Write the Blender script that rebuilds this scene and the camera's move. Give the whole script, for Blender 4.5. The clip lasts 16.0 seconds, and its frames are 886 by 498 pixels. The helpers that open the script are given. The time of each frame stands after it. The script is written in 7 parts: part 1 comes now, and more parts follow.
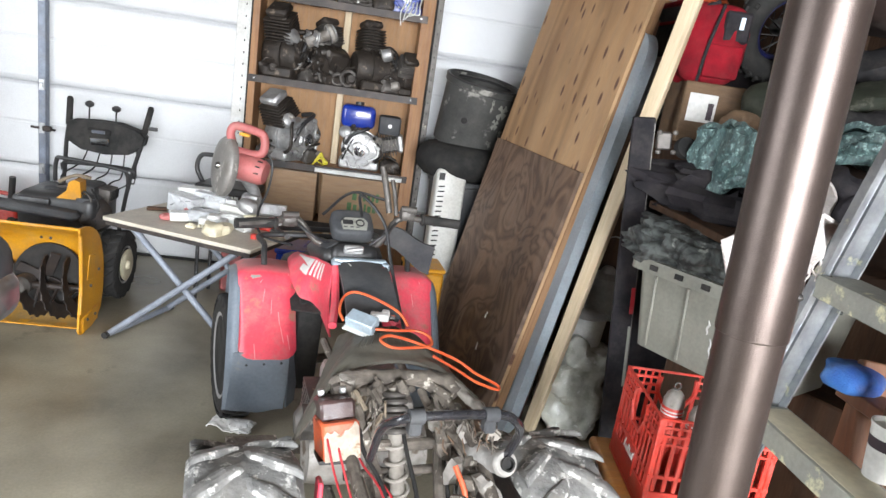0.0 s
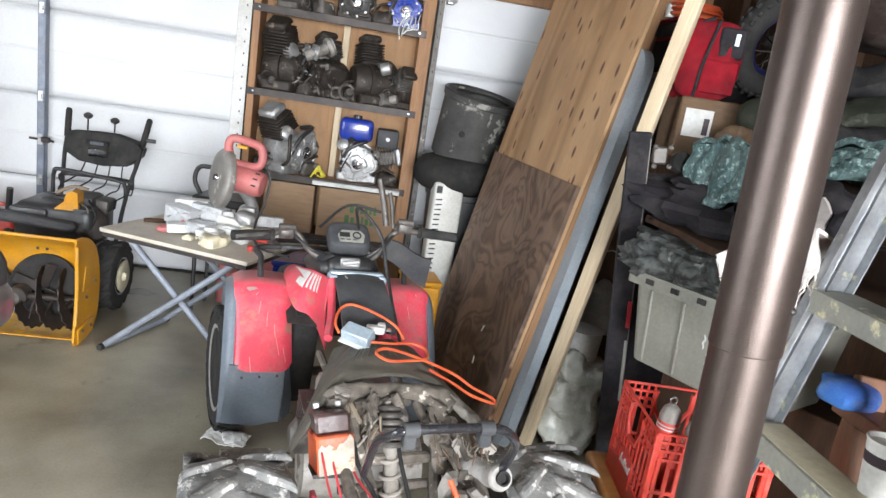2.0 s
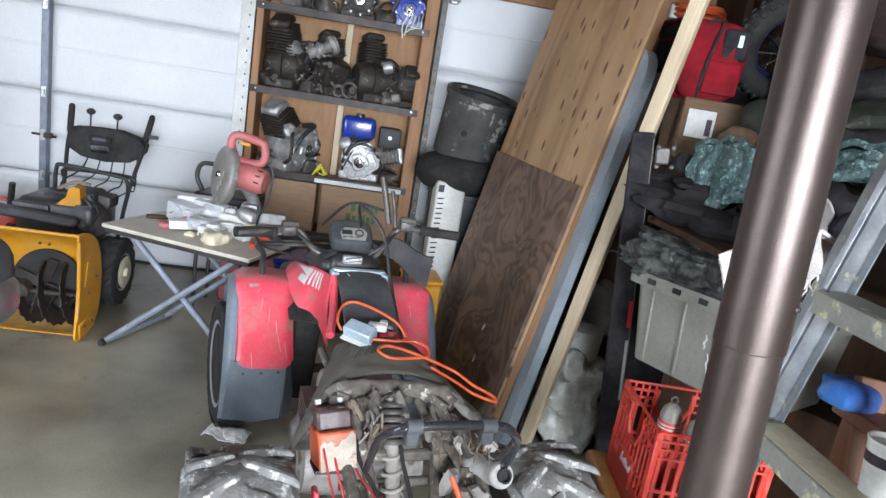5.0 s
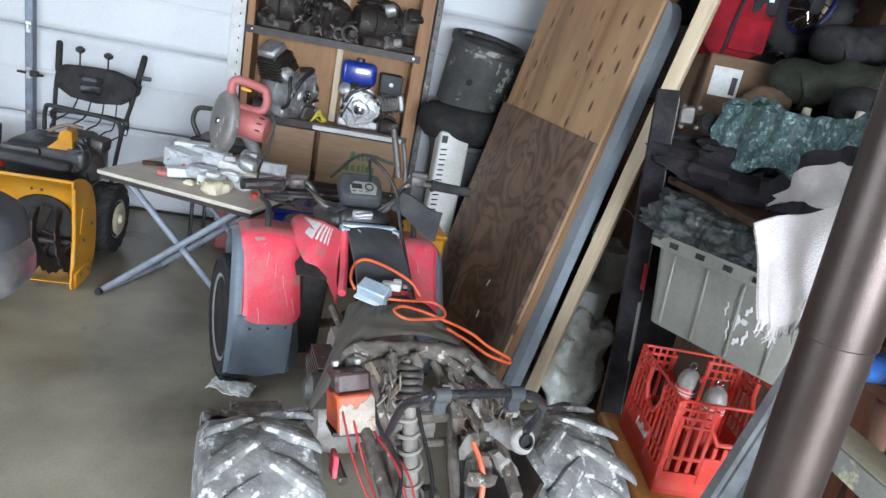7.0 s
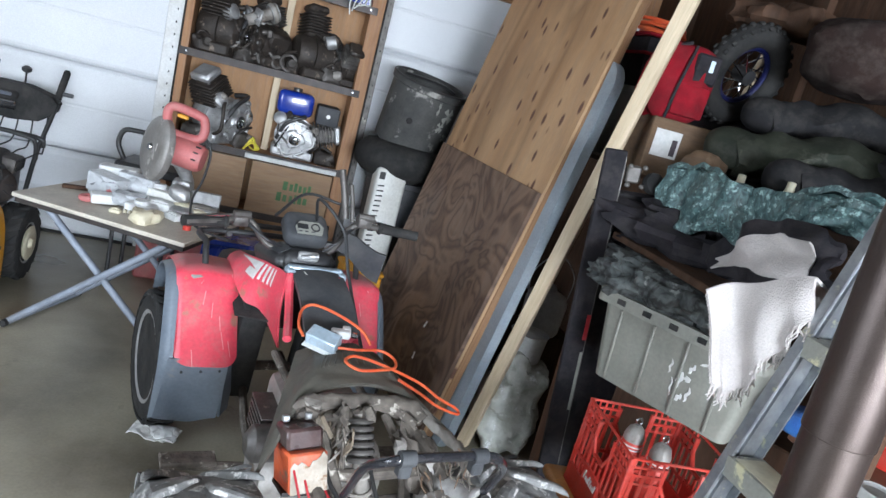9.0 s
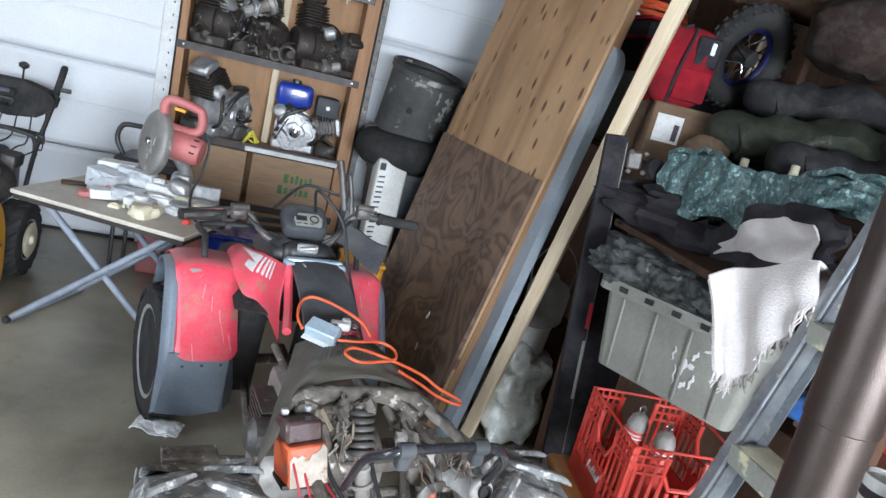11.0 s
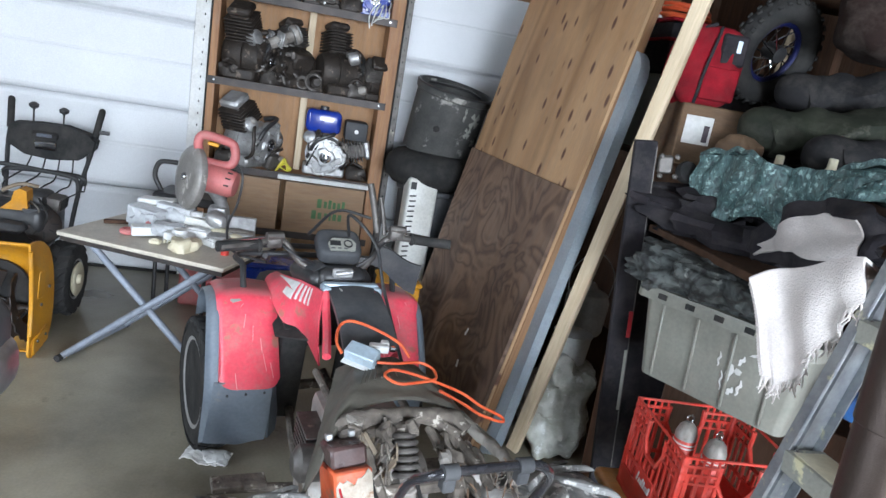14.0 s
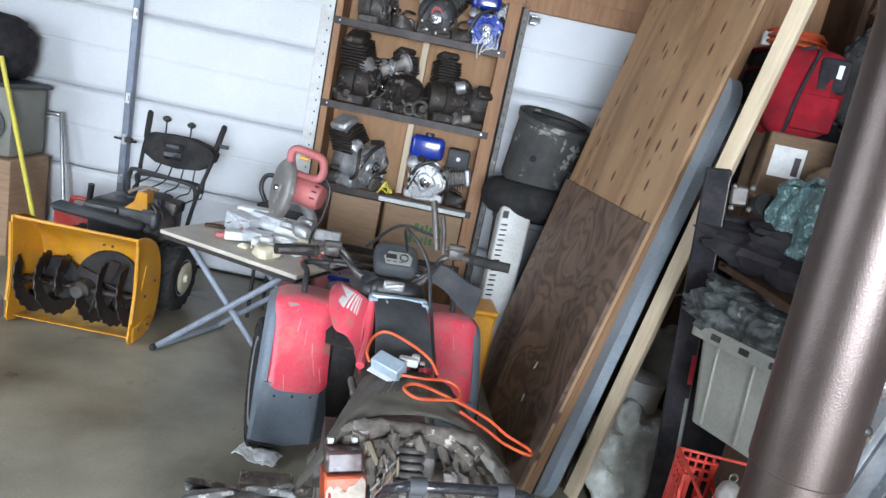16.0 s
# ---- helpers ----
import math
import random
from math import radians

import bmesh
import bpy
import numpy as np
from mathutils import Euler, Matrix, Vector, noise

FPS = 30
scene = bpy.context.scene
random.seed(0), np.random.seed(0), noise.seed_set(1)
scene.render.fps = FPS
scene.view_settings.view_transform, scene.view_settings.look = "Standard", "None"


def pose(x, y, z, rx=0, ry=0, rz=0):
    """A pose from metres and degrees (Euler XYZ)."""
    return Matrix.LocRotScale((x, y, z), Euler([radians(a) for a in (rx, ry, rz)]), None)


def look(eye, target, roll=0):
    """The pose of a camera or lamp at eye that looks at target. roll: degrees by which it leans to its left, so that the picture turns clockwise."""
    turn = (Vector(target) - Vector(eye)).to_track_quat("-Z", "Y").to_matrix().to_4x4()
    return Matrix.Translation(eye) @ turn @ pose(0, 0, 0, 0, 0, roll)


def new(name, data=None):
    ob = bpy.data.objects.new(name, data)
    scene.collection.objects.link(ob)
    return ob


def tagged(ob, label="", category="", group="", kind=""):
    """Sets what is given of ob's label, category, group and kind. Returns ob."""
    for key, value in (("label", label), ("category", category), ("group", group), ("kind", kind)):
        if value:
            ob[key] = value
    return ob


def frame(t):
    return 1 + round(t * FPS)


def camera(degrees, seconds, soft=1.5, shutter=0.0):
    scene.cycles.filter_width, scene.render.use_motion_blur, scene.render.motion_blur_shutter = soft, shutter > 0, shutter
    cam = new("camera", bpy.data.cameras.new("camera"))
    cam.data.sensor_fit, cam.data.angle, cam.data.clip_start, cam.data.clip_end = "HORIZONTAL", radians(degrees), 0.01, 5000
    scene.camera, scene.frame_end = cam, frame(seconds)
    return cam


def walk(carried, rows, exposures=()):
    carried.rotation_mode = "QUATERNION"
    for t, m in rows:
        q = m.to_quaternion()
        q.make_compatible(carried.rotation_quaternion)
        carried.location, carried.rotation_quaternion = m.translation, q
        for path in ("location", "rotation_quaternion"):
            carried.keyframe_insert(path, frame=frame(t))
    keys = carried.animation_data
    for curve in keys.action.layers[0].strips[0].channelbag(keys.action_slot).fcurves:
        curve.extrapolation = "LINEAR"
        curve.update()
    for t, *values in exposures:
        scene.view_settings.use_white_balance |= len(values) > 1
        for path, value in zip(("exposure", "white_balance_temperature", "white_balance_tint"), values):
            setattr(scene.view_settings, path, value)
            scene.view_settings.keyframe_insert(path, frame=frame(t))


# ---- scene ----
cam = camera(67.1, 16.0)
PATH = [
    (0, (-0.144, -0.198, 1.545), (0.128, 1.719, 1.044), 8.7),
    (0.5, (-0.145, -0.193, 1.545), (0.13, 1.727, 1.056), 8.4),
    (1, (-0.14, -0.2, 1.548), (0.138, 1.722, 1.071), 8.5),
    (1.5, (-0.135, -0.201, 1.546), (0.138, 1.725, 1.079), 8.8),
    (2, (-0.14, -0.2, 1.545), (0.134, 1.727, 1.083), 9.0),
    (2.5, (-0.147, -0.195, 1.546), (0.128, 1.732, 1.085), 9.1),
    (3, (-0.148, -0.194, 1.545), (0.134, 1.731, 1.083), 9.4),
    (5.5, (-0.15, -0.207, 1.537), (0.118, 1.72, 1.073), 9.6),
    (6, (-0.153, -0.199, 1.531), (0.107, 1.725, 1.049), 9.7),
    (6.5, (-0.147, -0.178, 1.528), (0.125, 1.733, 1.004), 9.6),
    (7, (-0.242, -0.128, 1.547), (0.096, 1.746, 0.939), 11.2),
    (7.5, (-0.377, -0.105, 1.6), (0.116, 1.767, 1.097), 12.8),
    (8, (-0.391, -0.085, 1.593), (0.206, 1.777, 1.173), 14.9),
    (8.5, (-0.376, -0.067, 1.585), (0.207, 1.788, 1.121), 15.4),
    (9, (-0.368, -0.068, 1.582), (0.204, 1.788, 1.103), 15.2),
    (11.3, (-0.335, -0.053, 1.577), (0.226, 1.797, 1.067), 13.9),
    (11.5, (-0.329, -0.053, 1.584), (0.234, 1.798, 1.077), 13.5),
    (12, (-0.312, -0.046, 1.576), (0.235, 1.81, 1.07), 12.4),
    (12.5, (-0.3, -0.039, 1.571), (0.198, 1.826, 1.047), 10.6),
    (13, (-0.297, -0.038, 1.568), (0.171, 1.829, 1.024), 9.7),
    (13.5, (-0.3, -0.04, 1.576), (0.158, 1.827, 1.024), 9.5),
    (14, (-0.335, -0.054, 1.59), (0.116, 1.832, 1.101), 10.0),
    (14.5, (-0.378, -0.056, 1.586), (0.159, 1.819, 1.141), 15.1),
    (15, (-0.211, -0.022, 1.567), (0.245, 1.872, 1.115), 14.5),
    (15.5, (-0.042, -0.025, 1.547), (0.165, 1.902, 1.056), 12.7),
    (16, (-0.025, -0.05, 1.56), (0.007, 1.899, 1.112), 11.8),
]
walk(cam, [(t, look(eye, target, roll)) for t, eye, target, roll in PATH],
     [(0.0, 0.66, 6350, 10), (3.2, 0.52, 6300, 10), (5.3, 0.3, 5850, 9), (6.2, 0.24, 5750, 8), (8.0, 0.32, 5750, 8), (13.0, 0.36, 5750, 8), (15.3, 0.36, 5750, 8), (16.0, 0.4, 5700, 8)])



# ---- light and air ----
world = bpy.data.worlds.new("overcast_sky")
scene.world = world
world.use_nodes = True
wn = world.node_tree
sky = wn.nodes.new("ShaderNodeTexSky")
sky.sky_type = "NISHITA"
sky.sun_disc = False
sky.sun_elevation, sky.sun_rotation = radians(42), radians(200)
wn.links.new(sky.outputs[0], wn.nodes["Background"].inputs[0])
wn.nodes["Background"].inputs[1].default_value = 0.12


def area_lamp(name, eye, target, w, h, watts, colour):
    d = bpy.data.lights.new(name, "AREA")
    d.shape, d.size, d.size_y, d.energy, d.color = "RECTANGLE", w, h, watts, colour
    o = new(name, d)
    o.matrix_world = look(eye, target)
    return o


sun_data = bpy.data.lights.new("sun", "SUN")
sun_data.energy, sun_data.angle, sun_data.color = 1.2, radians(12), (1.0, 0.96, 0.9)
sun = new("sun", sun_data)
sun.matrix_world = look((2.0, -9.0, 7.0), (1.0, -2.0, 0.0))
area_lamp("door_daylight", (0.65, -4.7, 2.05), (0.35, 1.6, 0.35), 3.4, 2.3, 1330, (0.94, 0.97, 1.0))
area_lamp("side_daylight", (-3.85, 0.3, 1.45), (0.6, 1.6, 0.3), 2.3, 1.6, 95, (0.92, 0.96, 1.0))


# ---- materials ----
def material(name, colour, rough=0.6, metal=0.0, second=None, scale=6.0, contrast=0.5, fine=70.0, bump=0.2,
             dirt=None, dirt_scale=4.0, dirt_from=0.58, stretch=(1, 1, 1), coat=0.0, warp=0.0, glass=0.0, sheen=0.0, dust=None, gloss=0.5, settle=0.0):
    if dust is None:
        dust = 0.28 if max(colour) > 0.2 else 0.08
    m = bpy.data.materials.new(name)
    m.use_nodes = True
    n, l = m.node_tree.nodes, m.node_tree.links
    b = n["Principled BSDF"]
    co, mp = n.new("ShaderNodeTexCoord"), n.new("ShaderNodeMapping")
    mp.inputs["Scale"].default_value = stretch
    info, shift = n.new("ShaderNodeObjectInfo"), n.new("ShaderNodeMath")
    shift.operation = "MULTIPLY"
    shift.inputs[1].default_value = 9.0
    l.new(info.outputs["Random"], shift.inputs[0])
    l.new(shift.outputs[0], mp.inputs["Location"])
    l.new(co.outputs["Object"], mp.inputs[0])
    big, small = n.new("ShaderNodeTexNoise"), n.new("ShaderNodeTexNoise")
    big.inputs["Scale"].default_value, big.inputs["Detail"].default_value = scale, 5
    big.inputs["Distortion"].default_value = warp
    small.inputs["Scale"].default_value, small.inputs["Detail"].default_value = fine, 3
    l.new(mp.outputs[0], big.inputs["Vector"])
    l.new(mp.outputs[0], small.inputs["Vector"])
    second = second or tuple(c * 0.72 for c in colour)
    ramp = n.new("ShaderNodeValToRGB")
    ramp.color_ramp.elements[0].position, ramp.color_ramp.elements[1].position = 0.5 - 0.25 * contrast, 0.5 + 0.25 * contrast
    ramp.color_ramp.elements[0].color, ramp.color_ramp.elements[1].color = (*second, 1), (*colour, 1)
    l.new(big.outputs[0], ramp.inputs[0])
    grain = n.new("ShaderNodeMix")
    grain.data_type, grain.blend_type = "RGBA", "MULTIPLY"
    grain.inputs[0].default_value = 0.35
    l.new(ramp.outputs[0], grain.inputs[6])
    l.new(small.outputs[0], grain.inputs[7])
    out = grain.outputs[2]
    if dirt:
        spots, cut, mix = n.new("ShaderNodeTexNoise"), n.new("ShaderNodeValToRGB"), n.new("ShaderNodeMix")
        spots.inputs["Scale"].default_value, spots.inputs["Detail"].default_value = dirt_scale, 8
        spots.inputs["Roughness"].default_value = 0.65
        l.new(co.outputs["Object"], spots.inputs["Vector"])
        cut.color_ramp.elements[0].position, cut.color_ramp.elements[1].position = dirt_from, dirt_from + 0.07
        l.new(spots.outputs[0], cut.inputs[0])
        mix.data_type = "RGBA"
        mix.inputs[7].default_value = (*dirt, 1)
        l.new(cut.outputs[0], mix.inputs[0])
        l.new(out, mix.inputs[6])
        out = mix.outputs[2]
    if dust:
        film, veil, over = n.new("ShaderNodeTexNoise"), n.new("ShaderNodeMapRange"), n.new("ShaderNodeMix")
        film.inputs["Scale"].default_value, film.inputs["Detail"].default_value, film.inputs["Roughness"].default_value = 13.0, 9, 0.72
        l.new(mp.outputs[0], film.inputs["Vector"])
        veil.inputs["From Min"].default_value, veil.inputs["From Max"].default_value = 0.46, 0.72
        veil.inputs["To Max"].default_value = dust
        l.new(film.outputs[0], veil.inputs[0])
        over.data_type = "RGBA"
        over.inputs[7].default_value = (0.27, 0.24, 0.20, 1)
        l.new(veil.outputs[0], over.inputs[0])
        l.new(out, over.inputs[6])
        out = over.outputs[2]
    if settle:
        # dust lies thicker on faces that look up
        geo, up, lie, even, cover = (n.new("ShaderNode" + k) for k in ("NewGeometry", "SeparateXYZ", "MapRange", "Math", "Mix"))
        l.new(geo.outputs["Normal"], up.inputs[0])
        lie.inputs["From Min"].default_value, lie.inputs["From Max"].default_value, lie.inputs["To Max"].default_value = 0.80, 1.0, settle * 1.6
        l.new(up.outputs["Z"], lie.inputs[0])
        even.operation = "MULTIPLY"
        l.new(lie.outputs[0], even.inputs[0])
        l.new(big.outputs[0], even.inputs[1])
        cover.data_type = "RGBA"
        cover.inputs[7].default_value = (0.30, 0.25, 0.23, 1)
        l.new(even.outputs[0], cover.inputs[0])
        l.new(out, cover.inputs[6])
        out = cover.outputs[2]
    l.new(out, b.inputs["Base Color"])
    r = n.new("ShaderNodeMapRange")
    r.inputs["To Min"].default_value, r.inputs["To Max"].default_value = max(0.02, rough - 0.14), min(1.0, rough + 0.14)
    l.new(big.outputs[0], r.inputs[0])
    l.new(r.outputs[0], b.inputs["Roughness"])
    b.inputs["Metallic"].default_value = metal
    b.inputs["Coat Weight"].default_value = coat
    b.inputs["Transmission Weight"].default_value = glass
    b.inputs["Sheen Weight"].default_value = sheen
    b.inputs["Specular IOR Level"].default_value = gloss
    bp = n.new("ShaderNodeBump")
    bp.inputs["Strength"].default_value, bp.inputs["Distance"].default_value = bump, 0.004
    l.new(small.outputs[0], bp.inputs["Height"])
    l.new(bp.outputs[0], b.inputs["Normal"])
    return m


def plywood(name, colour, second, rough, bands, twist, strength, length, knots=None):
    """Rotary-cut veneer: long wavy grain, paler and darker strips, and rows of small dark streaks."""
    m = material(name, colour, rough, 0, second, 2.2, 0.9, 60, 0.15, stretch=(1, 2.5, 0.35), warp=0.6)
    n, l = m.node_tree.nodes, m.node_tree.links
    b = n["Principled BSDF"]
    co, mp, ns, wide, ping, cut0, mul = (n.new("ShaderNode" + k) for k in ("TexCoord", "Mapping", "TexNoise", "Math", "Math", "ValToRGB", "Mix"))
    mp.inputs["Scale"].default_value = (0.2, 1.0, length)
    ns.inputs["Scale"].default_value, ns.inputs["Detail"].default_value, ns.inputs["Roughness"].default_value = bands, 2.5, 0.45
    ns.inputs["Distortion"].default_value = twist
    wide.operation, ping.operation = "MULTIPLY", "PINGPONG"
    wide.inputs[1].default_value, ping.inputs[1].default_value = 14.0, 1.0
    cut0.color_ramp.elements[0].position, cut0.color_ramp.elements[1].position = 0.0, 0.75
    cut0.color_ramp.elements[0].color, cut0.color_ramp.elements[1].color = (0.30, 0.26, 0.24, 1), (1, 1, 1, 1)
    l.new(co.outputs["Object"], mp.inputs[0])
    l.new(mp.outputs[0], ns.inputs["Vector"])
    l.new(ns.outputs[0], wide.inputs[0])
    l.new(wide.outputs[0], ping.inputs[0])
    l.new(ping.outputs[0], cut0.inputs[0])
    mul.data_type, mul.blend_type = "RGBA", "MULTIPLY"
    mul.inputs[0].default_value = strength
    old = b.inputs["Base Color"].links[0].from_socket
    l.new(old, mul.inputs[6])
    l.new(cut0.outputs[0], mul.inputs[7])
    out = mul.outputs[2]
    if knots:
        mk, vo, cut, mix = (n.new("ShaderNode" + k) for k in ("Mapping", "TexVoronoi", "ValToRGB", "Mix"))
        mk.inputs["Scale"].default_value = (1, 1.7, 0.75)
        mk.inputs["Rotation"].default_value = (radians(14), 0, 0)
        vo.inputs["Scale"].default_value, vo.inputs["Randomness"].default_value = 8.0, 0.8
        l.new(co.outputs["Object"], mk.inputs[0])
        l.new(mk.outputs[0], vo.inputs["Vector"])
        l.new(vo.outputs["Distance"], cut.inputs[0])
        cut.color_ramp.elements[0].position, cut.color_ramp.elements[1].position = 0.13, 0.22
        cut.color_ramp.elements[0].color, cut.color_ramp.elements[1].color = (1, 1, 1, 1), (0, 0, 0, 1)
        mix.data_type = "RGBA"
        mix.inputs[7].default_value = (*knots, 1)
        l.new(cut.outputs[0], mix.inputs[0])
        l.new(out, mix.inputs[6])
        out = mix.outputs[2]
    l.new(out, b.inputs["Base Color"])
    return m


WALL_GREY = material("bare_drywall", (0.30, 0.29, 0.27), 0.8, 0, (0.22, 0.21, 0.20), 3, 0.6, dust=0.1)
CONCRETE = material("concrete", (0.46, 0.415, 0.305), 0.34, 0, (0.13, 0.112, 0.078), 2.0, 1.0, 90, 0.12, (0.13, 0.115, 0.085), 2.6, 0.615, dust=0.3)
DOOR_WHITE = material("door_white", (0.82, 0.83, 0.84), 0.45, 0, (0.76, 0.77, 0.79), 2, 0.5, 200, 0.05, dust=0.05)
TRIM_WHITE = material("trim_white", (0.8, 0.8, 0.78), 0.5, 0, (0.68, 0.67, 0.63), 9, 0.5, dust=0.15)
STEEL_BLUE = material("grey_steel", (0.25, 0.28, 0.34), 0.45, 0.6, (0.17, 0.19, 0.24), 14, 0.6)
GALV = material("galvanised", (0.62, 0.63, 0.64), 0.35, 0.9, (0.42, 0.43, 0.45), 22, 0.7)
WOOD_ORANGE = material("stud_wood", (0.44, 0.23, 0.10), 0.65, 0, (0.30, 0.14, 0.06), 6, 0.8, 60, 0.2, stretch=(5, 5, 0.5), warp=1)
SHEATHING = material("sheathing", (0.50, 0.28, 0.13), 0.7, 0, (0.36, 0.19, 0.08), 5, 0.9, 50, 0.2, stretch=(4, 1, 0.6), warp=1)
WOOD_DARK = material("dark_wood", (0.10, 0.052, 0.03), 0.75, 0, (0.05, 0.027, 0.016), 5, 0.8, 60, 0.2, stretch=(4, 4, 0.6), warp=1, gloss=0.2)
WOOD_RED = material("brown_board", (0.20, 0.085, 0.04), 0.6, 0, (0.12, 0.05, 0.025), 5, 0.8, 60, 0.2, stretch=(5, 5, 0.5), warp=1)
LUMBER = material("pine", (0.74, 0.61, 0.42), 0.6, 0, (0.60, 0.46, 0.29), 6, 0.8, 60, 0.15, (0.28, 0.17, 0.09), 7, 0.68, stretch=(6, 6, 0.4), warp=0.8, dust=0.15)
PLY_LIGHT = plywood("plywood_light", (0.64, 0.405, 0.215), (0.45, 0.255, 0.12), 0.6, 1.8, 0.4, 0.40, 0.25, (0.12, 0.055, 0.035))
PLY_DARK = plywood("plywood_dark", (0.28, 0.178, 0.115), (0.165, 0.102, 0.072), 0.6, 2.6, 1.6, 0.72, 1.0)
PLY_EDGE = material("plywood_edge", (0.36, 0.20, 0.09), 0.65, 0, (0.25, 0.12, 0.05), 8, 0.8, 60, 0.2, stretch=(30, 6, 0.4), dust=0.2)
TABLE_TOP = material("worn_tabletop", (0.66, 0.60, 0.50), 0.5, 0, (0.52, 0.46, 0.37), 7, 0.8, 90, 0.15, (0.22, 0.17, 0.12), 9, 0.64)
BLACK_IRON = material("black_iron", (0.03, 0.027, 0.026), 0.5, 0.4, (0.055, 0.04, 0.034), 14, 0.7)
BLACK = material("black_plastic", (0.022, 0.022, 0.024), 0.42, 0, (0.035, 0.034, 0.034), 12, 0.6)
BLACK_MATT = material("black_rubber", (0.02, 0.02, 0.02), 0.8, 0, (0.045, 0.042, 0.04), 10, 0.7, 120, 0.3, gloss=0.2)
DASH_GREY = material("dusty_plastic", (0.055, 0.058, 0.066), 0.55, 0, (0.10, 0.10, 0.10), 7, 0.8, 90, 0.15, gloss=0.2)
FLAP = material("faded_mudguard", (0.12, 0.145, 0.18), 0.42, 0, (0.20, 0.225, 0.255), 6, 1.0, 80, 0.15, (0.22, 0.20, 0.18), 8, 0.62)
RED = material("red_fender", (0.84, 0.085, 0.13), 0.40, 0, (0.68, 0.055, 0.085), 4, 0.8, 90, 0.1, (0.34, 0.13, 0.09), 9, 0.60, dust=0.42, settle=0.5)
FENDER_SCUFF = material("fender_scuff", (0.86, 0.42, 0.42), 0.6, 0, (0.7, 0.25, 0.25), 40, 1.0, dust=0.2)
RED_PLASTIC = material("red_plastic", (0.72, 0.05, 0.03), 0.42, 0, (0.55, 0.035, 0.02), 8, 0.6, 90, 0.08)
RED_FABRIC = material("red_nylon", (0.36, 0.009, 0.022), 0.85, 0, (0.17, 0.005, 0.011), 9, 0.7, 220, 0.4, dust=0.04, gloss=0.2)
BLACK_FABRIC = material("black_nylon", (0.018, 0.017, 0.02), 0.8, 0, (0.035, 0.03, 0.035), 10, 0.7, 220, 0.4, dust=0.1, gloss=0.2)
ORANGE = material("orange_cord", (0.86, 0.16, 0.05), 0.45, 0, (0.72, 0.10, 0.03), 10, 0.5, dust=0.12)
SEAT = material("seat_vinyl", (0.145, 0.133, 0.105), 0.62, 0, (0.085, 0.078, 0.064), 8, 0.8, 70, 0.4, (0.14, 0.115, 0.085), 7, 0.67)
MUD = material("muddy_steel", (0.22, 0.185, 0.15), 0.85, 0, (0.05, 0.04, 0.033), 34, 1.2, 60, 1.0, (0.52, 0.47, 0.40), 26, 0.59)
DRY_MUD = material("dry_pale_mud", (0.44, 0.405, 0.36), 0.85, 0, (0.22, 0.19, 0.16), 22, 1.0, 60, 0.8, (0.15, 0.115, 0.085), 16, 0.60)
MUFFLER = material("scuffed_alloy", (0.72, 0.70, 0.67), 0.55, 0.2, (0.38, 0.35, 0.32), 26, 0.9, 80, 0.5, (0.20, 0.16, 0.12), 22, 0.62)
FRAYED = material("rusty_fibre", (0.20, 0.12, 0.07), 0.9, 0, (0.10, 0.055, 0.03), 30, 1.0)
MUD_GREY = material("muddy_alloy", (0.50, 0.47, 0.43), 0.55, 0.25, (0.24, 0.21, 0.185), 14, 0.8, 60, 0.5, (0.12, 0.09, 0.065), 12, 0.58)
TYRE_MUD = material("muddy_tyre", (0.40, 0.39, 0.37), 0.9, 0, (0.09, 0.09, 0.09), 18, 1.0, 60, 1.0, (0.68, 0.66, 0.62), 24, 0.55, dust=0.35)
TYRE = material("tyre_rubber", (0.022, 0.022, 0.022), 0.8, 0, (0.04, 0.038, 0.036), 9, 0.8, 90, 0.4, gloss=0.2)
CHROME = material("chrome", (0.75, 0.75, 0.76), 0.16, 1.0, (0.6, 0.6, 0.62), 20, 0.5, 120, 0.03, dust=0.1)
ALLOY = material("cast_alloy", (0.64, 0.64, 0.64), 0.45, 0.6, (0.34, 0.33, 0.32), 24, 1.0, 90, 0.5, (0.13, 0.11, 0.09), 20, 0.62)
ENGINE_DARK = material("oily_casting", (0.060, 0.046, 0.036), 0.55, 0.3, (0.022, 0.018, 0.016), 18, 1.0, 60, 0.8, (0.19, 0.15, 0.115), 22, 0.60)
ENGINE_MID = material("grey_casting", (0.19, 0.175, 0.16), 0.5, 0.5, (0.07, 0.06, 0.054), 20, 1.0, 60, 0.6, (0.34, 0.30, 0.25), 20, 0.62)
BLUE = material("blue_enamel", (0.015, 0.05, 0.42), 0.25, 0, (0.01, 0.035, 0.30), 5, 0.6, 90, 0.03, coat=0.5, dust=0.12)
YELLOW = material("yellow_enamel", (0.78, 0.37, 0.015), 0.4, 0, (0.60, 0.26, 0.01), 5, 0.7, 90, 0.08, (0.25, 0.12, 0.04), 9, 0.68)
SCRAPED = material("scraped_yellow", (0.66, 0.36, 0.05), 0.5, 0.1, (0.34, 0.22, 0.10), 14, 1.2, 60, 0.3, (0.16, 0.11, 0.08), 12, 0.60)
YELLOW_BRIGHT = material("bright_yellow", (0.82, 0.72, 0.06), 0.45, 0, (0.7, 0.6, 0.05), 8, 0.5)
CREAM = material("cream_rim", (0.72, 0.66, 0.48), 0.45, 0, (0.55, 0.48, 0.33), 9, 0.6)
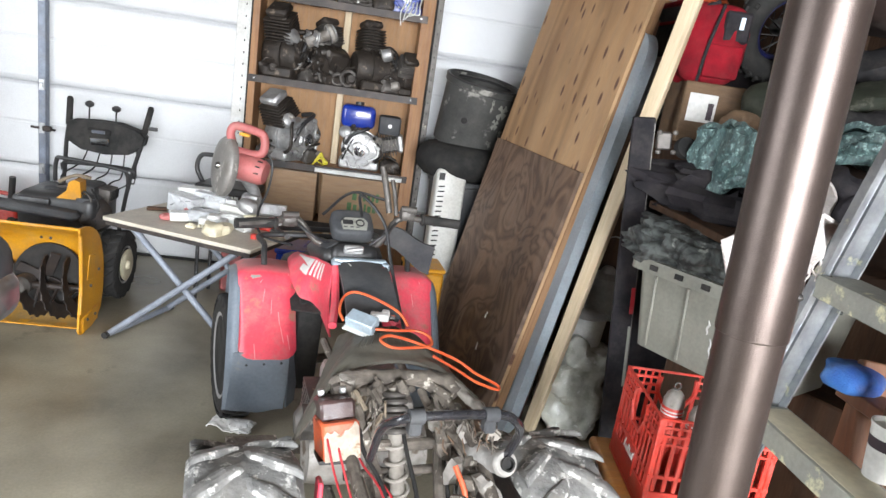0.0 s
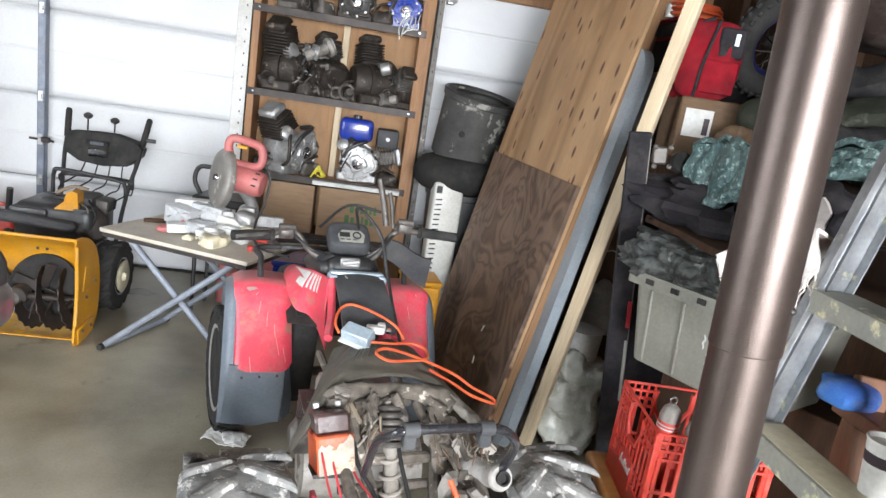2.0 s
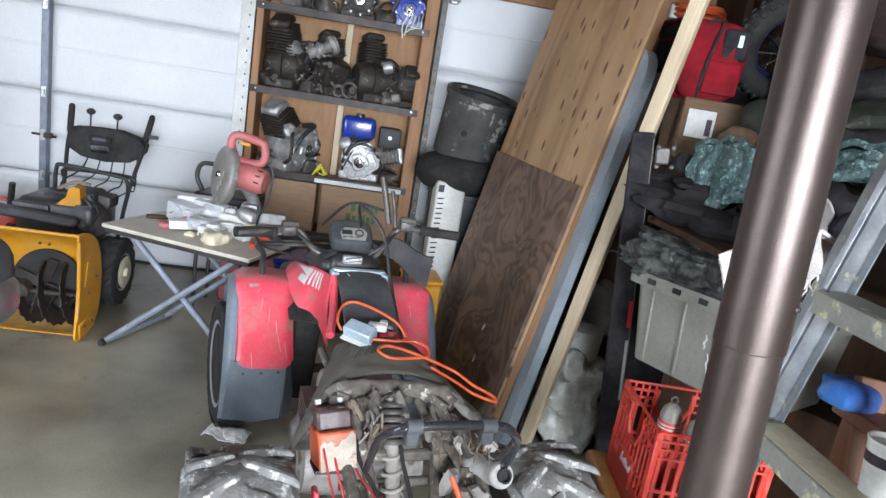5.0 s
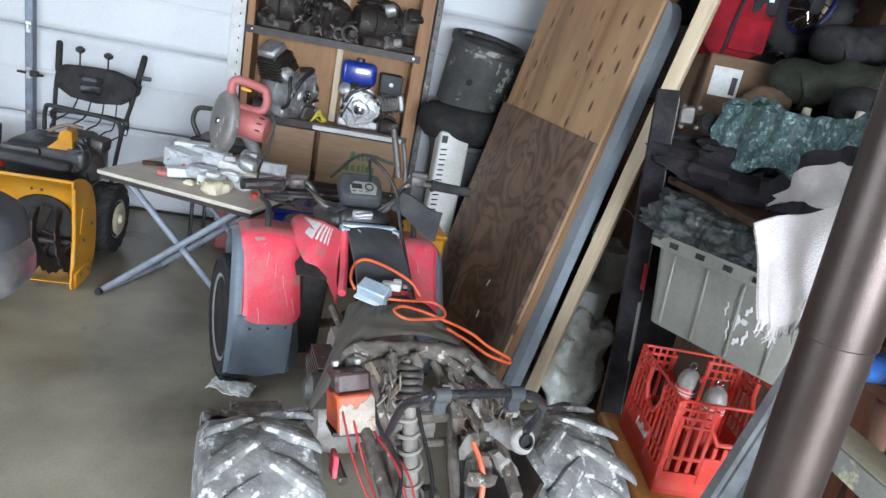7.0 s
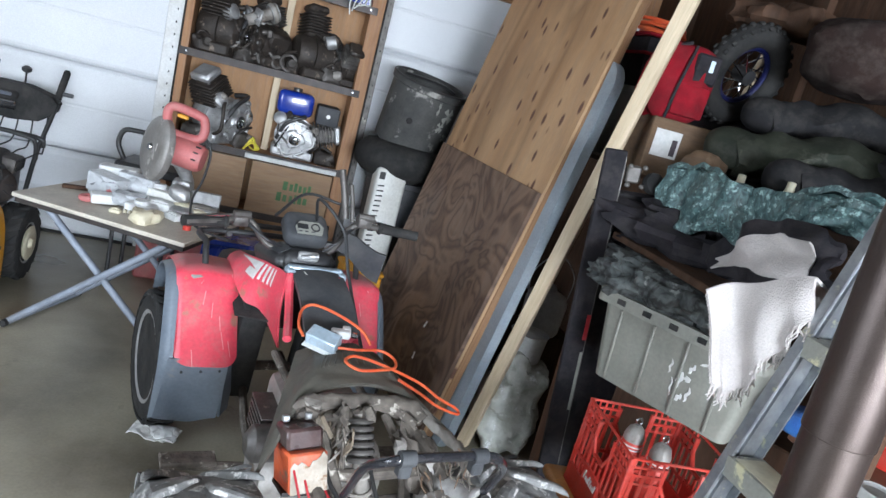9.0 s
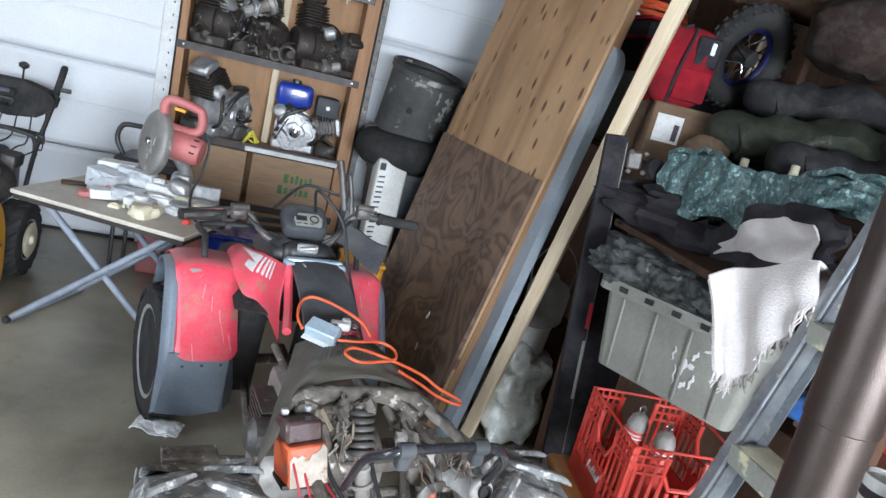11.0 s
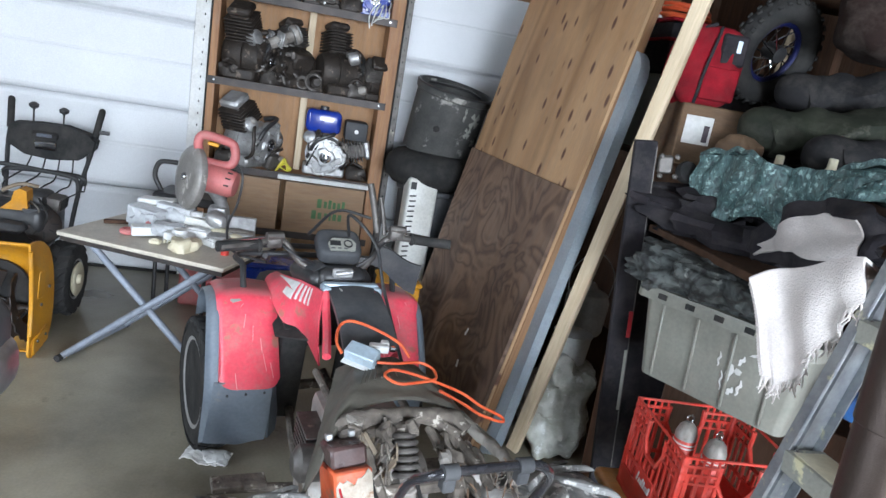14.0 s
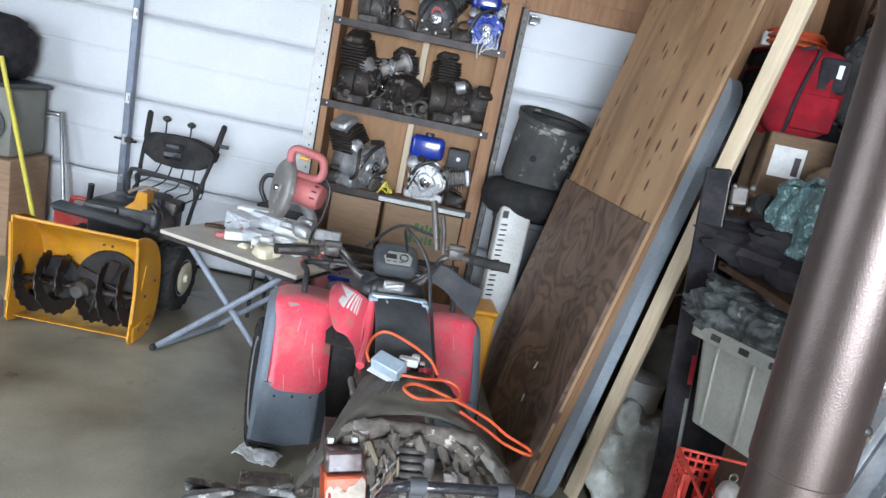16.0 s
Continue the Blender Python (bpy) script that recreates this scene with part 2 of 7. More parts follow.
TORN = material("torn_paper", (0.56, 0.50, 0.42), 0.85, 0, (0.34, 0.27, 0.20), 30, 1.2, 90, 0.6, (0.22, 0.13, 0.07), 30, 0.57)
BATTERY = material("orange_case", (0.74, 0.13, 0.03), 0.5, 0, (0.5, 0.07, 0.03), 16, 0.9, 80, 0.3, (0.22, 0.15, 0.11), 15, 0.60, dust=0.4)
PINK = material("faded_red_tool", (0.56, 0.17, 0.16), 0.5, 0, (0.44, 0.12, 0.115), 9, 0.7, 90, 0.08)
CARD = material("cardboard", (0.42, 0.27, 0.155), 0.8, 0, (0.34, 0.21, 0.12), 8, 0.6, 120, 0.15, stretch=(1, 1, 6))
KRAFT = material("old_kraft", (0.19, 0.115, 0.062), 0.85, 0, (0.11, 0.065, 0.035), 8, 0.9, 120, 0.3, stretch=(1, 1, 4))
GREEN_INK = material("green_ink", (0.06, 0.17, 0.06), 0.7, 0, (0.10, 0.22, 0.08), 20, 0.7, dust=0.2)
GREY_TUB = material("grey_barrel", (0.05, 0.05, 0.048), 0.5, 0, (0.10, 0.098, 0.092), 6, 0.9, 80, 0.15, (0.34, 0.33, 0.30), 5, 0.59, gloss=0.2)
WHITE_METAL = material("white_enamel", (0.80, 0.79, 0.74), 0.4, 0, (0.70, 0.68, 0.62), 6, 0.6)
WHITE_PLASTIC = material("white_plastic", (0.84, 0.84, 0.81), 0.45, 0, (0.68, 0.68, 0.66), 8, 0.6)
TUBGUARD = material("dusty_guard", (0.33, 0.31, 0.29), 0.45, 0.3, (0.20, 0.185, 0.17), 12, 0.9, 80, 0.2, (0.50, 0.47, 0.43), 14, 0.58)
RIM_BLUE = material("dark_blue_rim", (0.008, 0.012, 0.085), 0.4, 0.1, (0.005, 0.007, 0.05), 9, 0.7)
CLEAR = material("clear_plastic", (0.93, 0.94, 0.95), 0.12, 0, (0.86, 0.88, 0.90), 9, 0.5, 60, 0.5, glass=0.45, dust=0.05)
GREY_TABLE = material("grey_blow_mould", (0.36, 0.41, 0.45), 0.55, 0, (0.28, 0.33, 0.37), 6, 0.6, 120, 0.2)
TOTE = material("grey_tote", (0.26, 0.255, 0.215), 0.5, 0, (0.21, 0.205, 0.17), 6, 0.6, 90, 0.08, (0.62, 0.62, 0.58), 6.5, 0.70)
TOTE_PALE = material("pale_tote", (0.33, 0.33, 0.29), 0.55, 0, (0.26, 0.26, 0.22), 6, 0.6)
STOOL_WOOD = material("varnished_wood", (0.60, 0.28, 0.07), 0.35, 0, (0.46, 0.19, 0.04), 6, 0.7, 60, 0.08, stretch=(1, 6, 1), coat=0.3)
TOWEL = material("white_towel", (0.80, 0.735, 0.695), 0.95, 0, (0.58, 0.52, 0.49), 7, 0.7, 240, 0.8, (0.42, 0.36, 0.31), 7, 0.70, sheen=0.2, dust=0.1)
CAMO_TEAL = material("teal_camouflage", (0.115, 0.20, 0.195), 0.5, 0, (0.030, 0.055, 0.060), 52, 0.6, 130, 0.6, (0.28, 0.41, 0.39), 60, 0.55, stretch=(1, 1, 0.5), warp=2.2, dust=0.15)
CAMO_GREY = material("grey_camouflage", (0.11, 0.12, 0.115), 0.6, 0, (0.035, 0.035, 0.035), 18, 0.4, 90, 0.4, (0.26, 0.27, 0.25), 17, 0.60, warp=2, gloss=0.2)
WADER = material("olive_rubber", (0.034, 0.038, 0.025), 0.72, 0, (0.013, 0.015, 0.011), 7, 1.1, 70, 0.2, (0.075, 0.072, 0.055), 6, 0.62, dust=0.12, gloss=0.2)
WADER_GREY = material("grey_rubber", (0.022, 0.021, 0.022), 0.78, 0, (0.014, 0.013, 0.014), 5, 0.8, 70, 0.15, dust=0.12, gloss=0.2)
LEATHER = material("brown_leather", (0.026, 0.014, 0.011), 0.9, 0, (0.012, 0.007, 0.006), 5, 0.8, 70, 0.3, dust=0.12, gloss=0.2)
PIPE = material("bronze_pipe", (0.112, 0.086, 0.076), 0.36, 0.72, (0.080, 0.060, 0.052), 5, 0.7, 600, 0.11, dust=0.08)
ALU = material("ladder_aluminium", (0.52, 0.54, 0.55), 0.42, 0.8, (0.27, 0.29, 0.32), 14, 1.0, 90, 0.2, (0.60, 0.585, 0.43), 19, 0.60)
STEEL_PAINT = material("grey_leg_paint", (0.33, 0.36, 0.42), 0.6, 0.2, (0.22, 0.24, 0.28), 20, 1.0, 90, 0.2)
SPATTER = material("spattered_aluminium", (0.40, 0.395, 0.33), 0.6, 0.2, (0.27, 0.27, 0.25), 9, 1.1, 90, 0.3, (0.62, 0.58, 0.38), 15, 0.56)
PAPER = material("paper_white", (0.78, 0.77, 0.74), 0.8, 0, (0.66, 0.64, 0.6), 14, 0.6, dust=0.12)
INK = material("dark_ink", (0.05, 0.03, 0.04), 0.7)
LABEL_RED = material("label_red", (0.55, 0.03, 0.04), 0.5, dust=0.2)
BLUE_CLOTH = material("blue_cloth", (0.03, 0.17, 0.46), 0.85, 0, (0.02, 0.06, 0.28), 9, 0.7, 200, 0.5)
BLUE_BOX = material("pale_blue_steel", (0.50, 0.60, 0.68), 0.35, 0.2, (0.40, 0.49, 0.56), 12, 0.6)
SMOKED = material("smoky_plastic", (0.10, 0.055, 0.05), 0.3, 0, (0.05, 0.03, 0.03), 14, 0.9, 80, 0.2, (0.24, 0.17, 0.14), 18, 0.62, dust=0.3)
GLOSS_BLACK = material("chipped_black_enamel", (0.018, 0.018, 0.022), 0.22, 0, (0.03, 0.03, 0.035), 20, 0.8, 90, 0.1, (0.30, 0.29, 0.28), 34, 0.66, coat=0.6, dust=0.1)
TAN = material("tan_canvas", (0.30, 0.24, 0.17), 0.85, 0, (0.20, 0.15, 0.10), 9, 0.8, 160, 0.4)
BAG_FILM = material("milky_plastic_film", (0.78, 0.79, 0.73), 0.28, 0, (0.42, 0.41, 0.33), 14, 1.2, 30, 1.0, (0.82, 0.83, 0.82), 16, 0.60, dust=0.2)


# ---- building helpers ----
def part(name, bm, mat, parent=None, label="", smooth=True):
    bmesh.ops.recalc_face_normals(bm, faces=bm.faces)
    me = bpy.data.meshes.new(name)
    bm.to_mesh(me)
    bm.free()
    me.materials.append(mat)
    if smooth:
        for p in me.polygons:
            p.use_smooth = True
        me.set_sharp_from_angle(angle=radians(38))
    ob = new(name, me)
    if parent:
        ob.parent = parent
    return tagged(ob, label)


def thing(name, label, category, m=None, group=""):
    ob = new(name)
    ob.empty_display_size = 0.1
    if m is not None:
        ob.matrix_world = m
    return tagged(ob, label, category, group)


def shared(name, me, parent, m):
    ob = new(name, me)
    ob.parent = parent
    ob.matrix_basis = m
    return ob


def box(bm, c, s, m=None, bev=0.0, seg=1):
    """A box of size s round c, its edges rounded by bev."""
    t = Matrix.Translation(c) @ (m or Matrix()) @ Matrix.Diagonal((*s, 1))
    if bev <= 0:
        return bmesh.ops.create_cube(bm, size=1, matrix=t)["verts"]
    tmp = bmesh.new()
    bmesh.ops.create_cube(tmp, size=1, matrix=Matrix.Diagonal((*s, 1)))
    bmesh.ops.bevel(tmp, geom=tmp.edges[:], offset=min(bev, 0.49 * min(s)), segments=seg, profile=0.5, affect="EDGES")
    add(bm, tmp, Matrix.Translation(c) @ (m or Matrix()))


def add(bm, tmp, m=None):
    made = [bm.verts.new(m @ v.co if m is not None else v.co) for v in tmp.verts]
    tmp.verts.index_update()
    for f in tmp.faces:
        try:
            bm.faces.new([made[v.index] for v in f.verts])
        except ValueError:
            pass
    tmp.free()


def loft(bm, rings, cap=True, closed=True):
    rows = [[bm.verts.new(p) for p in r] for r in rings]
    k = len(rows[0])
    for a, b in zip(rows, rows[1:]):
        for i in range(k if closed else k - 1):
            j = (i + 1) % k
            bm.faces.new((a[i], a[j], b[j], b[i]))
    if cap and closed:
        bm.faces.new(rows[0])
        bm.faces.new(rows[-1])


def smooth_line(pts, n=6):
    """A rounded line through the points."""
    p = [Vector(q) for q in pts]
    p = [2 * p[0] - p[1]] + p + [2 * p[-1] - p[-2]]
    out = []
    for a, b, c, d in zip(p, p[1:], p[2:], p[3:]):
        for i in range(n):
            t = i / n
            out.append(0.5 * (2 * b + (c - a) * t + (2 * a - 5 * b + 4 * c - d) * t * t + (3 * b - a - 3 * c + d) * t ** 3))
    return out + [p[-2]]


def tube(bm, pts, r, seg=8, round_it=True, n=5, taper=None):
    pts = smooth_line(pts, n) if round_it and len(pts) > 2 else [Vector(q) for q in pts]
    side, rings = None, []
    for i, p in enumerate(pts):
        d = (pts[min(i + 1, len(pts) - 1)] - pts[max(i - 1, 0)]).normalized()
        side = (d.orthogonal() if side is None else side - d * side.dot(d)).normalized()
        up = d.cross(side)
        k = r if taper is None else r + (taper - r) * i / (len(pts) - 1)
        rings.append([p + k * (math.cos(a) * side + math.sin(a) * up) for a in (math.tau * j / seg for j in range(seg))])
    loft(bm, rings)


def lathe(bm, profile, m=None, seg=24):
    """A round body from (radius, height) pairs about z."""
    m = m or Matrix()
    loft(bm, [[m @ Vector((max(r, 1e-4) * math.cos(a), max(r, 1e-4) * math.sin(a), z))
               for a in (math.tau * j / seg for j in range(seg))] for r, z in profile])


def torus(bm, m, big, small, seg=28, ring=10, squash=1.0):
    rows = [[m @ Vector(((big + small * math.cos(b)) * math.cos(a), (big + small * math.cos(b)) * math.sin(a), small * squash * math.sin(b)))
             for b in (math.tau * j / ring for j in range(ring))] for a in (math.tau * i / seg for i in range(seg))]
    rows.append(rows[0])
    loft(bm, rows, cap=False)
    bmesh.ops.remove_doubles(bm, verts=bm.verts[-2 * ring - ring * (seg - 1):], dist=1e-6)


def sheet(bm, fn, nu, nv, thick=0.006):
    """A curved sheet with thickness: fn(s, t) gives its points for s, t from 0 to 1."""
    p = [[fn(i / nu, j / nv) for j in range(nv + 1)] for i in range(nu + 1)]
    top, low = [], []
    for i in range(nu + 1):
        a, b = [], []
        for j in range(nv + 1):
            d1 = p[min(i + 1, nu)][j] - p[max(i - 1, 0)][j]
            d2 = p[i][min(j + 1, nv)] - p[i][max(j - 1, 0)]
            n = d1.cross(d2)
            n = n.normalized() if n.length > 1e-9 else Vector((0, 0, 1))
            a.append(bm.verts.new(p[i][j] + n * thick / 2))
            b.append(bm.verts.new(p[i][j] - n * thick / 2))
        top.append(a)
        low.append(b)
    for i in range(nu):
        for j in range(nv):
            bm.faces.new((top[i][j], top[i + 1][j], top[i + 1][j + 1], top[i][j + 1]))
            bm.faces.new((low[i][j], low[i][j + 1], low[i + 1][j + 1], low[i + 1][j]))
    rim = [(0, j) for j in range(nv)] + [(i, nv) for i in range(nu)] + [(nu, j) for j in range(nv, 0, -1)] + [(i, 0) for i in range(nu, 0, -1)]
    for (a, b), (c, d) in zip(rim, rim[1:] + rim[:1]):
        bm.faces.new((top[a][b], top[c][d], low[c][d], low[a][b]))


def lump(bm, c, r, m=None, power=0.7, rough=0.06, freq=4.0, seg=20, seed=0.0):
    """A soft body: a rounded box of half sizes r with folds."""
    m = m or Matrix()
    rings = []
    sp = lambda x, p: math.copysign(abs(x) ** p, x)
    for i in range(seg // 2 + 1):
        la = -math.pi / 2 + math.pi * i / (seg // 2)
        ring = []
        for j in range(seg):
            lo = math.tau * j / seg
            p = Vector((r[0] * sp(math.cos(la), power) * sp(math.cos(lo), power) + 1e-5 * math.cos(lo),
                        r[1] * sp(math.cos(la), power) * sp(math.sin(lo), power) + 1e-5 * math.sin(lo), r[2] * sp(math.sin(la), power)))
            k = noise.noise(Vector((p.x * freq + seed, p.y * freq, p.z * freq))) + 0.5 * noise.noise(p * freq * 2.7)
            ring.append(Vector(c) + m @ (p * (1 + rough * k / max(0.05, 0.5))))
        rings.append(ring)
    loft(bm, rings)


def rot(x=0, y=0, z=0):
    return pose(0, 0, 0, x, y, z)


def single(name, bm, mat, label, category, m=None, group="", kind=""):
    ob = part(name, bm, mat, None, label)
    if m is not None:
        ob.matrix_world = m
    return tagged(ob, label, category, group, kind)


def structure(name, bm, mat, label):
    return tagged(part(name, bm, mat, None, label, smooth=False), label, "", "", "structure")


B = bmesh.new

# ---- the building ----
bm = B(); box(bm, (-0.9, 0.5, -0.1), (7.2, 9.6, 0.2)); structure("floor", bm, CONCRETE, "stained bare concrete garage floor")
bm = B(); box(bm, (-0.9, 0.5, 2.85), (6.4, 8.4, 0.12)); structure("ceiling", bm, WALL_GREY, "bare grey drywall garage ceiling")
bm = B(); box(bm, (-4.02, -2.2, 1.4), (0.14, 2.8, 2.78)); box(bm, (-4.02, 3.1, 1.4), (0.14, 3.2, 2.78))
box(bm, (-4.02, 0.35, 0.32), (0.14, 2.3, 0.64)); box(bm, (-4.02, 0.35, 2.53), (0.14, 2.3, 0.5)); structure("wall_west", bm, WALL_GREY, "grey drywall side wall with a wide window opening")
bm = B(); box(bm, (2.22, 0.5, 1.4), (0.14, 8.4, 2.78)); wall_e = structure("wall_east", bm, WOOD_DARK, "dark wooden side wall with bare studs")
bm = B(); box(bm, (-2.275, -3.62, 1.4), (3.35, 0.14, 2.78)); box(bm, (2.025, -3.62, 1.4), (0.25, 0.14, 2.78)); box(bm, (0.65, -3.62, 2.5), (2.5, 0.14, 0.56))
structure("wall_south", bm, WALL_GREY, "grey drywall wall with an open garage doorway")
bm = B(); box(bm, (-3.82, 4.64, 1.1), (0.44, 0.2, 2.18)); box(bm, (-0.9, 4.64, 2.49), (6.3, 0.2, 0.60)); box(bm, (-0.36, 4.80, 1.1), (1.3, 0.1, 2.18))
structure("wall_north", bm, WOOD_ORANGE, "timber header and pier between two garage doors")
for z in (0.0, 0.61, 1.22, 1.83):
    bm = B(); box(bm, (2.125, 1.2 + z * 1.9 - 0.6, 1.4), (0.045, 0.09, 2.76)); part("stud", bm, WOOD_DARK, wall_e)


def sectional_door(name, x0, x1, label):
    """A garage door: four steel sections with rolled edges and shallow ribs, hung between its jambs."""
    bm = B(); box(bm, ((x0 + x1) / 2, 4.66, 1.1), (x1 - x0, 0.02, 2.19))
    door = structure(name, bm, DOOR_WHITE, label)
    for k in range(4):
        z0 = 0.55 * k + 0.012
        prof = [(0.0, 0.018), (0.012, 0.006), (0.03, 0.0), (0.27, 0.0), (0.276, 0.004), (0.284, 0.004), (0.29, 0.0), (0.50, 0.0), (0.52, 0.006), (0.538, 0.022)]
        bm = B()
        rows = [[Vector((x, 4.56 + d, z0 + h)) for h, d in prof] + [Vector((x, 4.60, z0 + 0.538)), Vector((x, 4.60, z0))] for x in (x0 + 0.004, x1 - 0.004)]
        loft(bm, rows)
        part("panel", bm, DOOR_WHITE, door, smooth=False)
    bm = B(); box(bm, ((x0 + x1) / 2, 4.575, 0.006), (x1 - x0, 0.05, 0.012)); part("bottom_seal", bm, BLACK_MATT, door, "black rubber seal")
    return door


door_1 = sectional_door("door_1", -3.6, -0.98, "closed white steel sectional garage door with horizontal ribs")
door_2 = sectional_door("door_2", 0.27, 2.14, "closed white steel sectional garage door beside the shelves")
bm = B(); box(bm, (-2.235, 4.525, 1.26), (0.052, 0.05, 1.86), bev=0.006)
strut = part("strut", bm, STEEL_BLUE, door_1, "blue-grey steel centre strut")
for z in (0.55, 0.82, 1.1, 1.65):
    bm = B(); box(bm, (-2.235, 4.496, z), (0.034, 0.012, 0.07), bev=0.003); box(bm, (-2.235, 4.486, z), (0.02, 0.012, 0.03), bev=0.003); part("hinge", bm, GALV, door_1)
bm = B(); tube(bm, [(-2.30, 4.49, 0.822), (-2.15, 4.49, 0.815)], 0.008); box(bm, (-2.2, 4.49, 0.82), (0.05, 0.03, 0.035), bev=0.004); part("latch", bm, BLACK_IRON, door_1, "dark latch bolt")
for x0, x1, side in ((-1.045, -0.955, -1), (0.245, 0.285, 1)):
    bm = B(); box(bm, ((x0 + x1) / 2, 4.535, 1.1), (x1 - x0, 0.05, 2.17), bev=0.003)
    jamb = structure("trim", bm, TRIM_WHITE if side < 0 else ENGINE_MID, "white painted door jamb" if side < 0 else "galvanised perforated door track")
    for k in range(26):
        bm = B(); box(bm, ((x0 + x1) / 2 + (0.012 if side < 0 else 0), 4.5085, 0.2 + 0.076 * k), (0.007, 0.004, 0.013)); part("slot", bm, BLACK_MATT, jamb, smooth=False)
    bm = B(); box(bm, (x1 + 0.008 if side < 0 else x0 - 0.008, 4.52, 1.1), (0.014, 0.07, 2.17)); part("weather_strip", bm, BLACK_MATT, jamb, "black weather strip")
bm = B(); box(bm, (1.2, 4.545, 2.235), (1.9, 0.05, 0.12), bev=0.004); structure("trim", bm, WOOD_ORANGE, "orange-brown timber over the door")
bm = B(); box(bm, (0.32, 4.50, 2.12), (0.05, 0.04, 0.06), bev=0.006); tube(bm, [(0.30, 4.47, 2.12), (0.36, 4.47, 2.12)], 0.018); part("roller", bm, GALV, door_2, "galvanised door roller")

# shelves built between the studs
SH = thing("wall_shelf", "orange-brown timber wall shelves with dark angle-iron fronts, full of engines", "shelf", pose(-0.36, 4.6, 0))
for x, w in ((-0.555, 0.045), (0.545, 0.085)):
    bm = B(); box(bm, (x, -0.015, 1.1), (w, 0.27, 2.19), bev=0.003); part("side_board", bm, WOOD_ORANGE, SH)
bm = B(); box(bm, (-0.02, 0.135, 1.1), (1.05, 0.02, 2.18)); part("back_panel", bm, SHEATHING, SH)
for x in (0.0,):
    bm = B(); box(bm, (x + 0.02, 0.085, 1.1), (0.045, 0.08, 2.18), bev=0.003); part("stud", bm, LUMBER, SH)
for z in (0.42, 0.815, 1.36, 1.89):
    bm = B(); box(bm, (-0.02, -0.005, z - 0.01), (1.03, 0.26, 0.02)); sh = part("shelf_board", bm, WOOD_ORANGE, SH)
    bm = B(); box(bm, (-0.02, -0.158, z - 0.018), (1.13, 0.006, 0.042)); box(bm, (-0.02, -0.14, z - 0.041), (1.13, 0.035, 0.005)); part("angle_iron", bm, BLACK_IRON, sh, "dark angle iron edge")
    for x in (-0.54, 0.5):
        bm = B(); lathe(bm, [(0.006, 0), (0.006, 0.006)], pose(x, -0.161, z - 0.018, 90), 8); part("bolt", bm, GALV, sh)
bm = B(); box(bm, (0.21, -0.172, 0.79), (0.60, 0.02, 0.03), bev=0.003); part("white_batten", bm, TRIM_WHITE, SH, "white painted batten")


def cardboard_box(x, y, z, sx, sy, sz, yaw, label, marks=0):
    t = thing("cardboard_box", label, "box", pose(x, y, z, 0, 0, yaw))
    bm = B(); box(bm, (0, 0, sz / 2), (sx, sy, sz), bev=0.004); part("carton", bm, CARD, t)
    bm = B(); box(bm, (0, -sy / 2 + 0.001, sz - 0.004), (sx - 0.01, 0.006, 0.004)); box(bm, (0, 0, sz + 0.001), (sx - 0.02, 0.05, 0.002)); part("tape", bm, TAN, t)
    if marks:
        for k, (dx, w, h, dz) in enumerate(((-0.03, 0.03, 0.06, 0.16), (0.01, 0.02, 0.045, 0.155), (0.04, 0.02, 0.06, 0.16), (0.07, 0.02, 0.045, 0.155), (0.10, 0.02, 0.045, 0.155), (0.13, 0.02, 0.06, 0.16),
                                            (-0.06, 0.03, 0.06, 0.08), (-0.02, 0.025, 0.045, 0.075), (0.02, 0.02, 0.045, 0.075), (0.05, 0.015, 0.06, 0.08), (0.08, 0.025, 0.045, 0.075), (0.115, 0.025, 0.045, 0.075))):
            bm = B(); box(bm, (dx, -sy / 2 - 0.001, dz + 0.06), (w, 0.002, h)); part("printed_mark", bm, GREEN_INK, t)
    return t


cardboard_box(-0.13, 4.56, 0.42, 0.53, 0.24, 0.345, 0, "brown cardboard carton with green printing on the shelf", 1)
cardboard_box(-0.60, 4.57, 0.42, 0.34, 0.22, 0.34, 0, "plain brown cardboard carton on the shelf")


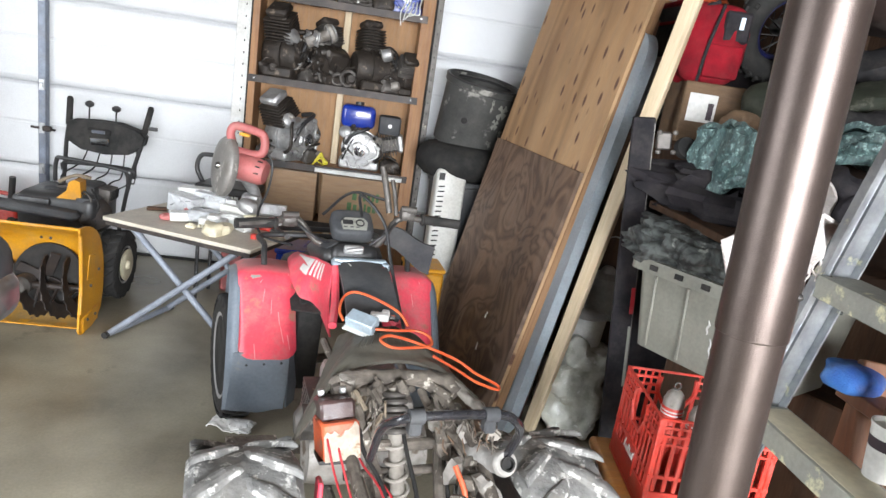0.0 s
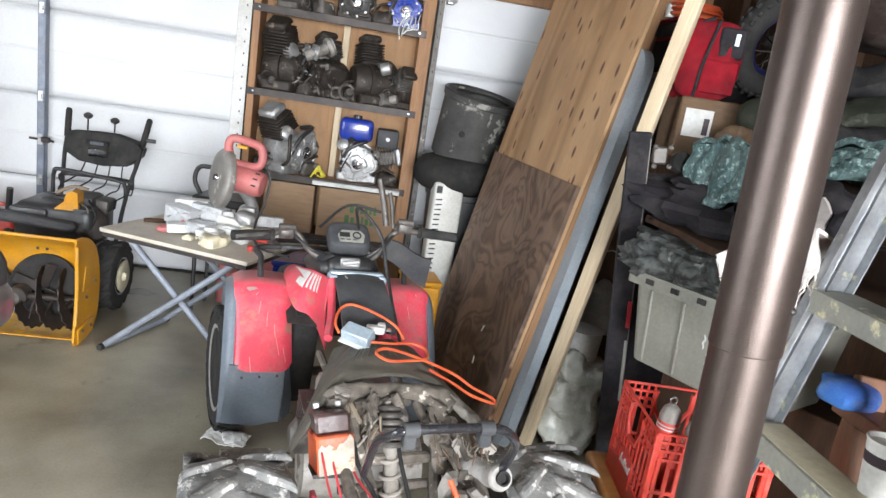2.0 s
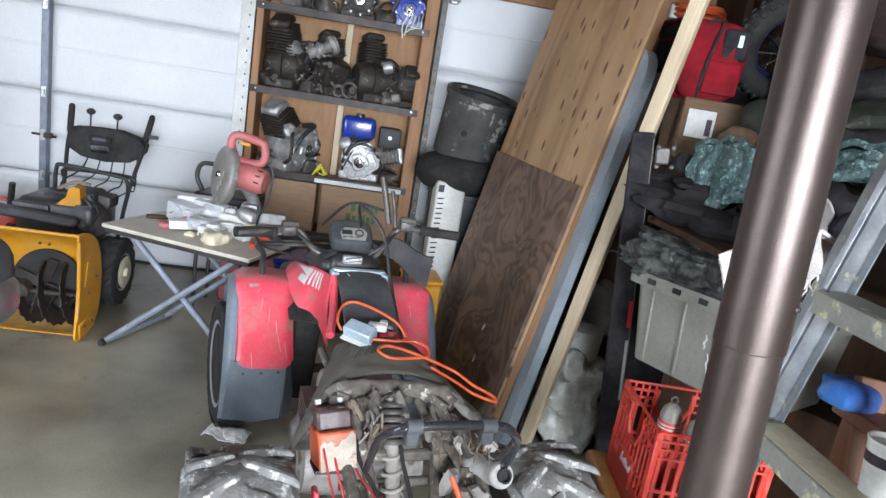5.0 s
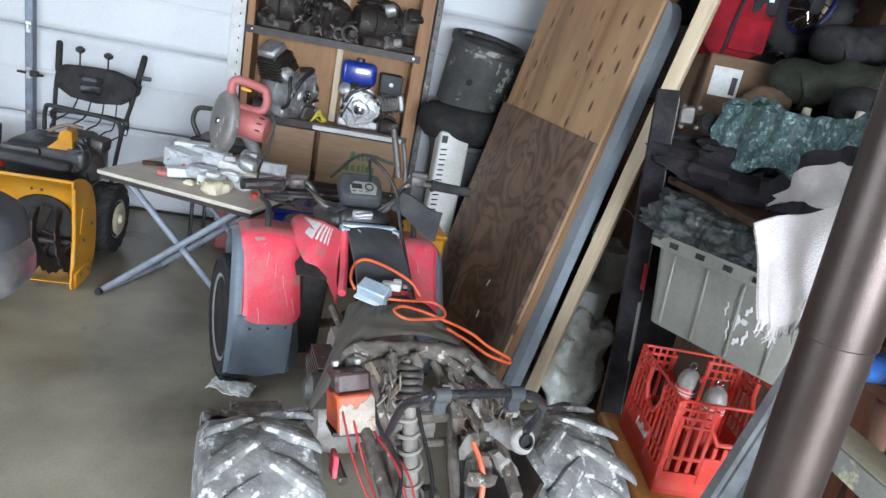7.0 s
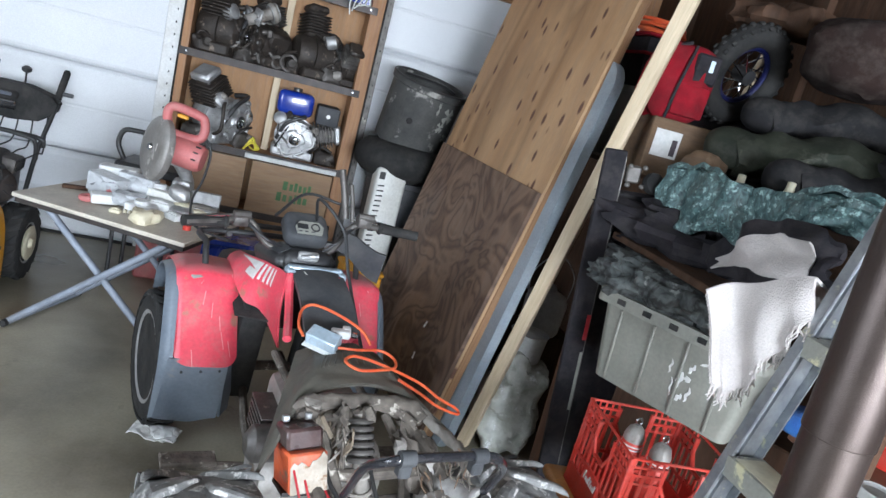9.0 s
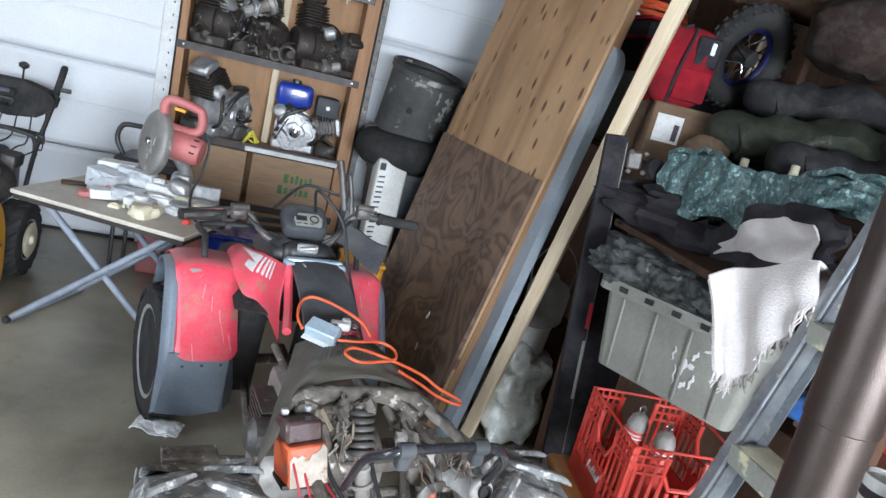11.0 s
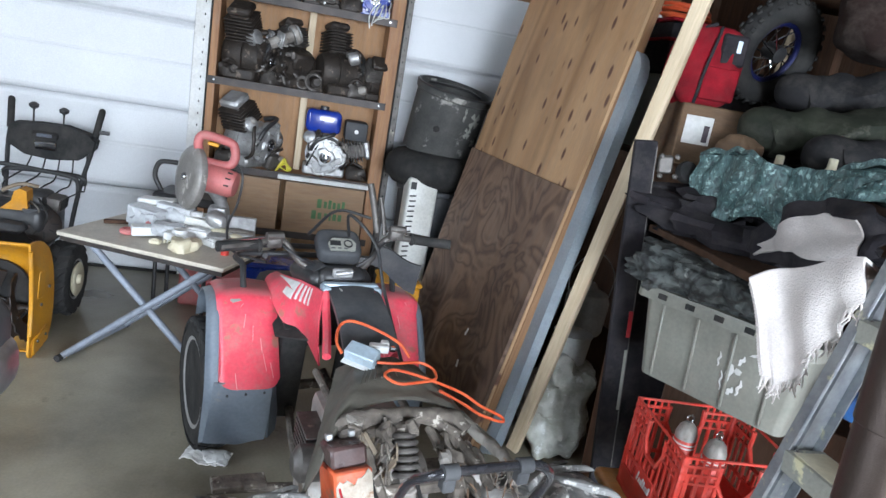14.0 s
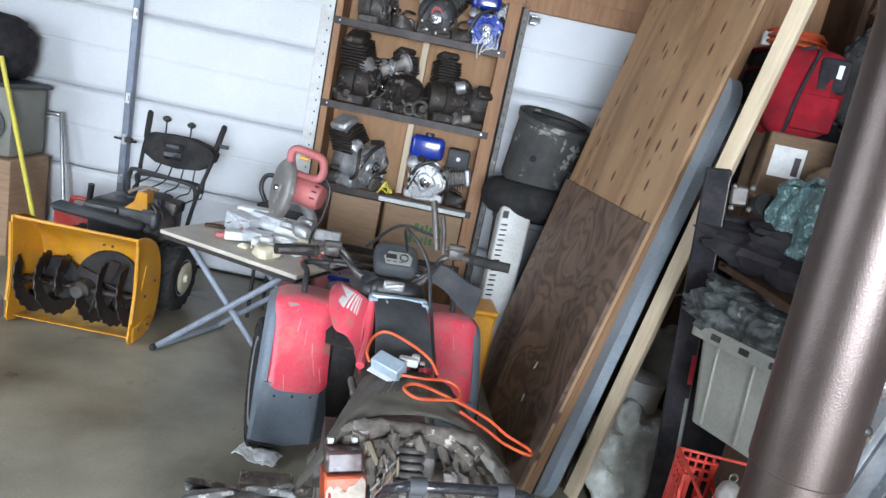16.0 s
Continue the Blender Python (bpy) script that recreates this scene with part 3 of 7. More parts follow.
def engine(x, y, z, yaw, s, case, fins, label, tank=None, airbox=None, tilt=0, disc=None, rings=()):
    """A small engine: round crankcase with bolts, finned cylinder, head, pipe, and what else it carries."""
    t = thing("engine", label, "engine", pose(x, y, z, 0, 0, yaw) @ Matrix.Scale(s, 4), "engines on the shelves")
    bm = B(); lathe(bm, [(0.02, -0.105), (0.085, -0.105), (0.1, -0.085), (0.1, -0.02), (0.115, -0.02), (0.115, 0.0), (0.1, 0.0), (0.1, 0.09), (0.07, 0.1), (0.02, 0.1)], pose(0, 0, 0.118, 90, 0, 0), 22)
    box(bm, (0, 0, 0.03), (0.24, 0.16, 0.06), bev=0.012); box(bm, (0.05, 0.01, 0.16), (0.14, 0.13, 0.1), rot(0, 20, 0), bev=0.015)
    c = part("crankcase", bm, case, t)
    for k in range(9):
        a = math.tau * k / 9
        bm = B(); lathe(bm, [(0.009, 0), (0.009, 0.014)], pose(0.092 * math.cos(a), -0.1, 0.118 + 0.092 * math.sin(a), 90), 6); part("bolt", bm, ALLOY, c)
    seed = x * 7 + z * 3
    def rim(k, y, grow):
        a = math.tau * k / 28
        r = (0.104 + 0.014 * math.sin(3 * a + seed) + 0.007 * math.sin(7 * a + 2 * seed)) * grow
        return Vector((r * math.cos(a), y, 0.118 + r * math.sin(a)))
    bm = B(); loft(bm, [[rim(k, y, g) for k in range(28)] for y, g in ((-0.085, 1.0), (-0.108, 1.0), (-0.114, 0.94), (-0.114, 0.86), (-0.108, 0.82), (-0.112, 0.5), (-0.122, 0.42), (-0.124, 0.15))]); cv = part("side_cover", bm, case, t)
    for k in range(7):
        p = rim(4 * k + 1, -0.106, 0.97)
        bm = B(); lathe(bm, [(0.014, 0.0), (0.013, 0.014), (0.007, 0.016), (0.007, 0.022)], Matrix.Translation(p) @ rot(90), 10); part("boss", bm, case, cv)
        bm = B(); box(bm, (0.060 * math.cos(k * 0.9), -0.112, 0.118 + 0.060 * math.sin(k * 0.9)), (0.05, 0.012, 0.007), rot(0, -math.degrees(k * 0.9), 0), bev=0.002); part("web", bm, case, cv)
    bm = B(); lathe(bm, [(0.034, 0), (0.034, 0.010), (0.022, 0.012), (0.020, 0.006), (0.012, 0.006), (0.012, 0.030), (0.004, 0.032)], pose(0, -0.118, 0.118, 90), 18); part("shaft", bm, CHROME, c)
    for k in range(3):
        q = seed + 2.1 * k
        bm = B(); tube(bm, [(0.10 * math.cos(q), -0.06, 0.20), (0.13 * math.cos(q + 0.5), -0.10, 0.15 + 0.05 * math.sin(q)), (0.12 * math.cos(q + 1.1), -0.11, 0.08), (0.11 * math.cos(q + 1.4), -0.03, 0.03)], 0.005 + 0.002 * k, 7); part("hose", bm, (BLACK_MATT, ENGINE_MID, ENGINE_DARK)[k], t)
        bm = B(); box(bm, (0.10 * math.cos(q + 0.8), -0.05, 0.20 + 0.03 * math.sin(q)), (0.045, 0.03, 0.05), rot(20 * k, 30 * k + 15, 10), bev=0.006); lathe(bm, [(0.012, 0), (0.014, 0.03), (0.008, 0.04)], pose(0.10 * math.cos(q + 0.8), -0.06, 0.21 + 0.03 * math.sin(q), 60 + 20 * k, 20 * k, 0), 12); part("bracket", bm, (ENGINE_MID, MUD_GREY, ENGINE_DARK)[(k + int(z * 3)) % 3], t)
    lean = rot(0, 40 + tilt, 0)
    for k in range(7):
        bm = B(); box(bm, Vector((0.0, 0.01, 0.118)) + lean @ Vector((0, 0, 0.115 + 0.016 * k)), (0.15 - 0.004 * k, 0.14, 0.006), lean, bev=0.002); part("cooling_fin", bm, fins, t)
    bm = B(); box(bm, Vector((0, 0.01, 0.118)) + lean @ Vector((0, 0, 0.165)), (0.085, 0.09, 0.14), lean, bev=0.01); part("cylinder", bm, fins, t)
    bm = B(); box(bm, Vector((0, 0.01, 0.118)) + lean @ Vector((0, 0, 0.245)), (0.11, 0.11, 0.04), lean, bev=0.012); part("cylinder_head", bm, case, t)
    bm = B(); tube(bm, [(0.02, -0.05, 0.24), (0.03, -0.12, 0.25), (-0.06, -0.13, 0.2), (-0.1, -0.1, 0.1)], 0.011); part("hose", bm, BLACK, t)
    bm = B(); lathe(bm, [(0.032, 0), (0.036, 0.01), (0.036, 0.05), (0.02, 0.06)], pose(-0.085, -0.03, 0.2, 70, 0, -20), 14); part("carburettor", bm, ALLOY, t)
    if tank:
        bm = B(); box(bm, (-0.03, 0.0, 0.31), (0.2, 0.17, 0.13), bev=0.03, seg=3); tk = part("fuel_tank", bm, tank, t)
        bm = B(); lathe(bm, [(0.025, 0), (0.025, 0.018)], pose(-0.03, 0, 0.375), 14); part("cap", bm, BLACK, tk)
    if airbox:
        bm = B(); box(bm, (0.16, 0.0, 0.28), (0.13, 0.14, 0.11), bev=0.015, seg=2); ab = part("air_filter", bm, airbox, t)
        bm = B(); lathe(bm, [(0.012, 0), (0.012, 0.01)], pose(0.16, -0.07, 0.28, 90), 10); part("wing_nut", bm, ALLOY, ab)
    if disc:
        bm = B(); lathe(bm, [(0.02, 0), (0.1, 0.0), (0.12, -0.015), (0.125, -0.04)], pose(-0.0, -0.115, 0.15, 90), 24); dc = part("starter_cover", bm, disc, t)
        bm = B(); lathe(bm, [(0.035, 0), (0.035, 0.006)], pose(0, -0.115, 0.15, 90), 16); part("badge", bm, LABEL_RED, dc, "red badge")
    for (rx, rz, ry) in rings:
        bm = B(); box(bm, (rx, ry, rz), (0.085, 0.012, 0.085), rot(0, 12, 0), bev=0.01); torus(bm, pose(rx, ry - 0.008, rz, 90), 0.024, 0.009, 16, 8); part("flange", bm, ALLOY, t, "bare alloy flange")
    return t


engine(-0.65, 4.60, 0.815, 55, 1.32, ALLOY, ENGINE_DARK, "grey and black motorcycle engine on the shelf", tilt=-75)
engine(-0.16, 4.60, 0.815, 0, 1.17, ALLOY, ENGINE_MID, "silver small engine with a blue fuel tank and black air filter", BLUE, DASH_GREY, tilt=35)
engine(-0.72, 4.61, 1.36, 75, 1.3, ENGINE_DARK, ENGINE_DARK, "oily black engine casting on the shelf", tilt=-70)
engine(-0.44, 4.60, 1.36, -60, 1.15, ENGINE_DARK, ENGINE_MID, "dark engine with two bare alloy flanges", tilt=-60, rings=((-0.06, 0.25, -0.12), (0.06, 0.25, -0.12)))
engine(-0.15, 4.60, 1.36, 110, 1.2, ENGINE_DARK, ENGINE_DARK, "oily dark engine casting on the shelf", tilt=-30)
engine(0.06, 4.62, 1.36, -75, 0.9, ENGINE_DARK, ENGINE_MID, "small oily gearbox casting on the shelf", tilt=10)
engine(-0.70, 4.60, 1.89, 70, 0.95, ENGINE_MID, ENGINE_DARK, "grey engine on the top shelf")
engine(-0.30, 4.59, 1.89, 0, 1.0, ENGINE_DARK, ENGINE_DARK, "black engine with a round starter cover", disc=BLACK)
engine(0.03, 4.59, 1.89, 0, 0.95, BLUE, ALLOY, "blue enamelled engine on the top shelf", BLUE)
for k, (x, z, r) in enumerate(((-0.83, 1.36, 20), (-0.56, 1.36, 50), (-0.28, 1.36, -30), (-0.02, 1.36, 15), (-0.80, 0.815, 10), (-0.50, 0.815, 40), (0.06, 0.815, -20), (-0.5, 1.89, 30), (-0.12, 1.89, 0))):
    t = thing("engine_part", "oily dark cast engine part lying on the shelf", "engine part", pose(x, 4.53, z, 0, 0, r), "loose engine parts")
    bm = B(); lump(bm, (0, 0, 0.045), (0.06, 0.05, 0.045), power=0.5, rough=0.2, freq=18, seg=18, seed=k); part("casting", bm, (ENGINE_DARK, ENGINE_MID)[k % 2], t)
    bm = B(); lathe(bm, [(0.012, 0), (0.03, 0.0), (0.032, 0.03), (0.024, 0.05), (0.012, 0.05)], pose(0.02, -0.03, 0.05, 70, 0, 20 * k), 14); part("spigot", bm, (ENGINE_MID, MUD_GREY)[k % 2], t)
    bm = B(); tube(bm, [(-0.05, 0.0, 0.06), (-0.02, -0.04, 0.12), (0.05, -0.03, 0.10 + 0.02 * (k % 3))], 0.009, 7); part("pipe", bm, ENGINE_DARK, t)
t = thing("cylinder_barrel", "bare alloy cylinder barrel lying over the engines", "engine part", pose(-0.50, 4.52, 1.66, 0, 62, 20))
bm = B(); lathe(bm, [(0.03, -0.11), (0.035, -0.11), (0.035, 0.05), (0.062, 0.055), (0.066, 0.075), (0.05, 0.1), (0.02, 0.1)], None, 18); part("barrel", bm, MUD_GREY, t)
for k in range(4):
    bm = B(); torus(bm, pose(0, 0, 0.055 + 0.013 * k), 0.055, 0.005, 18, 6); part("rib", bm, ALLOY, t)
for x, r in ((-0.44, 0.045), (-0.29, 0.05), (-0.36, 0.035)):
    t = thing("bearing_ring", "small grey metal ring standing on the shelf edge", "ring", pose(x, 4.485, 1.36 + r + 0.012, 78, 0, 10), "rings on the shelf")
    bm = B(); torus(bm, Matrix(), r, 0.012, 20, 8); part("ring", bm, ENGINE_MID, t)
t = thing("wire_bundle", "loose white and yellow wires hanging over the shelf", "wires", pose(0.06, 4.43, 1.89))
for k in range(5):
    a = k * 0.9
    bm = B(); tube(bm, [(-0.05 + 0.03 * k, 0.03, 0.02 + 0.02 * k), (-0.02 + 0.02 * k, -0.02, 0.09 - 0.01 * k), (0.03 * k - 0.06, -0.035, 0.0), (0.01 * k - 0.05, -0.03, -0.08 + 0.02 * k)], 0.004, 6); part("wire", bm, WHITE_PLASTIC, t)
t = thing("rope_tangle", "small tangle of yellow rope on the shelf", "rope", pose(-0.42, 4.47, 0.815))
for k in range(4):
    bm = B(); tube(bm, [(-0.05, 0.02 * k - 0.03, 0.006), (0, 0.01, 0.05 + 0.012 * k), (0.05 - 0.01 * k, -0.02, 0.03), (0.02, 0.0, 0.01), (-0.03, 0.03, 0.03)], 0.005, 6); part("strand", bm, YELLOW_BRIGHT, t)

# ---- quad bike ----
ATV = thing("quad_bike", "red quad bike being stripped for repair, rear rack and bodywork removed", "quad bike", pose(0.085, 1.225, 0, 0, 0, 12))


def lug_tyre(name, u, v, r, w, parent, mat, lugs, label, steer=0.0, slant=0.2, q=0.54):
    """A balloon tyre on a dished rim, with angled tread blocks."""
    bm = B()
    prof = [(r * (q - 0.02), -w * 0.42), (r * (q + 0.1), -w * 0.5), (r * 0.86, -w * 0.5), (r * 0.95, -w * 0.42), (r * 0.965, -w * 0.2), (r * 0.97, 0),
            (r * 0.965, w * 0.2), (r * 0.95, w * 0.42), (r * 0.86, w * 0.5), (r * (q + 0.1), w * 0.5), (r * (q - 0.02), w * 0.42)]
    lathe(bm, prof, pose(u, v, r, 0, 90, 0), 40)
    ty = part(name, bm, mat, parent, label)
    ty.matrix_basis = Matrix.Translation((u, v, 0)) @ rot(0, 0, steer) @ Matrix.Translation((-u, -v, 0))
    tmp = B()
    rings = []
    for i in range(11):
        s = i / 10
        g = 0.55 if i in (0, 10) else 1.0
        c = Vector((s * slant * r, s * w * 0.465 + 0.002, 0.012 * r - 0.075 * r * max(0, s - 0.55) + 0.010 * (g - 1)))
        ring = [c + Vector((dx * r * (0.9 + 0.25 * s), 0, dz * r * g)) for dx, dz in ((-0.108, -0.05), (-0.094, -0.012), (-0.074, 0.008), (-0.03, 0.018), (0.03, 0.018), (0.074, 0.008), (0.094, -0.012), (0.108, -0.05))]
        rings.append([p + 0.022 * r * noise.noise_vector(p * (14 / r * 0.3)) for p in ring])
    loft(tmp, rings)
    me = bpy.data.meshes.new("tread_block")
    bmesh.ops.recalc_face_normals(tmp, faces=tmp.faces)
    tmp.to_mesh(me); tmp.free(); me.materials.append(mat)
    for k in range(lugs):
        for side in (1, -1):
            a = 360 * (k + (0.5 if side < 0 else 0)) / lugs
            m = pose(u, v, r) @ rot(a, 0, 0) @ Matrix.Translation((0, 0, r * 0.965)) @ rot(0, 0, 90) @ Matrix.Diagonal((1, side, 1, 1))
            shared("tread_block", me, ty, m)
    bm = B(); lathe(bm, [(0.02, -0.03), (r * 0.3, -0.02), (r * (q - 0.12), -w * 0.32), (r * (q - 0.02), -w * 0.44), (r * (q + 0.02), -w * 0.46), (r * (q + 0.02), w * 0.46), (r * (q - 0.02), w * 0.44), (r * (q - 0.12), w * 0.32), (r * 0.3, 0.02), (0.02, 0.03)], pose(u, v, r, 0, 90, 0), 28)
    rim = part("rim", bm, ALLOY, ty, "worn alloy rim")
    for k in range(4):
        a = math.tau * k / 4
        bm = B(); lathe(bm, [(0.01, -0.05), (0.01, 0.05)], pose(u, v + 0.05 * math.cos(a), r + 0.05 * math.sin(a), 0, 90, 0), 6); part("wheel_nut", bm, CHROME, rim)
    return ty


lug_tyre("rear_tyre", -0.405, 0.09, 0.30, 0.27, ATV, TYRE_MUD, 15, "balloon tyre caked with dry grey mud", 0, -0.33)
lug_tyre("rear_tyre", 0.405, 0.09, 0.30, 0.27, ATV, TYRE_MUD, 15, "balloon tyre caked with dry grey mud", 0, -0.33)
lug_tyre("front_tyre", -0.392, 1.41, 0.262, 0.12, ATV, TYRE, 24, "worn black front tyre", 7, 0.2, 0.68)
lug_tyre("front_tyre", 0.375, 1.41, 0.262, 0.12, ATV, TYRE, 24, "worn black front tyre", 7, 0.2, 0.68)

for s in (-1, 1):
    path = smooth_line([(0, 1.69, 0.55), (0, 1.61, 0.62), (0, 1.47, 0.668), (0, 1.34, 0.690), (0, 1.262, 0.690), (0, 1.222, 0.652), (0, 1.13, 0.515), (0, 1.058, 0.402)], 5)
    def fen(a, b, path=path, s=s):
        """Along the fender from its nose to its hem, and across it from the inner to the outer edge."""
        a = a * (1 - 0.045 * abs(2 * b - 1) ** 6)
        i = min(int(a * (len(path) - 1)), len(path) - 2); f = a * (len(path) - 1) - i
        p = path[i].lerp(path[i + 1], f)
        tang = (path[i + 1] - path[i]).normalized()
        nrm = Vector((0, -abs(tang.z), abs(tang.y)))
        inner = 0.160 + 0.022 * min(1.0, max(0.0, (a - 0.3) / 0.35)) - 0.012 * max(0.0, (a - 0.7) / 0.3)
        outer = 0.400 - 0.014 * max(0.0, (a - 0.6) / 0.4)
        d = 0.010 * math.sin(math.pi * b) - 0.016 * max(0.0, b - 0.88) / 0.12 - 0.012 * max(0.0, 0.12 - b) / 0.12
        d += 0.004 * noise.noise(Vector((a * 5, b * 3, 2.0 + s)))
        return Vector((s * (inner + (outer - inner) * b), p.y, p.z)) + nrm * d
    bm = B(); sheet(bm, fen, 34, 16, 0.006)
    fe = part("front_fender", bm, RED, ATV, "scuffed red plastic fender with scratches")
    for k in range(9 if s < 0 else 4):
        a0, b0 = 0.62 + 0.33 * ((k * 0.37) % 1), 0.12 + 0.7 * ((k * 0.61) % 1)
        bm = B(); sheet(bm, lambda a, b, a0=a0, b0=b0, k=k: fen(a0 + 0.022 * a * (1 + k % 3), b0 + 0.010 * b + 0.05 * a * math.sin(k * 2.3)) + Vector((0, -0.0035, 0.0025)), 5, 2, 0.0008)
        part("scratch", bm, FENDER_SCUFF, fe, "pale scratch down to the plastic")
    if s < 0:
        bm = B(); sheet(bm, lambda a, b: fen(0.655 + 0.035 * a * (0.4 + 0.6 * b), 0.62 + 0.16 * b + 0.02 * math.sin(a * 5)) + Vector((0, -0.0035, 0.0025)), 5, 6, 0.001); part("sticker", bm, TOTE_PALE, fe, "small winged sticker")
    # black flap and flare
    bm = B()
    sheet(bm, lambda a, b, s=s: Vector((s * (0.197 + 0.205 * b + 0.016 * a * b), 1.072 + 0.045 * a + 0.05 * max(0, b - 0.8) - 0.008 * math.sin(a * 3.1), 0.425 - (0.262 + 0.012 * math.sin(b * 3)) * a + 0.003 * math.sin(b * 11))), 12, 12, 0.008)
    fl = part("mud_flap", bm, FLAP, ATV, "faded black plastic mud flap")
    for k in range(3):
        bm = B(); lathe(bm, [(0.005, 0), (0.005, 0.003), (0.002, 0.005)], pose(s * (0.225 + 0.065 * k), 1.066, 0.385 - 0.004 * k, 90), 10); part("rivet", bm, BLACK, fl)
    bm = B()
    flare = smooth_line([(0, 1.66, 0.46), (0, 1.60, 0.575), (0, 1.47, 0.648), (0, 1.33, 0.672), (0, 1.245, 0.652), (0, 1.17, 0.56), (0, 1.085, 0.415), (0, 1.10, 0.29), (0, 1.122, 0.165)], 4)
    sheet(bm, lambda a, b, s=s, flare=flare: flare[min(int(a * (len(flare) - 1) + 0.5), len(flare) - 1)] + Vector((s * (0.388 + 0.040 * b), 0.030 * b * b, -0.022 * b * b)), len(flare) - 1, 5, 0.008)
    part("fender_flare", bm, FLAP, ATV, "faded black fender flare")
    bm = B()
    sheet(bm, lambda a, b, s=s: Vector((s * (0.190 - 0.055 * b * (1 - 0.3 * a)), 1.165 - 0.055 * a + 0.06 * b, 0.52 - 0.35 * a)), 8, 4, 0.008)
    part("inner_guard", bm, FLAP, ATV)
    bm = B(); box(bm, (s * 0.12, 1.20, 0.42), (0.10, 0.10, 0.42), rot(10), bev=0.02, seg=2); part("engine_shroud", bm, BLACK_MATT, ATV, "black plastic shroud inside the wheel arch")
    bm = B(); sheet(bm, lambda a, b, s=s: Vector((s * (0.07 + 0.13 * b), 1.30 - 0.30 * a * (1 - 0.4 * b), 0.665 - 0.05 * a - 0.03 * b)), 6, 6, 0.008); part("arch_liner", bm, BLACK_MATT, ATV)
    # red side panels rising from the fender to the tank
    low = smooth_line([(0.185, 1.50, 0.655), (0.204, 1.30, 0.690), (0.190, 1.20, 0.660), (0.168, 1.14, 0.632), (0.122, 1.10, 0.626), (0.094, 1.03, 0.595), (0.080, 0.91, 0.565)], 4)
    top = smooth_line([(0.150, 1.46, 0.720), (0.146, 1.36, 0.742), (0.128, 1.25, 0.766), (0.116, 1.16, 0.789), (0.106, 1.08, 0.804), (0.097, 1.02, 0.815), (0.088, 0.94, 0.825)], 4)
    def flank(a, b, s=s, low=low, top=top):
        q = a * (len(low) - 1); i = min(int(q), len(low) - 2); f = q - i
        p = low[i].lerp(low[i + 1], f).lerp(top[i].lerp(top[i + 1], f), b) + Vector((0.012 * math.sin(math.pi * b), 0, 0.006 * math.sin(math.pi * b)))
        return Vector((s * p.x, p.y, p.z))
    bm = B(); sheet(bm, flank, 28, 10, 0.007)
    sp = part("side_panel", bm, RED, ATV, "red side panel with white stickers")
    if s < 0:
        for a0, a1, b0, b1 in ((0.17, 0.52, 0.70, 0.94), (0.36, 0.52, 0.52, 0.72), (0.56, 0.595, 0.55, 0.94), (0.635, 0.67, 0.55, 0.94), (0.71, 0.74, 0.57, 0.94), (0.78, 0.80, 0.6, 0.94)):
            bm = B()
            sheet(bm, lambda a, b, a0=a0, a1=a1, b0=b0, b1=b1: flank(a0 + (a1 - a0) * a, b1 - (b1 - b0) * b * (0.15 + 0.85 * a if a1 - a0 > 0.3 else 1.0)) + Vector((-0.004, -0.002, 0.003)), 8, 4, 0.001)
            part("sticker", bm, PAPER, sp, "white sticker")
    bm = B(); tube(bm, [(s * 0.086 + 0.006, 0.955, 0.822), (s * 0.086 + 0.006, 0.915, 0.765), (s * 0.092 + 0.006, 0.85, 0.715), (s * 0.115 + 0.006, 0.74, 0.68)], 0.015, 8); part("red_rail", bm, RED, ATV)
bm = B(); sheet(bm, lambda a, b: Vector((-0.07 + 0.18 * b, 1.0 - 0.3 * a, 0.82 - 0.10 * a * a + 0.008 * math.sin(3.1 * b))), 10, 6, 0.02); tk = part("tank_cover", bm, DASH_GREY, ATV, "dusty black tank cover")
for du in (-0.03, 0.02):
    bm = B(); box(bm, (du, 0.962, 0.832), (0.004, 0.05, 0.003), rot(0, 0, 8)); part("white_tick", bm, PAPER, tk)
bm = B(); box(bm, (0.02, 1.0, 0.826), (0.2, 0.035, 0.03), bev=0.008, seg=2); box(bm, (-0.072, 0.985, 0.82), (0.03, 0.06, 0.03), bev=0.006); box(bm, (0.112, 0.985, 0.82), (0.03, 0.06, 0.03), bev=0.006); part("tank_lip", bm, BLUE_BOX, ATV, "grey plastic lip")
bm = B(); box(bm, (0.01, 1.17, 0.805), (0.18, 0.26, 0.10), rot(-10), bev=0.035, seg=3); box(bm, (-0.075, 1.19, 0.80), (0.09, 0.24, 0.09), rot(-8, -26, 14), bev=0.03, seg=3); box(bm, (0.095, 1.19, 0.80), (0.09, 0.24, 0.09), rot(-8, 26, -14), bev=0.03, seg=3)
co = part("steering_cover", bm, BLACK, ATV, "black plastic steering cover")
bm = B(); box(bm, (-0.085, 1.13, 0.857), (0.05, 0.10, 0.002), rot(-8, -26, 14)); part("worn_print", bm, DASH_GREY, co)
bm = B(); box(bm, (0.0, 1.045, 0.862), (0.075, 0.02, 0.035), bev=0.006); tube(bm, [(-0.03, 1.03, 0.86), (0.03, 1.03, 0.87)], 0.009); part("key_switch", bm, ALLOY, ATV)
bm = B(); lump(bm, (0.012, 1.195, 0.915), (0.084, 0.070, 0.036), rot(30), 0.45, 0.02, 9, 28); box(bm, (0.012, 1.20, 0.935), (0.12, 0.06, 0.035), rot(30), bev=0.012, seg=2); box(bm, (0.012, 1.23, 0.90), (0.14, 0.08, 0.08), rot(10), bev=0.02, seg=2)
pod = part("dash_pod", bm, DASH_GREY, ATV, "dusty black instrument pod")
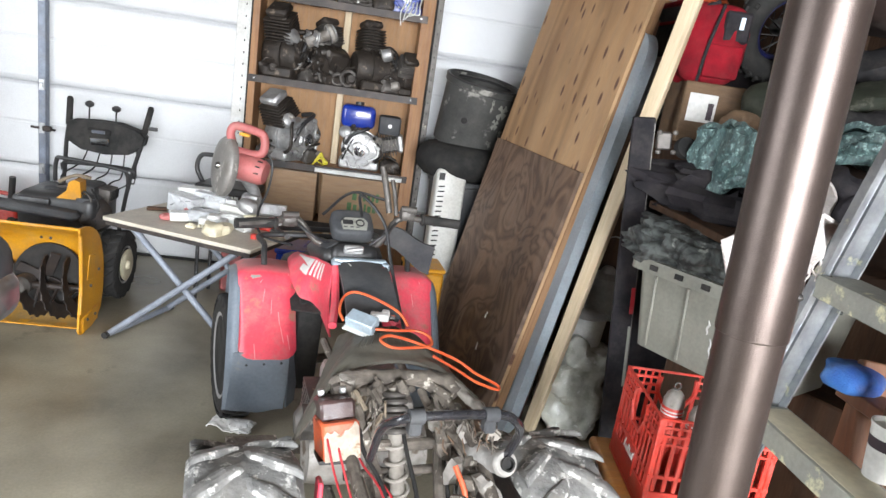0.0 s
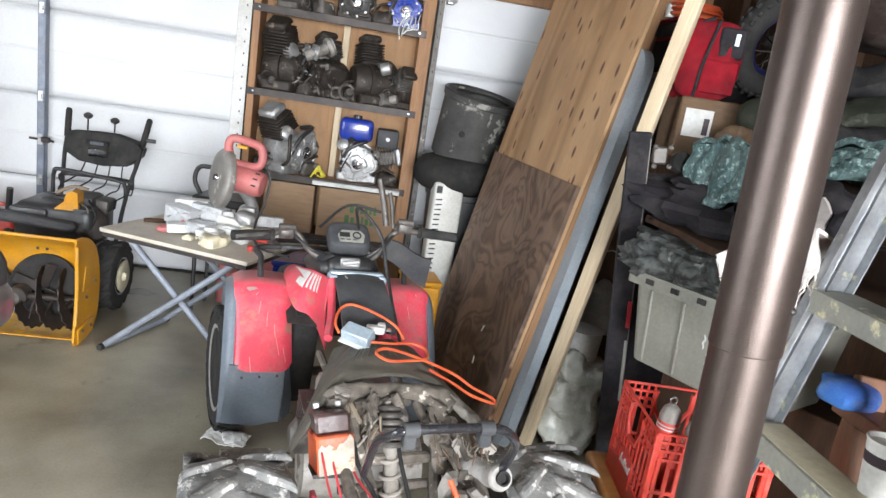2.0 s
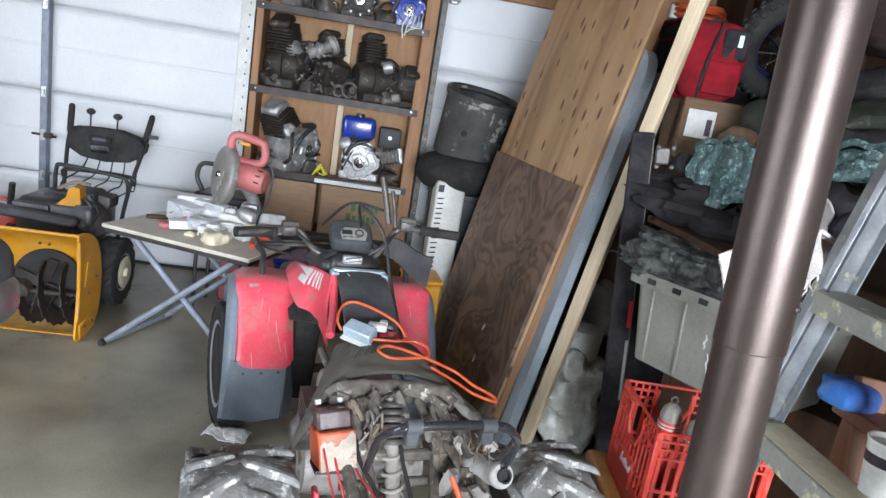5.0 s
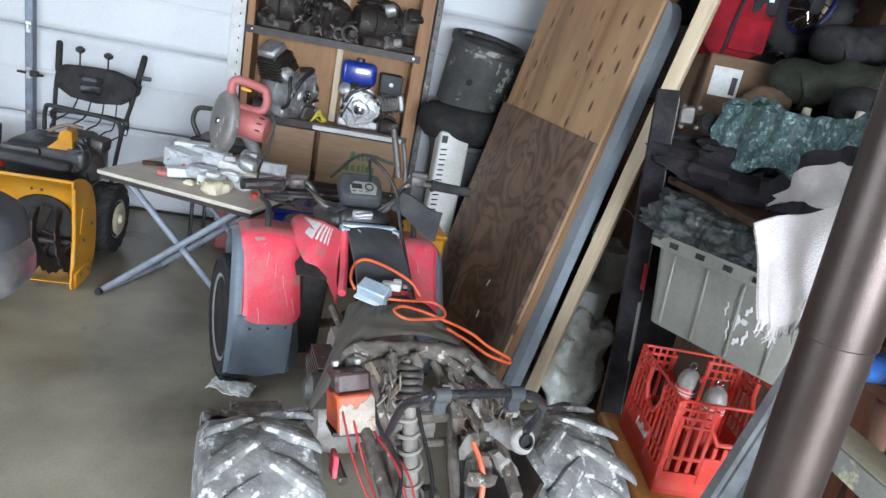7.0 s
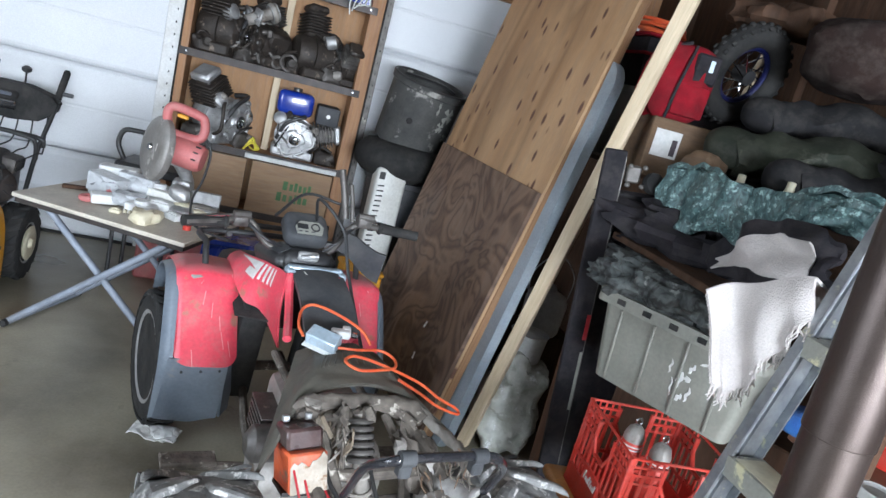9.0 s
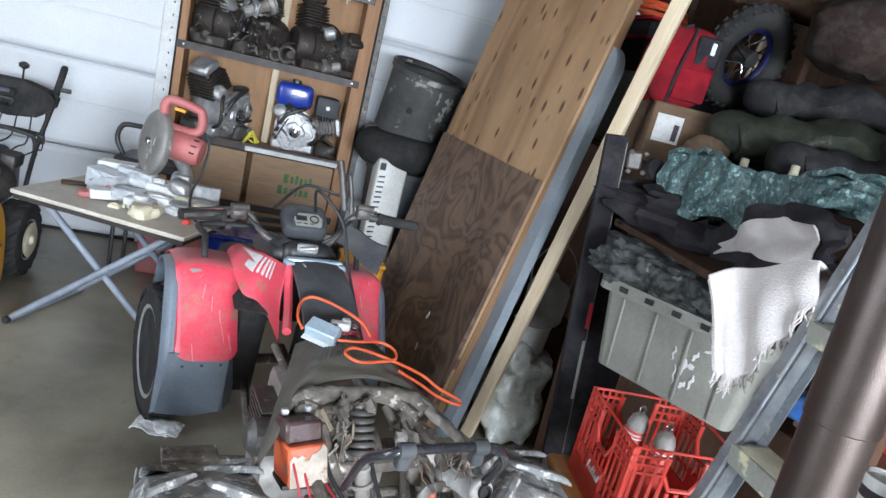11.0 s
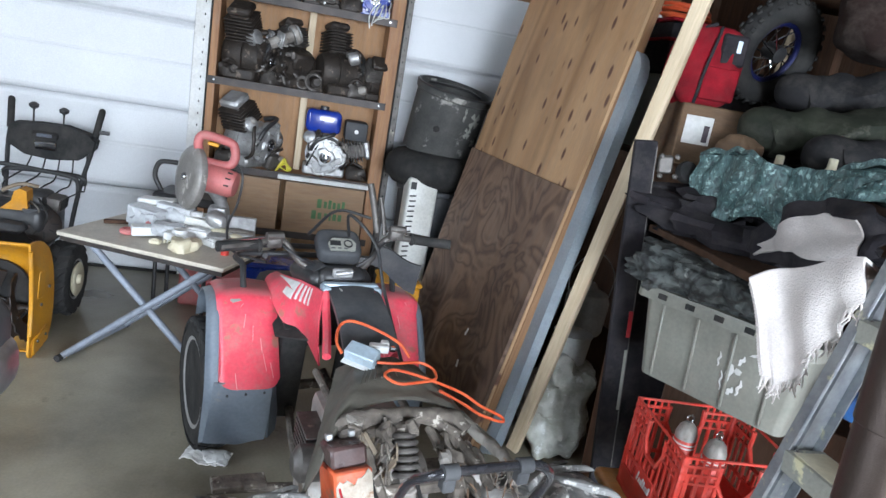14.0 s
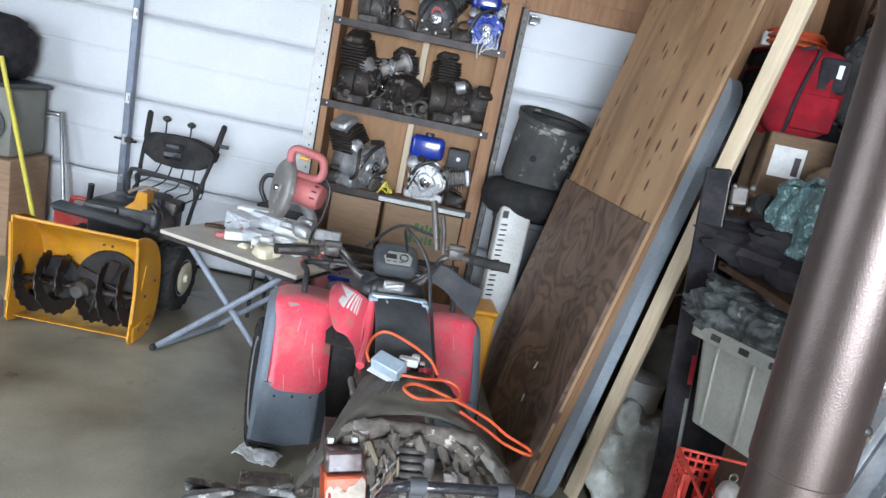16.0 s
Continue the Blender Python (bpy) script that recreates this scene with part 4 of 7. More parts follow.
bm = B(); loft(bm, [[Vector((0.014, 1.146, 0.938)) + rot(38) @ Vector((x, y, d)) for x, y in ((-0.046, -0.024), (0.046, -0.024), (0.052, 0.006), (0.036, 0.026), (-0.036, 0.026), (-0.052, 0.006))] for d in (-0.006, 0.006)]); face = part("dial_face", bm, TOTE_PALE, pod, "pale instrument face", smooth=False)
bm = B(); torus(bm, Matrix.Translation((0.034, 1.141, 0.945)) @ rot(38), 0.015, 0.003, 16, 6); box(bm, (-0.014, 1.143, 0.945), (0.040, 0.020, 0.004), rot(38)); part("dial", bm, BLACK, face)
for k in range(3):
    bm = B(); box(bm, (-0.024 + 0.024 * k, 1.126, 0.931), (0.014, 0.004, 0.003), rot(38)); part("warning_lamp", bm, DASH_GREY, face)
bm = B(); tube(bm, [(-0.42, 1.10, 0.92), (-0.30, 1.14, 0.925), (-0.2, 1.2, 0.93), (-0.1, 1.17, 0.84), (0.1, 1.17, 0.84), (0.2, 1.2, 0.955), (0.30, 1.14, 0.975), (0.42, 1.11, 0.975)], 0.0125, 10); hb = part("handlebar", bm, ENGINE_MID, ATV, "worn steel handlebar")
for s, z in ((-1, 0.92), (1, 0.975)):
    bm = B(); tube(bm, [(s * 0.28, 1.15, z), (s * 0.43, 1.105, z)], 0.019, 12, False); torus(bm, pose(s * 0.285, 1.148, z, 0, 90, 0), 0.019, 0.006, 14, 6); part("grip", bm, BLACK_MATT, hb, "black rubber grip")
    bm = B(); tube(bm, [(s * 0.2, 1.2, z + 0.01), (s * 0.25, 1.235, z + 0.005), (s * 0.4, 1.19, z - 0.005)], 0.006); part("brake_lever", bm, CHROME, hb)
    bm = B(); box(bm, (s * 0.23, 1.18, z + 0.01), (0.06, 0.05, 0.05), bev=0.012, seg=2); tube(bm, [(s * 0.2, 1.17, z + 0.03), (s * 0.26, 1.16, z + 0.03)], 0.015); part("switch_block", bm, ENGINE_MID, hb)
bm = B(); tube(bm, [(0.16, 1.2, 0.98), (0.145, 1.22, 1.06), (0.12, 1.24, 1.16)], 0.013, 10); tube(bm, [(0.19, 1.2, 0.97), (0.18, 1.22, 1.05), (0.165, 1.23, 1.11)], 0.009, 8); part("mirror_stalk", bm, ENGINE_MID, hb, "bent chrome stalk")
for pts in ([(0.05, 1.2, 0.96), (0.02, 1.12, 1.06), (0.09, 1.0, 0.99), (0.12, 0.95, 0.86), (0.13, 0.8, 0.74), (0.14, 0.7, 0.66)], [(-0.1, 1.22, 0.95), (0.02, 1.3, 1.03), (0.15, 1.26, 1.02)],
            [(-0.22, 1.2, 0.93), (-0.15, 1.12, 0.89), (-0.06, 1.14, 0.85)], [(0.2, 1.2, 0.95), (0.13, 1.14, 0.9), (0.05, 1.15, 0.83)]):
    bm = B(); tube(bm, pts, 0.006); part("control_cable", bm, BLACK, ATV)
bm = B(); sheet(bm, lambda a, b: Vector((0.19 + 0.20 * a, 1.30 - 0.05 * a + 0.03 * b + 0.02 * math.sin(a * 3), 0.90 - 0.06 * a - (0.085 + 0.05 * a) * b + 0.01 * math.sin(a * 6))), 10, 6, 0.012); part("hand_guard", bm, DASH_GREY, ATV, "bent grey plastic guard")
bm = B(); tube(bm, [(-0.30, 1.30, 0.70), (-0.30, 1.36, 0.77), (-0.27, 1.5, 0.78), (0.27, 1.5, 0.78), (0.30, 1.36, 0.77), (0.30, 1.3, 0.70)], 0.012); tube(bm, [(-0.2, 1.48, 0.78), (-0.2, 1.7, 0.76), (0.2, 1.7, 0.76), (0.2, 1.48, 0.78)], 0.012)
part("front_rack", bm, BLACK, ATV, "black tubular front rack")
bm = B(); box(bm, (0, 1.5, 0.55), (0.42, 0.3, 0.26), bev=0.05, seg=2); part("front_cowl", bm, BLACK, ATV)

# seat cover draped over the frame
SEAT_HEM = smooth_line([(-0.285, 0.19, 0.585), (-0.240, 0.25, 0.613), (-0.198, 0.31, 0.658), (-0.150, 0.36, 0.684), (-0.077, 0.40, 0.698), (0.065, 0.42, 0.702), (0.165, 0.385, 0.688), (0.222, 0.31, 0.664), (0.256, 0.24, 0.645)], 4)


def seat_skin(a, b):
    """From the tank back to the hem, and across from the long tail to the short one."""
    i = min(int(b * (len(SEAT_HEM) - 1)), len(SEAT_HEM) - 2)
    hem = SEAT_HEM[i].lerp(SEAT_HEM[i + 1], b * (len(SEAT_HEM) - 1) - i)
    q = 2 * b - 1
    far = Vector((0.03 + 0.135 * q, 0.655 - 0.02 * q * q, 0.716 - 0.03 * q * q))
    puff = math.sin(math.pi * a) * (1 - q * q)
    fold = 0.008 * math.sin(a * 9 + b * 5) * a * abs(q) + 0.007 * noise.noise(Vector((a * 6, b * 8, 0)))
    return far.lerp(hem, a) + Vector((0, 0, 0.016 * puff + fold))


bm = B(); sheet(bm, seat_skin, 30, 44, 0.007); st = part("seat_cover", bm, SEAT, ATV, "faded black ribbed vinyl seat cover")
bm = B(); tube(bm, [seat_skin(0.995, k / 40) + Vector((0, 0, -0.003)) for k in range(41)], 0.0055, 7, False); part("rolled_hem", bm, SEAT, st)
for k in range(15):
    b = 0.42 + 0.030 * k
    bm = B(); tube(bm, [seat_skin(0.08 + 0.07 * j, b) + Vector((0, 0, 0.004)) for j in range(9)], 0.0022, 5, False); part("seat_rib", bm, SEAT, st)

# frame, suspension and what hangs in it
frame_lines = (
    [(-0.15, 0.33, 0.60), (-0.08, 0.36, 0.665), (0.08, 0.36, 0.67), (0.17, 0.30, 0.64)], [(-0.14, 0.36, 0.58), (-0.13, 0.1, 0.53), (-0.12, -0.15, 0.5)],
    [(0.17, 0.34, 0.62), (0.19, 0.12, 0.6), (0.17, -0.12, 0.55)], [(-0.1, 0.3, 0.62), (-0.05, 0.05, 0.42), (-0.1, -0.1, 0.3)], [(0.14, 0.3, 0.62), (0.1, 0.05, 0.42), (0.12, -0.12, 0.3)],
    [(-0.14, 0.24, 0.535), (0.02, 0.22, 0.545), (0.17, 0.22, 0.55)], [(-0.14, 0.20, 0.47), (0.16, 0.20, 0.48)], [(0.1, 0.36, 0.64), (0.15, 0.2, 0.55), (0.2, 0.0, 0.52)],
    [(-0.08, 0.44, 0.6), (-0.1, 0.6, 0.58), (-0.12, 0.8, 0.6)], [(0.1, 0.44, 0.6), (0.12, 0.6, 0.58), (0.12, 0.8, 0.6)])
for k, pts in enumerate(frame_lines):
    bm = B(); tube(bm, pts, 0.017 if k < 6 else 0.013, 9)
    part("frame_tube", bm, MUD, ATV, "mud-caked steel frame tube")
for k in range(12):
    bm = B(); lump(bm, (0.14 + 0.04 * math.sin(k * 2.1), 0.30 - 0.032 * k, 0.605 - 0.005 * k + 0.02 * math.sin(k * 4)), (0.035, 0.022, 0.018), rot(20 * k, 31 * k, 17 * k), 0.6, 0.3, 25, 10, k)
    part("mud_lump", bm, MUD if k % 2 else MUD_GREY, ATV)
    bm = B(); lump(bm, (-0.07 + 0.10 * math.sin(k * 1.3), 0.33 + 0.012 * math.sin(k), 0.652 + 0.014 * math.sin(k * 3)), (0.03, 0.02, 0.014), rot(13 * k, 21 * k, 37 * k), 0.6, 0.3, 25, 10, k)
    part("mud_lump", bm, MUD, ATV)
for k in range(0, 8, 3):
    bm = B(); tube(bm, [(-0.08 + 0.035 * k, 0.30, 0.62), (-0.1 + 0.04 * k + 0.02 * math.sin(k), 0.2, 0.56 + 0.02 * math.sin(2 * k)), (-0.06 + 0.03 * k, 0.06, 0.5 - 0.01 * k), (-0.1 + 0.03 * k, -0.05, 0.42)], 0.006 + 0.003 * (k % 3), 7)
    part("hose", bm, (BLACK_MATT, MUD, ENGINE_DARK)[k % 3], ATV)
bm = B(); sheet(bm, lambda a, b: Vector((0.12 + 0.12 * a, 0.34 - (0.16 + 0.08 * math.sin(a * 7)) * b - 0.05 * a, 0.66 - 0.07 * a - 0.06 * b + 0.03 * noise.noise(Vector((a * 5, b * 6, 2))))), 14, 12, 0.008); part("torn_tray", bm, MUD, ATV, "torn mud-caked tray")
for k in range(3):
    bm = B(); sheet(bm, lambda a, b, k=k: Vector((-0.115 + 0.020 * k + (0.02 + 0.006 * k) * (b - 0.5) * (1 - 0.5 * a) + 0.02 * a + 0.008 * math.sin(a * 9 + k), 0.335 - 0.10 * a - 0.02 * k * a + 0.01 * math.sin(a * 7 + b * 3), 0.655 - (0.11 + 0.025 * (k % 3)) * a + 0.006 * math.sin(b * 6 + a * 12))), 12, 4, 0.003); part("torn_strip", bm, TAN if k % 2 else TORN, ATV, "torn strip of dirty seat foam")
t0, t1 = Vector((-0.012, 0.04, 0.36)), Vector((0.010, 0.33, 0.655))
bm = B(); tube(bm, [t0, t1], 0.021, 14); sk = part("shock_absorber", bm, DRY_MUD, ATV, "rear shock absorber")
bm = B(); tube(bm, [t0.lerp(t1, 0.05 + 0.62 * i / 72) + Vector((0.031 * math.cos(i * math.tau / 12), 0.031 * math.sin(i * math.tau / 12), 0)) for i in range(73)], 0.0055, 6, False); part("coil_spring", bm, DRY_MUD, sk, "grey coil spring")
for k in range(6):
    bm = B(); torus(bm, Matrix.Translation(t0.lerp(t1, 0.72 + 0.05 * k)) @ rot(-26), 0.031, 0.0085, 20, 8); part("coil", bm, ENGINE_MID, sk, "thick dark coil")
# the great cross tube under the seat, its rear rails, frayed foam and matted roots
bm = B(); tube(bm, [(-0.165, 0.335, 0.640), (-0.145, 0.355, 0.676), (-0.08, 0.362, 0.682), (0.08, 0.362, 0.680), (0.165, 0.352, 0.672), (0.200, 0.31, 0.652)], 0.021, 14)
for v in bm.verts:
    v.co += 0.006 * noise.noise_vector(v.co * 40) + 0.004 * noise.noise_vector(v.co * 110)
ct = part("cross_tube", bm, MUD, ATV, "thick cross tube caked with pale mud")
bm = B(); lathe(bm, [(0.004, -0.024), (0.024, -0.022), (0.026, 0.0), (0.024, 0.022), (0.004, 0.024)], pose(-0.13, 0.345, 0.672, 12, 4, 0), 16); part("frame_boss", bm, DRY_MUD, ct)
bm = B(); tube(bm, [(0.195, 0.33, 0.66), (0.225, 0.24, 0.655), (0.215, 0.12, 0.68), (0.19, 0.02, 0.69)], 0.016, 10)
for v in bm.verts:
    v.co += 0.009 * noise.noise_vector(v.co * 36) + 0.005 * noise.noise_vector(v.co * 90)
part("rear_rail", bm, DRY_MUD, ATV, "rear rail caked with pale mud")
foam_rng = random.Random(41)
for k in range(30):
    u, v = foam_rng.uniform(0.045, 0.195), foam_rng.uniform(-0.01, 0.09)
    z = 0.705 - 0.10 * abs(u - 0.13) + foam_rng.uniform(-0.02, 0.015)
    drop = foam_rng.uniform(0.012, 0.04)
    bm = B(); tube(bm, [(u, v, z), (u + foam_rng.uniform(-0.015, 0.015), v - 0.012, z - drop * 0.5), (u + foam_rng.uniform(-0.025, 0.025), v - foam_rng.uniform(0.0, 0.03), z - drop)], foam_rng.uniform(0.0012, 0.0028), 5, n=2, taper=0.001)
    part("frayed_strand", bm, (FRAYED, MUD, MUD)[k % 3], ATV)
for k in range(26):
    u, v, z = foam_rng.uniform(-0.10, -0.03), foam_rng.uniform(0.20, 0.33), foam_rng.uniform(0.56, 0.67)
    bm = B(); box(bm, (u, v, z), (foam_rng.uniform(0.006, 0.018), 0.006, foam_rng.uniform(0.03, 0.085)), rot(foam_rng.uniform(-40, 40), foam_rng.uniform(-35, 35), foam_rng.uniform(0, 90)), bev=0.0015)
    part("torn_shred", bm, (DRY_MUD, MUD, MUD, TAN)[k % 4], ATV)
# battery
bt = pose(-0.165, 0.245, 0.588, -18, -5, 4)
bm = B(); box(bm, bt @ Vector((0, 0, -0.02)), (0.10, 0.13, 0.10), bt.to_3x3().to_4x4(), bev=0.006); ba = part("battery", bm, BATTERY, ATV, "orange-red battery with a torn white label")
bm = B(); box(bm, bt @ Vector((0, 0.012, 0.056)), (0.094, 0.105, 0.055), bt.to_3x3().to_4x4(), bev=0.008); part("battery_top", bm, SMOKED, ba, "smoky dark plastic cover")
bm = B(); sheet(bm, lambda a, b: bt @ Vector((-0.047 + 0.094 * a, -0.0665 - 0.001, -0.068 + (0.066 + 0.020 * a + 0.008 * math.sin(a * 9) + 0.006 * math.sin(a * 23)) * b)), 10, 6, 0.002); part("label", bm, TORN, ba, "torn white label")
for du in (-0.03, 0.03):
    bm = B(); box(bm, bt @ Vector((du, 0.03, 0.095)), (0.018, 0.018, 0.018), bt.to_3x3().to_4x4(), bev=0.003); part("terminal", bm, ALLOY, ba)
bm = B(); box(bm, (-0.16, 0.24, 0.505), (0.10, 0.10, 0.010), rot(-14)); part("battery_tray", bm, BLACK_IRON, ATV)
bm = B(); box(bm, (-0.222, 0.10, 0.50), (0.014, 0.05, 0.06), rot(-10), bev=0.004); part("red_tab", bm, RED, ATV)
for k in range(5):
    bm = B(); tube(bm, [(-0.18 + 0.02 * k, 0.34, 0.6), (-0.2 + 0.03 * k, 0.18, 0.6 - 0.02 * k), (-0.17 + 0.035 * k, 0.05, 0.5 - 0.03 * (k % 3)), (-0.1 + 0.02 * k, -0.08, 0.4 - 0.02 * k)], 0.0032, 5)
    part("red_wire", bm, LABEL_RED, ATV, "loose thin red wire")
bm = B(); tube(bm, [(0.09, 0.0, 0.62), (0.11, -0.05, 0.56), (0.1, -0.1, 0.46), (0.12, -0.13, 0.36)], 0.007, 6); part("orange_tie", bm, ORANGE, ATV, "orange plastic strap")
# grab bar, muffler, engine and axle
bm = B(); tube(bm, [(-0.115, 0.05, 0.62), (-0.118, -0.02, 0.74), (-0.100, -0.088, 0.803), (-0.05, -0.103, 0.82), (0.12, -0.103, 0.82), (0.175, -0.098, 0.80), (0.215, -0.06, 0.74), (0.215, 0.0, 0.62)], 0.0112, 12); gb = part("grab_bar", bm, GLOSS_BLACK, ATV, "glossy black bent grab bar")
for u in (-0.068, 0.11):
    bm = B(); tube(bm, [(u - 0.017, -0.103, 0.82), (u + 0.017, -0.103, 0.82)], 0.0175, 14, False); box(bm, (u, -0.099, 0.797), (0.03, 0.03, 0.045), bev=0.005); part("clamp", bm, DASH_GREY, gb, "dark grey clamp")
bm = B(); lathe(bm, [(0.015, 0.006), (0.016, -0.005), (0.029, -0.006), (0.033, 0.0), (0.033, 0.012), (0.029, 0.018), (0.030, 0.07), (0.038, 0.10), (0.038, 0.2)], pose(0.213, -0.025, 0.635, -116, 0, 6), 24); mf = part("muffler", bm, MUFFLER, ATV, "dirty silver muffler")
bm = B(); lathe(bm, [(0.001, 0.0), (0.017, 0.0), (0.019, -0.016), (0.014, -0.016), (0.013, -0.004)], pose(0.213, -0.027, 0.636, -116, 0, 6), 18); part("tailpipe", bm, BLACK_MATT, mf)
bm = B(); box(bm, (0, 0.62, 0.40), (0.26, 0.34, 0.3), bev=0.03, seg=2); lathe(bm, [(0.03, -0.2), (0.1, -0.19), (0.11, -0.12), (0.11, 0.12), (0.1, 0.19), (0.03, 0.2)], pose(0, 0.55, 0.33, 0, 90, 0), 22); eg = part("engine_block", bm, MUD_GREY, ATV, "dirty alloy engine block")
for k in range(6):
    bm = B(); box(bm, (-0.15, 0.62, 0.42 + 0.018 * k), (0.09, 0.16, 0.007), bev=0.002); part("cooling_fin", bm, ENGINE_MID, eg)
bm = B(); lathe(bm, [(0.02, 0), (0.05, 0.0), (0.055, 0.02), (0.055, 0.09), (0.03, 0.11)], pose(-0.13, 0.5, 0.46, 0, -90, 0), 18); part("carburettor", bm, ENGINE_MID, ATV)
bm = B(); tube(bm, [(-0.38, 0.09, 0.3), (0.38, 0.09, 0.3)], 0.025, 12); lathe(bm, [(0.03, -0.09), (0.085, -0.06), (0.085, 0.06), (0.03, 0.09)], pose(0.02, 0.11, 0.3, 0, 90, 0), 18); tube(bm, [(0.02, 0.1, 0.3), (0.02, 0.5, 0.3)], 0.035, 10); part("rear_axle", bm, MUD, ATV, "muddy rear axle")
bm = B(); tube(bm, [(-0.33, 1.2, 0.285), (-0.1, 1.2, 0.34), (0.1, 1.2, 0.34), (0.33, 1.2, 0.285)], 0.02, 8); tube(bm, [(-0.1, 0.4, 0.2), (-0.12, 0.9, 0.2), (-0.08, 1.4, 0.3)], 0.016); tube(bm, [(0.1, 0.4, 0.2), (0.12, 0.9, 0.2), (0.08, 1.4, 0.3)], 0.016); part("front_axle", bm, MUD, ATV)
bm = B(); tube(bm, [(-0.12, 0.72, 0.22), (-0.42, 0.74, 0.23)], 0.016); box(bm, (-0.34, 0.74, 0.245), (0.17, 0.07, 0.018), bev=0.004); part("foot_rest", bm, MUD, ATV, "muddy foot rest")
bm = B(); tube(bm, [(0.12, 0.72, 0.22), (0.42, 0.74, 0.23)], 0.016); box(bm, (0.34, 0.74, 0.245), (0.17, 0.07, 0.018), bev=0.004); part("foot_rest", bm, MUD, ATV, "muddy foot rest")
bm = B(); box(bm, (0.215, 0.0, 0.44), (0.012, 0.2, 0.26), rot(0, 14, 0)); box(bm, (0.12, -0.06, 0.36), (0.2, 0.12, 0.012)); part("bracket_plate", bm, BLACK_IRON, ATV)

ATVM = ATV.matrix_world.copy()
jb = thing("junction_box", "pale blue steel electrical box lying on the seat", "electrical box", ATVM @ pose(-0.04, 0.60, 0.738, 22, 4, -42) @ Matrix.Scale(0.86, 4))
bm = B(); box(bm, (0, 0, 0.022), (0.115, 0.06, 0.045), bev=0.004); part("housing", bm, BLUE_BOX, jb)
bm = B(); box(bm, (0, -0.03, 0.0), (0.12, 0.03, 0.004)); part("flange", bm, WHITE_PLASTIC, jb)
for du in (-0.03, 0.0, 0.03):
    bm = B(); torus(bm, pose(du, -0.0285, 0.02, 90), 0.011, 0.002, 12, 5); part("knock_out", bm, GALV, jb)
cn = thing("cable_connector", "white cable connector beside the electrical box", "connector", ATVM @ pose(0.02, 0.63, 0.745, 0, 0, -12))
bm = B(); box(bm, (0, 0, 0.015), (0.06, 0.03, 0.025), bev=0.004); box(bm, (0.02, 0.02, 0.02), (0.025, 0.03, 0.02), bev=0.004); part("shell", bm, WHITE_PLASTIC, cn)
bm = B(); tube(bm, [(0.035, 0, 0.015), (0.05, 0, 0.015)], 0.01); part("screw", bm, CHROME, cn)
cord = thing("extension_cord", "bright orange extension cord looped over the seat", "cord", ATVM)
bm = B(); tube(bm, [(-0.10, 0.62, 0.75), (-0.105, 0.67, 0.765), (-0.078, 0.745, 0.785), (-0.037, 0.747, 0.80), (0.025, 0.671, 0.80), (0.081, 0.615, 0.78), (0.105, 0.58, 0.75)], 0.0046, 8); part("cord", bm, ORANGE, cord)
bm = B(); tube(bm, [(-0.01, 0.55, 0.75), (0.05, 0.545, 0.748), (0.13, 0.56, 0.742), (0.165, 0.53, 0.735), (0.15, 0.47, 0.732), (0.08, 0.44, 0.738), (0.015, 0.425, 0.745), (-0.012, 0.468, 0.75), (0.03, 0.50, 0.75), (0.11, 0.465, 0.74), (0.238, 0.458, 0.69), (0.306, 0.441, 0.65), (0.39, 0.452, 0.605), (0.385, 0.43, 0.598), (0.30, 0.42, 0.632), (0.236, 0.43, 0.668), (0.15, 0.43, 0.715)], 0.0046, 8); part("cord", bm, ORANGE, cord)

# ---- work table with the saw ----
TB = thing("folding_table", "folding work table with worn wooden top and grey steel legs", "table", pose(-0.86, 3.215, 0, 0, 0, -21.9))
bm = B(); box(bm, (0, 0, 0.640), (0.81, 0.57, 0.02), bev=0.003); part("tabletop", bm, TABLE_TOP, TB)
bm = B(); box(bm, (0, 0, 0.618), (0.79, 0.55, 0.022)); part("apron", bm, BLACK_IRON, TB, "dark edge")
for a, b, w in ((-0.40, 0.30, 0.23), (0.40, -0.30, 0.20)):
    bm = B(); tube(bm, [(b, -w, 0.60), (a, -w, 0.02)], 0.016, 10); tube(bm, [(b, w, 0.60), (a, w, 0.02)], 0.016, 10); tube(bm, [(a, -w - 0.02, 0.017), (a, w + 0.02, 0.017)], 0.015, 10); tube(bm, [(b, -w, 0.60), (b, w, 0.60)], 0.012, 8)
    lg = part("leg_frame", bm, STEEL_PAINT, TB, "grey tubular leg frame")
    for q in (-1, 1):
        bm = B(); tube(bm, [(a, q * (w + 0.01), 0.017), (a, q * (w + 0.035), 0.017)], 0.017, 10); part("foot_cap", bm, BLACK_MATT, lg, "black rubber cap")
TM = TB.matrix_world.copy()
ZT = 0.65


def on_table(u, w, yaw=0.0, z=ZT):
    return TM @ pose(u, w, z, 0, 0, yaw)


